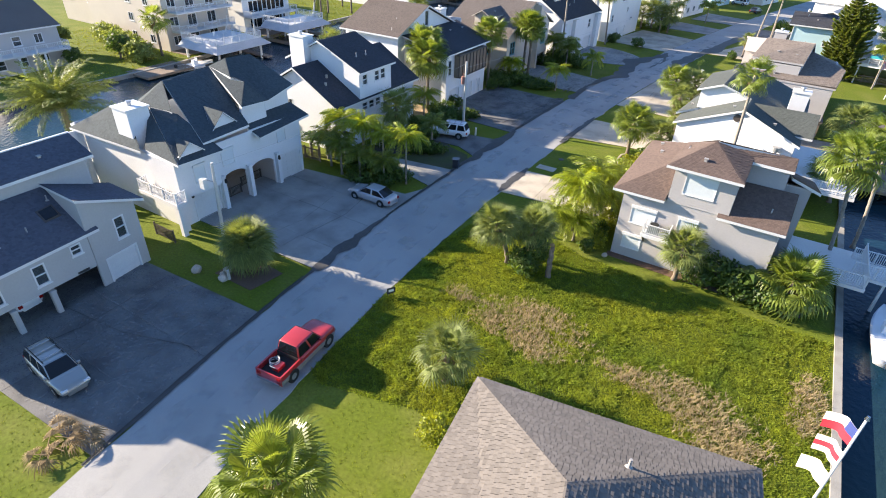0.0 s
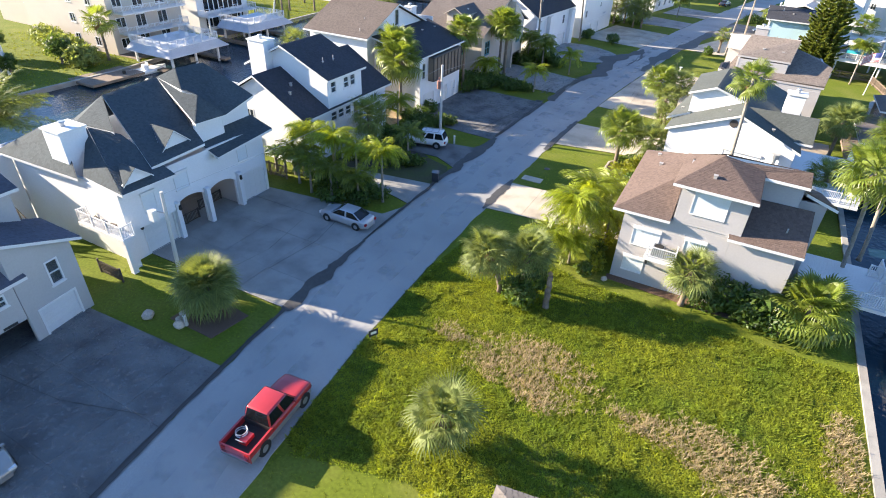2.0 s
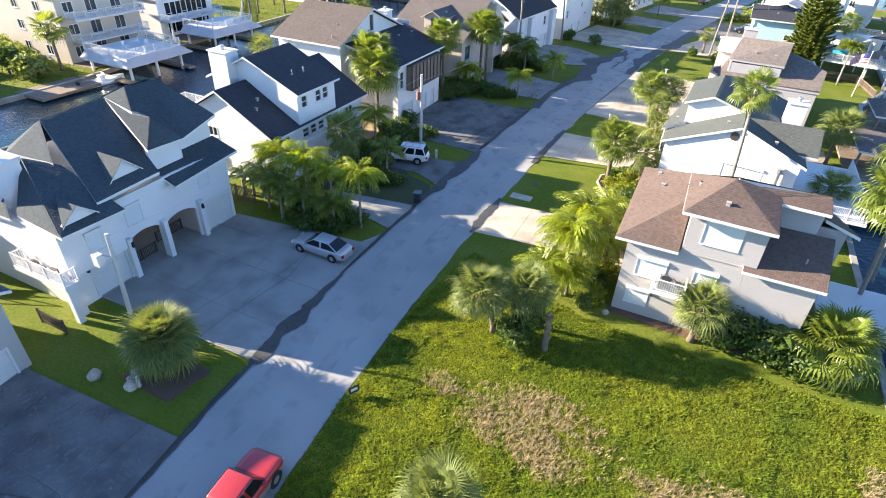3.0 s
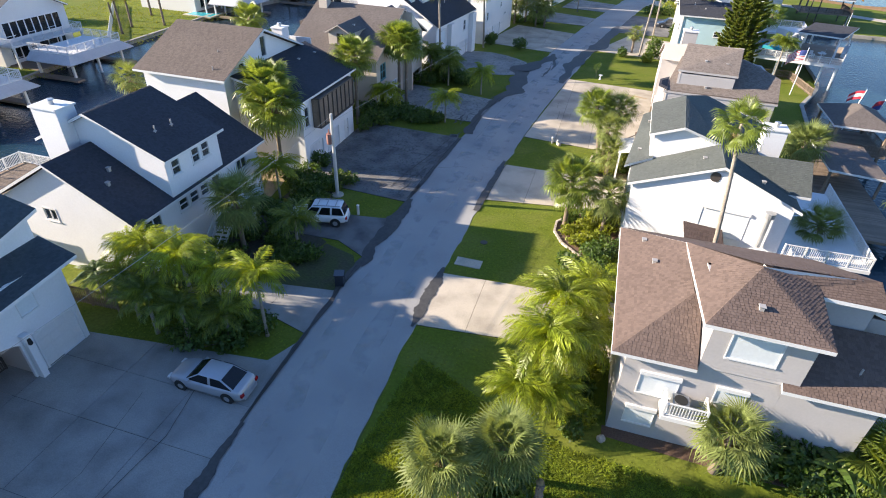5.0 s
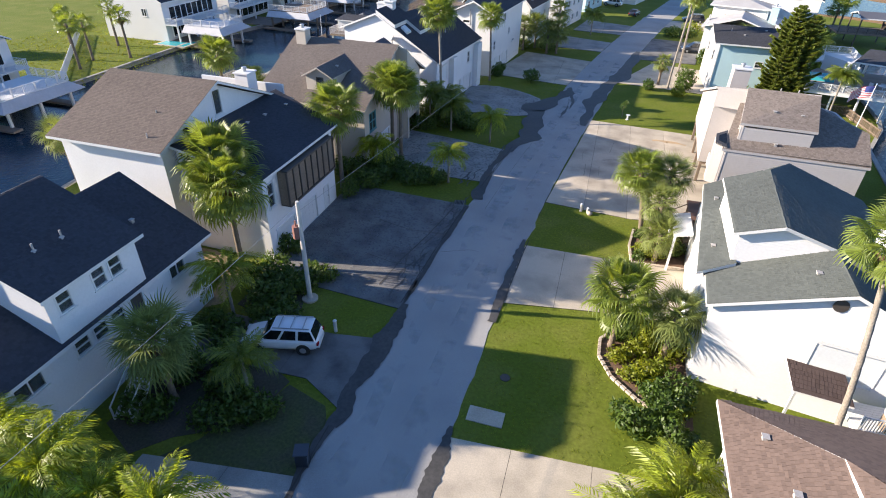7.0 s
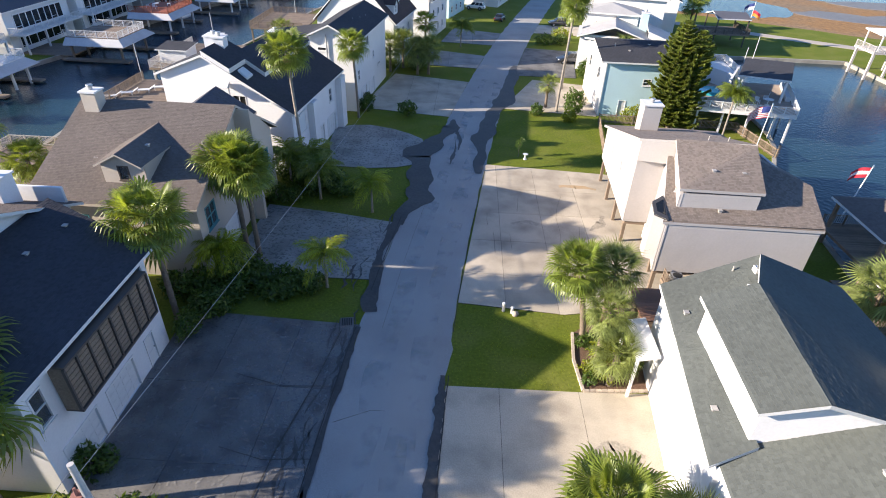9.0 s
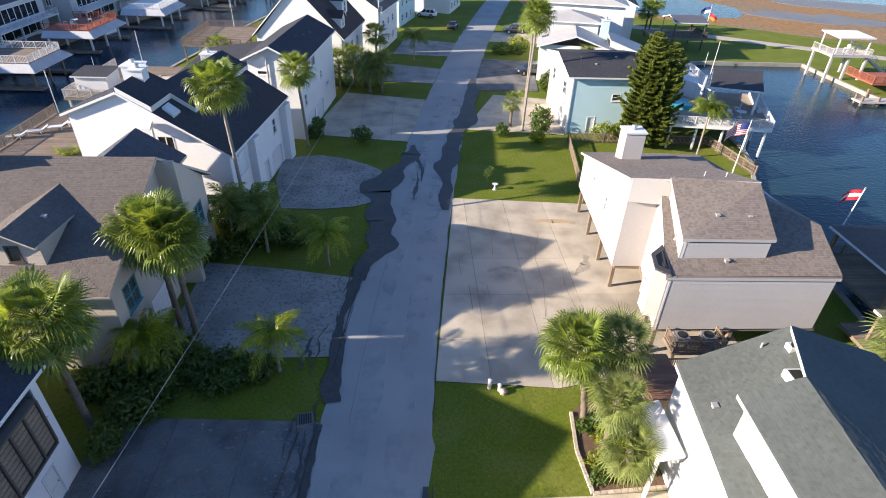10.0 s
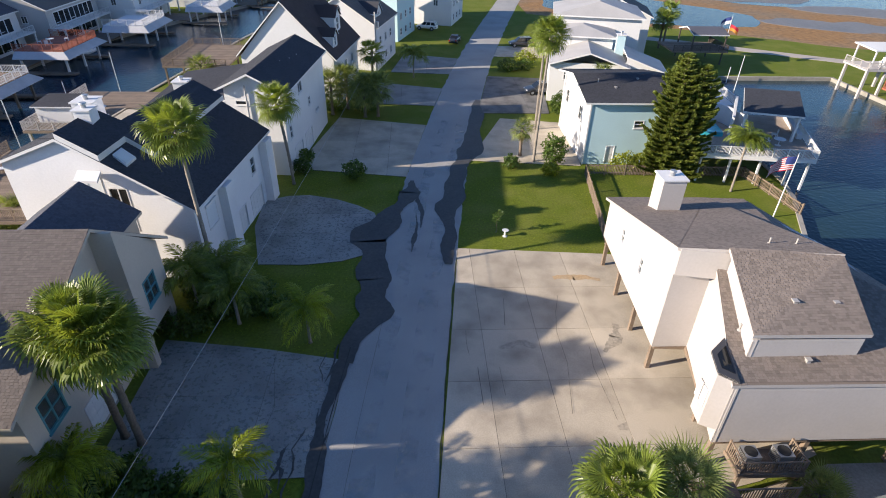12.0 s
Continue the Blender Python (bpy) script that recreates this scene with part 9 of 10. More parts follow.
def boathouse(x0, y0, x1, y1, material, label, z=3.0, sides="ens", skirt=True):
    """A deck over a boat slip: piles in the water, railings, and a flared white skirt under the deck."""
    b = thing("boathouse", label, "boathouse", ((x0 + x1) / 2, (y0 + y1) / 2, WATER_Z), group="boathouses along the canal")
    deck(b, x0, y0, x1, y1, z, material)
    railing(b, [(x0, y0, z), (x1, y0, z), (x1, y1, z), (x0, y1, z)], 1.0, material if material is not DECKWOOD else WHITE, 0.2)
    if skirt:
        e, d = 1.1, 1.0
        g = Geo()
        a0, a1, a2, a3 = (x0, y0, z - 0.1), (x1, y0, z - 0.1), (x1, y1, z - 0.1), (x0, y1, z - 0.1)
        b0, b1, b2, b3 = (x0, y0 - e, z - d), (x1 + e, y0 - e, z - d), (x1 + e, y1 + e, z - d), (x0, y1 + e, z - d)
        for q in ((a0, b0, b1, a1), (a1, b1, b2, a2), (a2, b2, b3, a3)):
            g.slab(q, 0.1)
        part("skirt", g, CANVAS, b)
    posts(b, [(x, y) for x in (x0 + 0.4, x1 - 0.2) for y in np.linspace(y0 + 0.2, y1 - 0.2, 3)], -2.8, z - 0.2, 0.28, material if material is DECKWOOD else WHITE)
    part("landing", Geo().box(x0 - 8.5, y0 + 0.5, 0.0, x0 - 0.2, y1 - 0.5, 0.16), DECKWOOD, b)
    for y in (y0 - 0.3, y1 + 0.3):
        part("dock", Geo().box(x0 - 1, y - 0.6, -0.3, x1 + 1.2, y + 0.6, -0.05), DECKWOOD, b)
    return b


def boat(x, y, yaw, label, z=-0.75, length=6.0):
    b = thing("boat", label, "boat", (x, y, z), yaw)
    g = Geo()
    g.soft = True
    n, L = 9, length
    rows = []
    for k in range(n):
        s = k / (n - 1)
        w = 1.05 * (1 - max(0, s - 0.45) ** 2 * 3.1)
        zt = 0.8 + 0.3 * s * s
        rows.append([(L * (s - 0.5), -w, zt), (L * (s - 0.5), -w * 0.8, 0.2), (L * (s - 0.5), 0, 0.0 + 0.4 * max(0, s - 0.7)), (L * (s - 0.5), w * 0.8, 0.2), (L * (s - 0.5), w, zt), (L * (s - 0.5), w * 0.75, zt - 0.06), (L * (s - 0.5), -w * 0.75, zt - 0.06)])
    m = len(rows[0])
    g.add([p for r in rows for p in r], [(i * m + k, (i + 1) * m + k, (i + 1) * m + (k + 1) % m, i * m + (k + 1) % m) for i in range(n - 1) for k in range(m)] + [tuple(range(m))])
    part_here("hull", g, WHITE_CAR, b)
    part_here("console", Geo().box(-0.4, -0.4, 0.7, 0.3, 0.4, 1.5).box(0.25, -0.42, 1.5, 0.3, 0.42, 1.85), WHITE_CAR, b)
    part_here("outboard", Geo().box(-L / 2 - 0.35, -0.2, 0.3, -L / 2, 0.2, 1.2), BLACK, b)
    return b


# apartment block on the western bank
h = house("apartment_building", "beige three-storey apartment block with white balconies", -77, 62)
floors = [("window", 1.0, 2.6, z, z + 1.5, PAIR) for z in (0.9, 3.9, 6.9)] + [("window", 4.4, 6.2, z, z + 2.0, PAIR) for z in (0.5, 3.5, 6.5)] + [("window", 8.4, 10.2, z, z + 2.0, PAIR) for z in (0.5, 3.5, 6.5)]
block(h, -90, 55, -68, 68, 0, 10.5, TAUPE, east=floors, south=[("window", 12, 13.4, z, z + 1.4, PAIR) for z in (0.9, 3.9, 6.9)] + [("window", 17, 18.4, z, z + 1.4, PAIR) for z in (0.9, 3.9, 6.9)])
roof(h, hip(-91, -67, 54, 69, 10.4, 13.0, -85, -73, "x"), SH_TAUPE, course=0, seed=81)
for z in (3.2, 6.2):
    part("balcony", Geo().box(-68, 56, z - 0.2, -65.8, 67.5, z), WHITE, h)
    railing(h, [(-68, 56.1, z), (-65.9, 56.1, z), (-65.9, 67.4, z), (-68, 67.4, z)], 1.0, None, 0.25)
boathouse(-63.5, 54.5, -55.0, 63.5, WHITE, "white boathouse deck with flared skirt on canal piles")
boat(-58.5, 52.5, 80, "white motor boat moored at a dock")
tagged(part("dock", Geo().box(-63, 43.5, -0.3, -57.5, 51.5, 0.05), DECKWOOD), "weathered wooden dock on the far bank", "dock")


def bank_house(x, y, w, d, ze, zr, wall_mat, roof_mat, label, seed, yaw=0.0, axis="y"):
    h = house_row(x, y, w, d, ze, zr, wall_mat, roof_mat, yaw, label, seed, "houses along the far bank", 0.0, axis)
    x1, y0, y1 = w / 2, -d / 2, d / 2
    for z in (3.0,):
        ob = _part("balcony", Geo().box(x1, y0, z - 0.2, x1 + 2.4, y1, z), WHITE, h)
        a = railing(h, [(x1, y0 + 0.1, z), (x1 + 2.3, y0 + 0.1, z), (x1 + 2.3, y1 - 0.1, z), (x1, y1 - 0.1, z)], 1.0, None, 0.25)
        a.matrix_parent_inverse = Matrix.Identity(4)
        posts(h, [(x1 + 2.2, q) for q in np.linspace(y0 + 0.3, y1 - 0.3, 4)], 0, z - 0.2, 0.25, WHITE)
    for ob in h.children:
        ob.matrix_parent_inverse = Matrix.Identity(4)
    return h


bank_house(-77, 79, 14, 12, 6.4, 9.6, WHITE, SH_CHAR, "white house with charcoal roof and tall windows on the far bank", 83, axis="x")
def window_band(x, y0, y1, z0, z1, panes):
    """A band of tall windows in white frames on a wall that faces east."""
    w = thing("window_band", "band of tall dark windows in white frames", "window", (x, (y0 + y1) / 2, z0), kind="structure")
    def put(name, g, material):
        part(name, g, material, w).matrix_parent_inverse = w.matrix_basis.inverted()
    step = (y1 - y0) / panes
    for k in range(panes):
        put("pane", Geo().box(x + 0.02, y0 + k * step + 0.08, z0 + 0.1, x + 0.06, y0 + (k + 1) * step - 0.08, z1 - 0.1), DARK_GLASS)
    for k in range(panes + 1):
        put("mullion", Geo().box(x, y0 + k * step - 0.08, z0, x + 0.12, y0 + k * step + 0.08, z1), TRIM)
    put("head", Geo().box(x, y0, z1 - 0.1, x + 0.13, y1, z1 + 0.08), TRIM)
    put("sill", Geo().box(x, y0, z0 - 0.08, x + 0.15, y1, z0 + 0.1), TRIM)


for n, (x, y, ys) in enumerate(((-70, 79, 4.6), (-68.0, 157.5, 7.0), (-69.0, 139.5, 6.0), (-69.5, 121, 6.0), (-63.5, 176.5, 7.0))):
    window_band(x, y - ys, y + ys, 3.3, 5.6, 8)
    window_band(x, y - ys, y + ys, 0.6, 2.5, 6)
boathouse(-64.5, 73, -58.0, 82, WHITE, "white boathouse deck with flared skirt on canal piles")
bank_house(-79, 35, 12, 11, 6.0, 9.0, GRAY_WALL, SH_TAUPE, "gray house on the far bank", 84)
bank_house(-100, 66, 14, 14, 7.2, 10.2, TAUPE, SH_TAUPE, "taupe house behind the far bank", 85)
bank_house(-82, 20, 14, 12, 6.2, 9.2, WHITE, SH_BLUE, "white house on the far bank", 86)
bank_house(-76, 121, 13, 15, 6.6, 10.2, WHITE, SH_CHAR, "large white house with charcoal roof and long balcony", 87)
boathouse(-65.5, 113.5, -58.5, 120, WHITE, "white boathouse deck with flared skirt on canal piles", 3.2)
boathouse(-60.0, 131.5, -51.5, 139.5, DECKWOOD, "boathouse with brown railing and white flared skirt", 3.2)
bank_house(-75, 139.5, 12, 16, 6.4, 9.8, WHITE, SH_BLUE, "white house with slate roof on the far bank", 88)
boathouse(-60.5, 151.5, -53.0, 162.0, REDWOOD, "boathouse with red-stained deck rails and white skirt", 3.2)
bank_house(-74, 157.5, 12, 18, 6.4, 9.8, WHITE, SH_BLUE, "white house with slate roof on the far bank", 89)
boathouse(-56.0, 171.0, -48.5, 181.0, WHITE, "white boathouse deck with flared skirt on canal piles", 3.2)
bank_house(-70, 176.5, 13, 18, 6.4, 9.8, GRAY_WALL, SH_TAUPE, "gray house with gray roof on the far bank", 90)
boathouse(-48, 192, -41, 201, WHITE, "white boathouse deck with flared skirt on canal piles", 3.2)
bank_house(-63, 195.5, 13, 18, 6.4, 9.8, WHITE, SH_CHAR, "white house with dark roof on the far bank", 91)
boathouse(-38, 212, -31, 221, DECKWOOD, "boathouse with brown railing and white flared skirt", 3.2)
bank_house(-52, 216, 13, 13, 6.4, 9.8, WHITE, SH_TAUPE, "white house with gray roof on the far bank", 92)
boat(-60.5, 141.8, 60, "white motor boat moored at a dock")
boat(-57.5, 165.0, 70, "white motor boat moored at a dock")
pool = thing("swimming_pool", "small bright turquoise pool with pale concrete rim", "pool", (-67.5, 113, 0))
part_here("rim", Geo().box(-3.2, -2.2, -0.1, 3.2, 2.2, 0.12), CONCRETE, pool)
part_here("pool_water", Geo().box(-2.8, -1.8, 0.0, 2.8, 1.8, 0.125), POOL, pool)
board_fence([(-67, 88.5), (-88, 112)], 1.3, WHITE, "long white picket fence across the far lawn", 0.3)

# eastern canal: gazebo, docks and the pavilion on its far side
gz = thing("gazebo", "wooden dock gazebo with taupe hipped shingle roof", "gazebo", (37.2, 83.2, 0))
roof(gz, hip(34.4, 40.2, 79.8, 87.0, 4.3, 5.6, 82.8, 84.0), SH_TAUPE, seed=93)
posts(gz, [(34.9, 80.3), (39.7, 80.3), (34.9, 86.5), (39.7, 86.5)], -2.6, 4.3, 0.25)
deck(gz, 34.4, 79.8, 40.2, 87.0, 1.6)
railing(gz, [(34.5, 79.9, 1.6), (40.1, 79.9, 1.6), (40.1, 86.9, 1.6), (34.5, 86.9, 1.6)], 0.95, DECKWOOD, 0.16)
dk = thing("dock", "long weathered wooden dock along the eastern bank", "dock", (36, 72, 0))
deck(dk, 31.6, 62, 36.5, 79.4, 0.9)
posts(dk, [(36.2, y) for y in (63, 68, 73, 78)], -2.6, 0.7, 0.25)
roof(dk, [[(32, 70, 3.3), (37, 70, 3.0), (37, 78, 3.0), (32, 78, 3.3)]], SH_TAUPE, seed=94)
posts(dk, [(32.3, 70.4), (36.6, 70.4), (32.3, 77.6), (36.6, 77.6)], 0.9, 3.1, 0.2)
bd = thing("bridge", "white railed boardwalk over the water", "boardwalk", (31, 47, 0))
deck(bd, 30.8, 40.5, 36.5, 43.0, 2.3, TRIM)
railing(bd, [(30.8, 40.6, 2.3), (36.4, 40.6, 2.3)], 1.0)
railing(bd, [(30.8, 42.9, 2.3), (36.4, 42.9, 2.3)], 1.0)
posts(bd, [(33, 41), (36, 41), (36, 42.6)], -2.6, 2.1, 0.2, TRIM)
boat(33.6, 37.2, 92, "white boat on a lift beside the lot", -0.3, 6.5)
pv = thing("pavilion", "pale two-level dock pavilion on timber stilts", "pavilion", (73.5, 144.5, 0))
deck(pv, 70.6, 141.8, 77.5, 147.4, 4.0, SAND)
railing(pv, [(70.7, 147.3, 4.0), (70.7, 141.9, 4.0), (77.4, 141.9, 4.0), (77.4, 147.3, 4.0)], 1.0, SAND, 0.2)
posts(pv, [(71, 142.2), (77, 142.2), (71, 147), (77, 147), (74, 142.2)], -2.6, 3.8, 0.35, SAND)
roof(pv, [[(71.4, 142.6, 6.7), (77.6, 142.6, 6.7), (77.6, 147.6, 6.9), (71.4, 147.6, 6.9)]], paint("white_metal_roof", (0.75, 0.74, 0.7)), course=0)
posts(pv, [(71.9, 143.0), (77.2, 143.0), (71.9, 147.2), (77.2, 147.2)], 4.0, 6.6, 0.18, WHITE)
stairs(pv, 84, 145, 77.6, 145, 0.2, 4.0, 1.2, SAND)
dk = thing("dock", "sandy concrete dock with red deck beyond the canal", "dock", (76, 134, 0))
deck(dk, 69.0, 130.0, 76.0, 132.0, 0.2, SAND)
deck(dk, 73, 134, 82, 140.5, 1.8, REDWOOD)
railing(dk, [(73.1, 140.4, 1.8), (73.1, 134.1, 1.8), (82, 134.1, 1.8)], 1.0, REDWOOD)
posts(dk, [(69.4, 130.3), (72, 130.3), (69.4, 131.7), (73.2, 134.3)], -2.6, 0.9, 0.3)
shade = thing("pavilion", "dark roofed shade deck with flags near the path", "pavilion", (53, 163, 0))
deck(shade, 47.5, 158.5, 57.5, 166, 2.6, DECKWOOD)
railing(shade, [(47.6, 158.6, 2.6), (57.4, 158.6, 2.6), (57.4, 165.9, 2.6)], 1.0, DARK_TRIM)
roof(shade, gable(51.0, 57.5, 159.5, 166, 5.2, 6.0, "x"), SH_BLUE, course=0)
posts(shade, [(51.3, 159.8), (57.2, 159.8), (51.3, 165.7), (57.2, 165.7)], 0, 5.1, 0.2, DARK_TRIM)
flagpole(57.6, 160.5, 8.2, [(8.0, (-0.9, 0.2), 1.8, 1.1, [FLAG_BLUE, FLAG_WHITE], None), (6.8, (0.6, -0.4), 1.6, 1.0, [FLAG_RED, surface("orange_cloth", (0.5, 0.2, 0.03), 0.8)], None)], "white pole with two small flags at a shade deck")

# marsh, pond and path to the north-east
def ragged(x0, y0, x1, y1, off, n=70, amp=1.5):
    a, b = Vector((x0, y0, 0)), Vector((x1, y1, 0))
    s = Vector((-(b - a).y, (b - a).x, 0)).normalized()
    return [tuple((a.lerp(b, k / n) + s * amp * (noise.noise((off, k * 0.4, 0)) + 0.5 * noise.noise((off, k * 1.3, 4)))))[:2] for k in range(n + 1)]


edge_line = ragged(30, 207, 400, 12, 3)
tagged(part("marsh", Geo().prism(edge_line + [(2400, 12), (2400, 2400), (30, 2400)], -0.3, 0.012), MARSH), "rust-brown salt marsh grass", "marsh", kind="structure")
pond_pts = [(62 + 26 * math.cos(a), 214 + 20 * math.sin(a) - 0.35 * 26 * math.cos(a)) for a in [k * math.pi / 32 for k in range(64)]]
pond_pts = [(x + 3.5 * noise.noise((x * 0.12, y * 0.12, 1)), y + 3.5 * noise.noise((x * 0.12, y * 0.12, 7))) for x, y in pond_pts]
tagged(part("pond", Geo().prism(pond_pts, -0.2, 0.03), WATER), "blue pond water in the marsh", "water", kind="structure")
far_pond = [(150 + 70 * math.cos(a), 250 + 34 * math.sin(a)) for a in [k * math.pi / 32 for k in range(64)]]
far_pond = [(x + 9 * noise.noise((x * 0.05, y * 0.05, 1)), y + 9 * noise.noise((x * 0.05, y * 0.05, 7))) for x, y in far_pond]
tagged(part("pond_far", Geo().prism(far_pond, -0.2, 0.038), WATER), "pale open water beyond the marsh", "water", kind="structure")
for n, (cx, cy, rx, ry) in enumerate(((104, 196, 16, 7), (128, 214, 22, 8), (96, 240, 24, 9))):
    pts = [(cx + rx * math.cos(a), cy + ry * math.sin(a) - 0.3 * rx * math.cos(a)) for a in [k * math.pi / 28 for k in range(56)]]
    pts = [(x + 3.0 * noise.noise((x * 0.14, y * 0.14, 3)), y + 3.0 * noise.noise((x * 0.14, y * 0.14, 9))) for x, y in pts]
    tagged(part("mudflat_%d" % (n + 1), Geo().prism(pts, -0.2, 0.05 + 0.006 * n), MUDFLAT), "gray wet mudflat in the marsh", "mud", kind="structure")
d = Vector((39, -22, 0)).normalized()
s = Vector((-d.y, d.x, 0))
c = Vector((64, 173.6, 0))
tagged(part("path", Geo().prism([tuple((c + d * a + s * b))[:2] for a, b in ((-30, -1.7), (300, -1.7), (300, 1.7), (-30, 1.7))], -0.1, 0.03), paint("pale_gravel", (0.42, 0.37, 0.32), 0.95)), "pale gravel path behind the canal", "path", kind="structure")

# ---- grass, weeds, silt ----
def inside(poly, x, y):
    """Which of the points lie in a plan polygon."""
    hit = np.zeros(len(x), bool)
    for (xa, ya), (xb, yb) in zip(poly, poly[1:] + poly[:1]):
        cross = (ya > y) != (yb > y)
        hit ^= cross & (x < (xb - xa) * (y - ya) / ((yb - ya) or 1e-9) + xa)
    return hit


BUILT = [(-31, -16.5, 19, 34.2), (-30, -14.8, -7, 16), (-28.5, -16.8, 39, 54), (-31, -15, 57, 74), (-29, -14, 74, 91), (-31, -12, 95, 111), (-24, -9.5, 116, 132), (14, 31, -8, 10), (14.2, 26.6, 36.8, 51), (14.4, 25.2, 53.5, 72.4), (16.4, 28, 76.8, 97.4), (20.6, 30.4, 116, 129)]


def free_ground(n, x0, x1, y0, y1, rng):
    """Scattered points on open grass: off the street, the drives and the houses."""
    x, y = rng.uniform(x0, x1, n), rng.uniform(y0, y1, n)
    ys = np.linspace(y0, y1, 60)
    mid = np.interp(y, ys, [road_x(v) for v in ys])
    keep = np.abs(x - mid) > 3.25
    # the lawn patch with painted shade gets no blades either
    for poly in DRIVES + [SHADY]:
        keep &= ~inside(poly, x, y)
    for a, b, c, d in BUILT:
        keep &= ~((x > a) & (x < b) & (y > c) & (y < d))
    return x[keep], y[keep]


def tufts(x, y, height, width, rng, blades=3, lean=0.6):
    """Little bunches of blades: an array of quads."""
    out = []
    for k in range(blades):
        a = rng.uniform(0, 2 * math.pi, len(x))
        h = height * rng.uniform(0.55, 1.3, len(x))
        d = np.stack([np.cos(a), np.sin(a), np.zeros_like(a)], 1)
        s = np.stack([-np.sin(a), np.cos(a), np.zeros_like(a)], 1) * (width * rng.uniform(0.6, 1.2, len(x)))[:, None]
        p = np.stack([x + rng.normal(0, 0.05, len(x)), y + rng.normal(0, 0.05, len(x)), np.zeros_like(x) - 0.01], 1)
        up = np.array([0, 0, 1.0])
        m = p + d * (h * lean * 0.35)[:, None] + up * (h * 0.6)[:, None]
        t = p + d * (h * lean)[:, None] + up * h[:, None]
        out.append(np.stack([p, m - s, t, m + s], 1))
    return np.concatenate(out)


rng = np.random.default_rng(12)
LOT = [(2.4, 14.0), (4.4, 12.6), (10.4, 14.2), (14.0, 13.0), (30.4, 12.0), (30.4, 34.2), (21, 34.4), (13, 34.8), (9, 36), (3.2, 38.5), (1.9, 28)]
x, y = free_ground(120000, 2, 31, 10, 40, rng)
lot = inside(LOT, x, y)
wave = np.array([noise.noise((a * 0.35, b * 0.35, 2)) + 0.6 * noise.noise((a * 1.1, b * 1.1, 5)) for a, b in zip(x, y)])
straw = np.zeros(len(x), bool)
for cx, cy, rx, ry in ((12.6, 24.4, 3.4, 1.9), (7.0, 24.8, 1.3, 0.8), (14.4, 22.8, 1.8, 1.2), (23.0, 23.6, 3.0, 1.5), (25.4, 21.8, 2.0, 1.5), (20.2, 23.6, 1.6, 0.8), (29.4, 26.6, 0.9, 2.6)):
    straw |= ((x - cx) / rx) ** 2 + ((y - cy) / ry) ** 2 + 1.1 * wave + rng.normal(0, 0.55, len(x)) < 0.85
thinned = straw & (rng.random(len(x)) < 0.4)
weeds = flat_quads("weeds", np.concatenate([tufts(x[k], y[k], h, w, rng, 3, l) for k, h, w, l in ((lot & ~thinned & (wave > 0.12), 0.16, 0.038, 1.2), (lot & ~thinned & (wave <= 0.12), 0.085, 0.03, 1.3))]), [BLADE])
tagged(part("weeds", weeds, None), "thick uneven green weeds over a vacant lot", "weeds", kind="stuff")
k = lot & straw & (rng.random(len(x)) < 0.45)
tagged(part("dry_grass", flat_quads("dry_grass", tufts(x[k], y[k], 0.27, 0.018, rng, 5, 0.8), [STRAW]), None), "patches of dry straw-coloured grass among weeds", "grass", kind="stuff")
x, y = free_ground(60000, -17, 31, -2, 118, rng)
k = ~inside(LOT, x, y)
tagged(part("lawn_grass", flat_quads("lawn_grass", tufts(x[k], y[k], 0.04, 0.03, rng, 3, 1.2), [LAWN_BLADE]), None), "short mown lawn grass beside drives and houses", "grass", kind="stuff")
x, y = free_ground(9000, -95, -62, 30, 125, rng)
tagged(part("far_grass", flat_quads("far_grass", tufts(x, y, 0.14, 0.06, rng, 3, 0.8), [LAWN_BLADE]), None), "short lawn grass on the far bank", "grass", kind="stuff")


def silt(name, spine, widths, seed, label="dark damp silt along the street edge", material=None, z=0.075):
    """A ragged film of silt along a broken line."""
    pts = [Vector((*p, 0)) for p in spine]
    left, right = [], []
    n = 26
    for i in range(len(pts) - 1):
        for k in range(n + (i == len(pts) - 2)):
            s = k / n
            p = pts[i].lerp(pts[i + 1], s)
            d = (pts[i + 1] - pts[i]).normalized()
            o = Vector((-d.y, d.x, 0))
            w = widths[i] + (widths[i + 1] - widths[i]) * s
            q = len(left) * 0.5
            fine = 0.3 * min(1.0, 0.45 / max(w, 0.05))
            left.append(p + o * w * (0.65 + 0.6 * noise.noise((seed, q * 0.13, 0)) + fine * noise.noise((seed, q * 0.45, 3))))
            right.append(p - o * w * (0.65 + 0.6 * noise.noise((seed + 9.3, q * 0.11, 0)) + fine * noise.noise((seed + 9.3, q * 0.5, 3))))
    z += 0.0035 * (seed % 4)
    g = Geo()
    for i in range(len(left) - 1):
        g.add([(p.x, p.y, z) for p in (left[i], right[i], right[i + 1], left[i + 1])], [(3, 2, 1, 0)])
    return tagged(part(name, g, material or MUD), label, "silt", kind="structure")


def along(off, y0, y1, n=5):
    return [(road_x(v) + off, v) for v in np.linspace(y0, y1, n)]


WORN = surface("pale_worn_concrete", (0.3, 0.295, 0.28), 0.9, grain=(16, 0.2), stain=(1.1, 0.3, (0.2, 0.195, 0.185)), bump=(30, 0.2), gaps=(4.5, 0.52, 0.8))


def film(name, poly, material, label, z, shrink):
    """A thin broken layer over a drive, a little inside its edges."""
    cx, cy = sum(p[0] for p in poly) / len(poly), sum(p[1] for p in poly) / len(poly)
    pts = [(cx + (p[0] - cx) * shrink, cy + (p[1] - cy) * shrink, z) for p in poly]
    tagged(part(name, Geo().add(pts, [tuple(range(len(pts)))]), material), label, "stain", kind="structure")


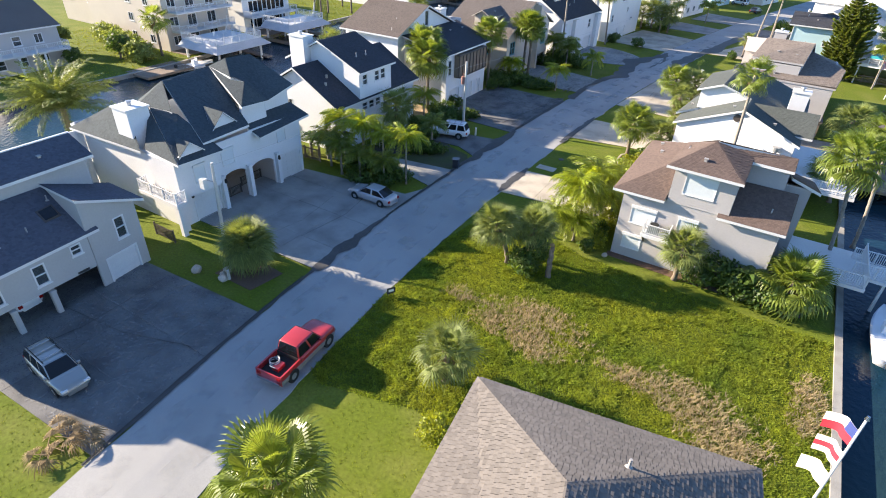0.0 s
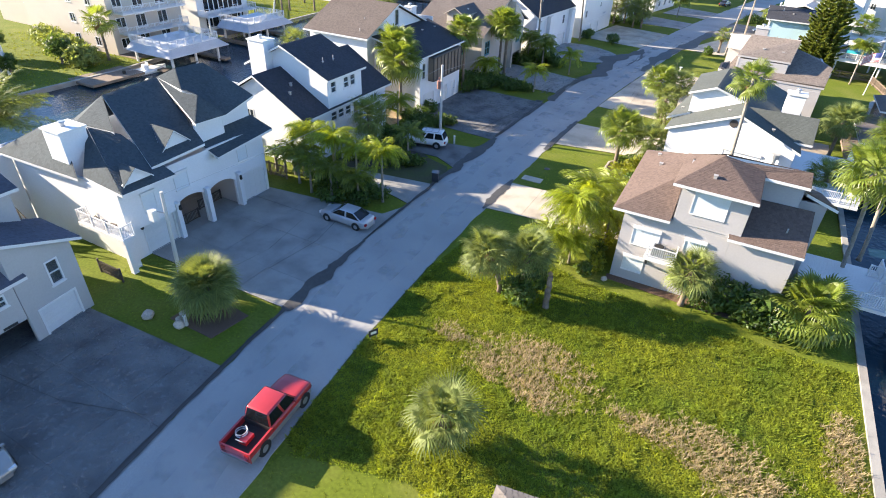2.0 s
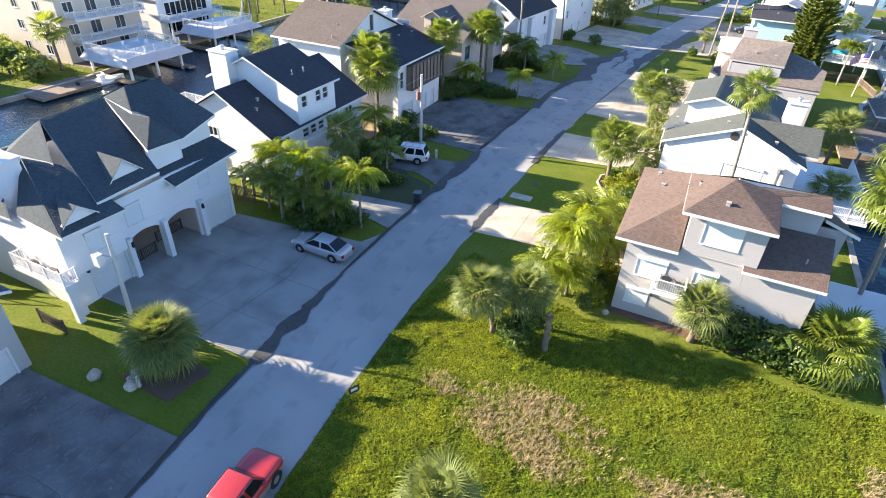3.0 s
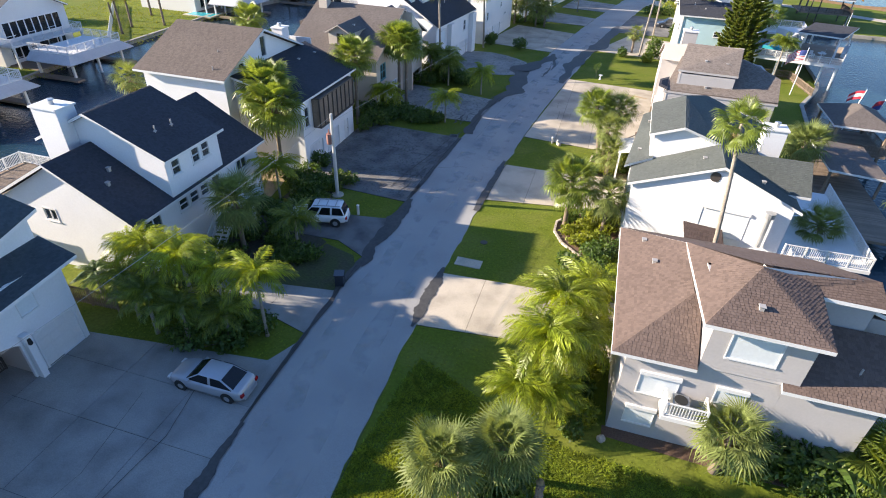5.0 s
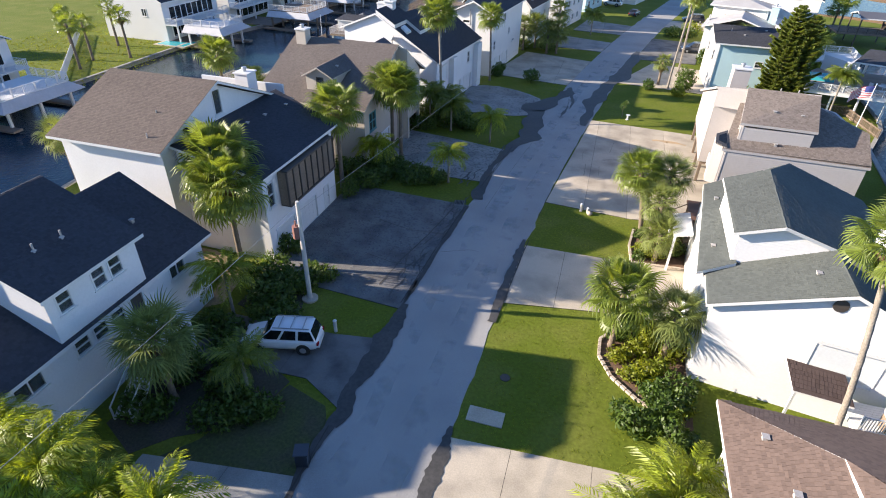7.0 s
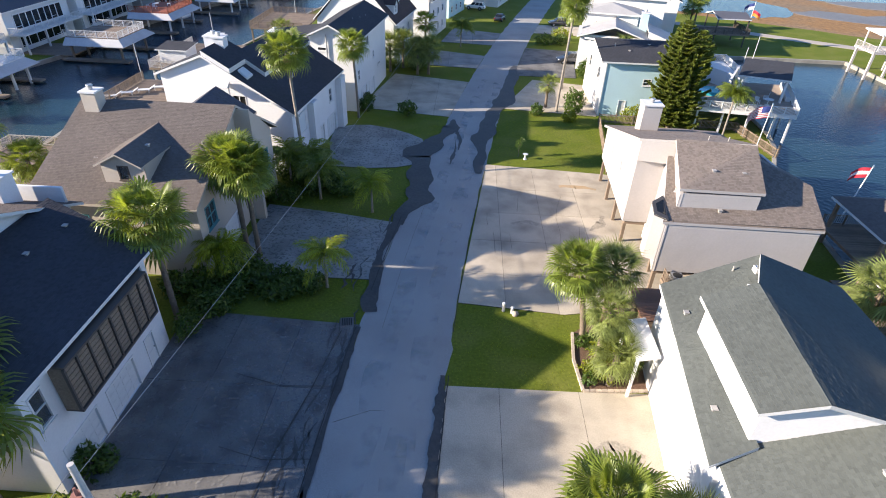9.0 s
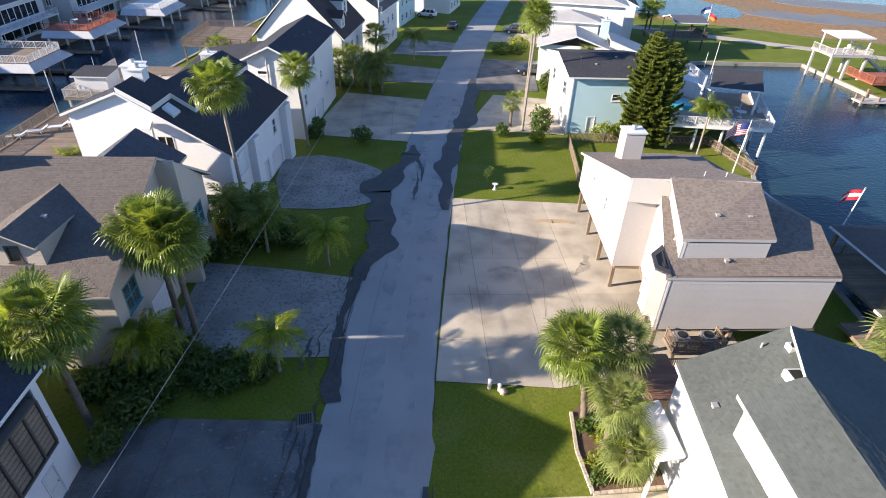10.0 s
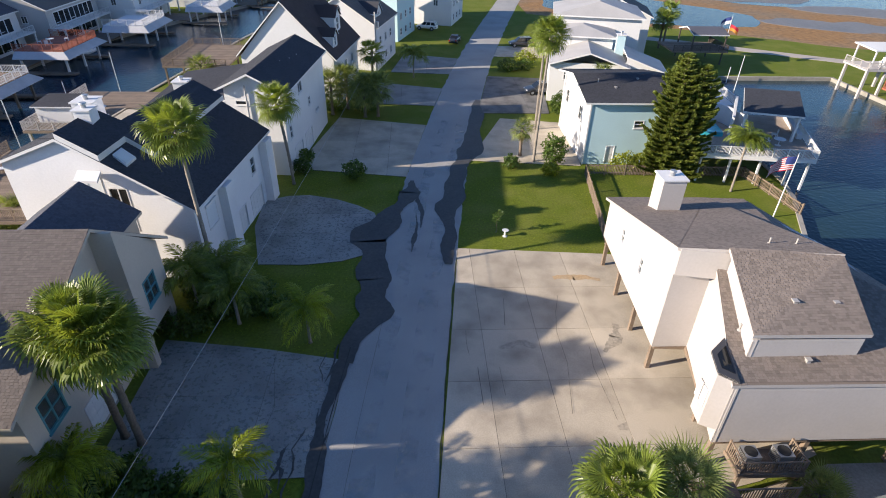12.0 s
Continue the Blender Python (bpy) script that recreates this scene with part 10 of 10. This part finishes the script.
for n in (0, 4, 5, 6):
    film("worn_patches_%d" % (n + 1), DRIVES[n], WORN, "pale worn patches on old concrete", 0.076, 0.96)
RUST = surface("rust_stain", (0.42, 0.30, 0.17), 0.9, grain=(9, 0.25), stain=(0.9, 0.4, (0.34, 0.29, 0.22)), bump=(30, 0.12))
GREASE = surface("oil_stain", (0.33, 0.29, 0.23), 0.85, grain=(6, 0.3), stain=(0.8, 0.45, (0.40, 0.355, 0.285)), bump=(30, 0.12))
CRACKS = [([(5.5, 88.5), (5.45, 87.2), (5.55, 86.1)], 0.013), ([(12.8, 92.4), (12.2, 90.4), (11.8, 88.2), (11.85, 85.2), (11.2, 81.1)], 0.014), ([(13.7, 86.7), (13.45, 84.8), (13.65, 81.7), (13.7, 80.6)], 0.014), ([(7.4, 84.9), (7.45, 82.6)], 0.014), ([(6.0, 85), (6.05, 81.9)], 0.02), ([(8.6, 92), (8.3, 89)], 0.02), (along(-1.6, 72, 90, 9), 0.012), ([(-10.5, 22), (-9.8, 26), (-10.6, 31)], 0.014), ([(-6.8, 78), (-6.2, 82), (-7, 86)], 0.014), (along(-3.4, 57, 72, 6), 0.05), ([(-4.6, 71.5), (-5.4, 66), (-6.2, 62), (-6.6, 58.5)], 0.06), ([(-10.2, 67.2), (-7.2, 66.4), (-4.2, 66.6)], 0.035), ([(-9.2, 62.0), (-6.8, 61.4), (-4.2, 61.6)], 0.035), (along(-3.3, 76, 87, 5), 0.04), (along(-3.2, 32, 46, 6), 0.04), (along(-3.3, 2, 20, 7), 0.05), ([(-15, 8.2), (-9, 8.9), (-4, 10.6)], 0.03), ([(-12.5, 3), (-11.6, 8), (-12, 14)], 0.03), (along(3.25, 14, 36, 7), 0.02), (along(3.3, 57, 68, 5), 0.05), ([(-3.6, 64), (-1.6, 65.0), (-0.8, 65.0)], 0.02), (along(3.2, 72, 97, 7), 0.03), ([(-8, 24), (-7.4, 29), (-8.2, 33)], 0.025)]
for n, (line, w) in enumerate(CRACKS):
    silt("crack_%d" % (n + 1), line, [w] * len(line), 40 + n, "dark open crack along the pavement", SEAM, 0.092)
DUST = surface("pale_road_dust", (0.46, 0.45, 0.42), 0.95, grain=(10, 0.15), stain=(0.8, 0.2, (0.38, 0.37, 0.35)), bump=(30, 0.1), gaps=(0.55, 0.48, 1.0))
for n, (off, a, b) in enumerate(((-1.5, -4, 60), (1.0, -4, 64), (-0.9, 58, 130), (1.4, 62, 130))):
    silt("dust_%d" % (n + 1), along(off, a, b, 8), [0.7, 1.0, 0.8, 1.1, 0.9, 1.0, 0.8, 0.7], 16 + n * 4, "pale dust worn into the street's wheel tracks", DUST, 0.0705)
silt("silt_1", along(-3.2, 2, 21), [0.12, 0.3, 0.2, 0.28, 0.25], 1)
silt("silt_2", along(-3.1, 21, 31), [0.4, 0.9, 0.8, 0.4, 0.2], 2)
silt("silt_3", along(-3.2, 31, 47), [0.15, 0.2, 0.15, 0.4, 0.5], 3)
silt("silt_4", along(-3.0, 46, 57), [0.5, 0.9, 1.0, 0.8, 0.5], 4)
silt("silt_5", along(-3.2, 57, 72), [0.1, 0.35, 0.12, 0.4, 0.2], 5)
silt("silt_6", [(-2.9, 73.6), (-3.3, 77.7), (-3.25, 81.6), (-2.5, 86.2)], [0.9, 0.85, 0.4, 0.6], 6)
streak_rng = random.Random(33)
for n in range(26):
    # thin wet lines of silt that part and meet again beside the street
    y = streak_rng.uniform(56.5, 70.5) if n < 17 else streak_rng.uniform(74, 85)
    o = -3.2 - abs(streak_rng.gauss(0, 1.1))
    line = []
    for k in range(5):
        line.append((road_x(y) + o, y))
        y += streak_rng.uniform(0.4, 1.1)
        o = min(-2.9, o + streak_rng.uniform(-0.35, 0.35))
    w = streak_rng.uniform(0.05, 0.17)
    silt("silt_%d" % (20 + n), line, [0.02, w, w * 0.5, w, 0.02], 61 + n)
silt("silt_7", [(-2.5, 85.6), (-1.3, 90.5), (-1.0, 94.6), (-1.9, 100.5), (-0.2, 105.2), (1.6, 109.2), (1.7, 112)], [0.6, 1.7, 1.6, 2.7, 1.3, 1.2, 0.3], 7)
silt("silt_8", [(1.7, 98.4), (1.9, 100.5), (2.2, 103), (2.1, 105.2)], [0.05, 0.3, 0.12, 0.05], 8)
silt("silt_12", [(2.5, 102.4), (2.7, 105.2), (2.3, 107.5), (2.2, 110)], [0.05, 0.35, 0.3, 0.1], 12)
silt("silt_9", along(3.0, 41, 48), [0.15, 0.6, 0.7, 0.5, 0.1], 9)
silt("silt_10", along(3.0, 57, 68), [0.4, 0.6, 0.4, 0.5, 0.3], 10)
silt("silt_11", [(4.7, 96.6), (5.0, 102.8), (5.8, 109.2), (6.8, 115.4), (8.6, 120.8), (10.4, 131.7), (11.2, 138.6)], [0.4, 1.2, 1.7, 1.4, 1.7, 1.5, 0.7], 11)

silt("rust_stain_1", [(12.9, 94.6), (14.6, 94.8), (16.6, 94.3)], [0.3, 0.5, 0.25], 20, "faint rusty stain on the concrete drive", RUST, 0.07)
for n, (spine, ws) in enumerate(([[(13.6, 80.0), (15.4, 80.6), (16.6, 80.2)], [0.3, 0.8, 0.4]], [[(7.6, 86.8), (9.2, 87.2), (10.2, 86.8)], [0.2, 0.6, 0.2]], [[(14.6, 86.2), (15.8, 87.6), (16.2, 89)], [0.2, 0.7, 0.3]], [[(13.5, 63), (11.8, 63.6), (10.9, 63.2)], [0.3, 0.5, 0.2]], [[(12.8, 44.2), (11, 44.8), (9.8, 44.4)], [0.3, 0.5, 0.2]])):
    silt("oil_stain_%d" % (n + 1), spine, ws, 24 + n, "dull dark stain on the concrete drive", GREASE, 0.066)
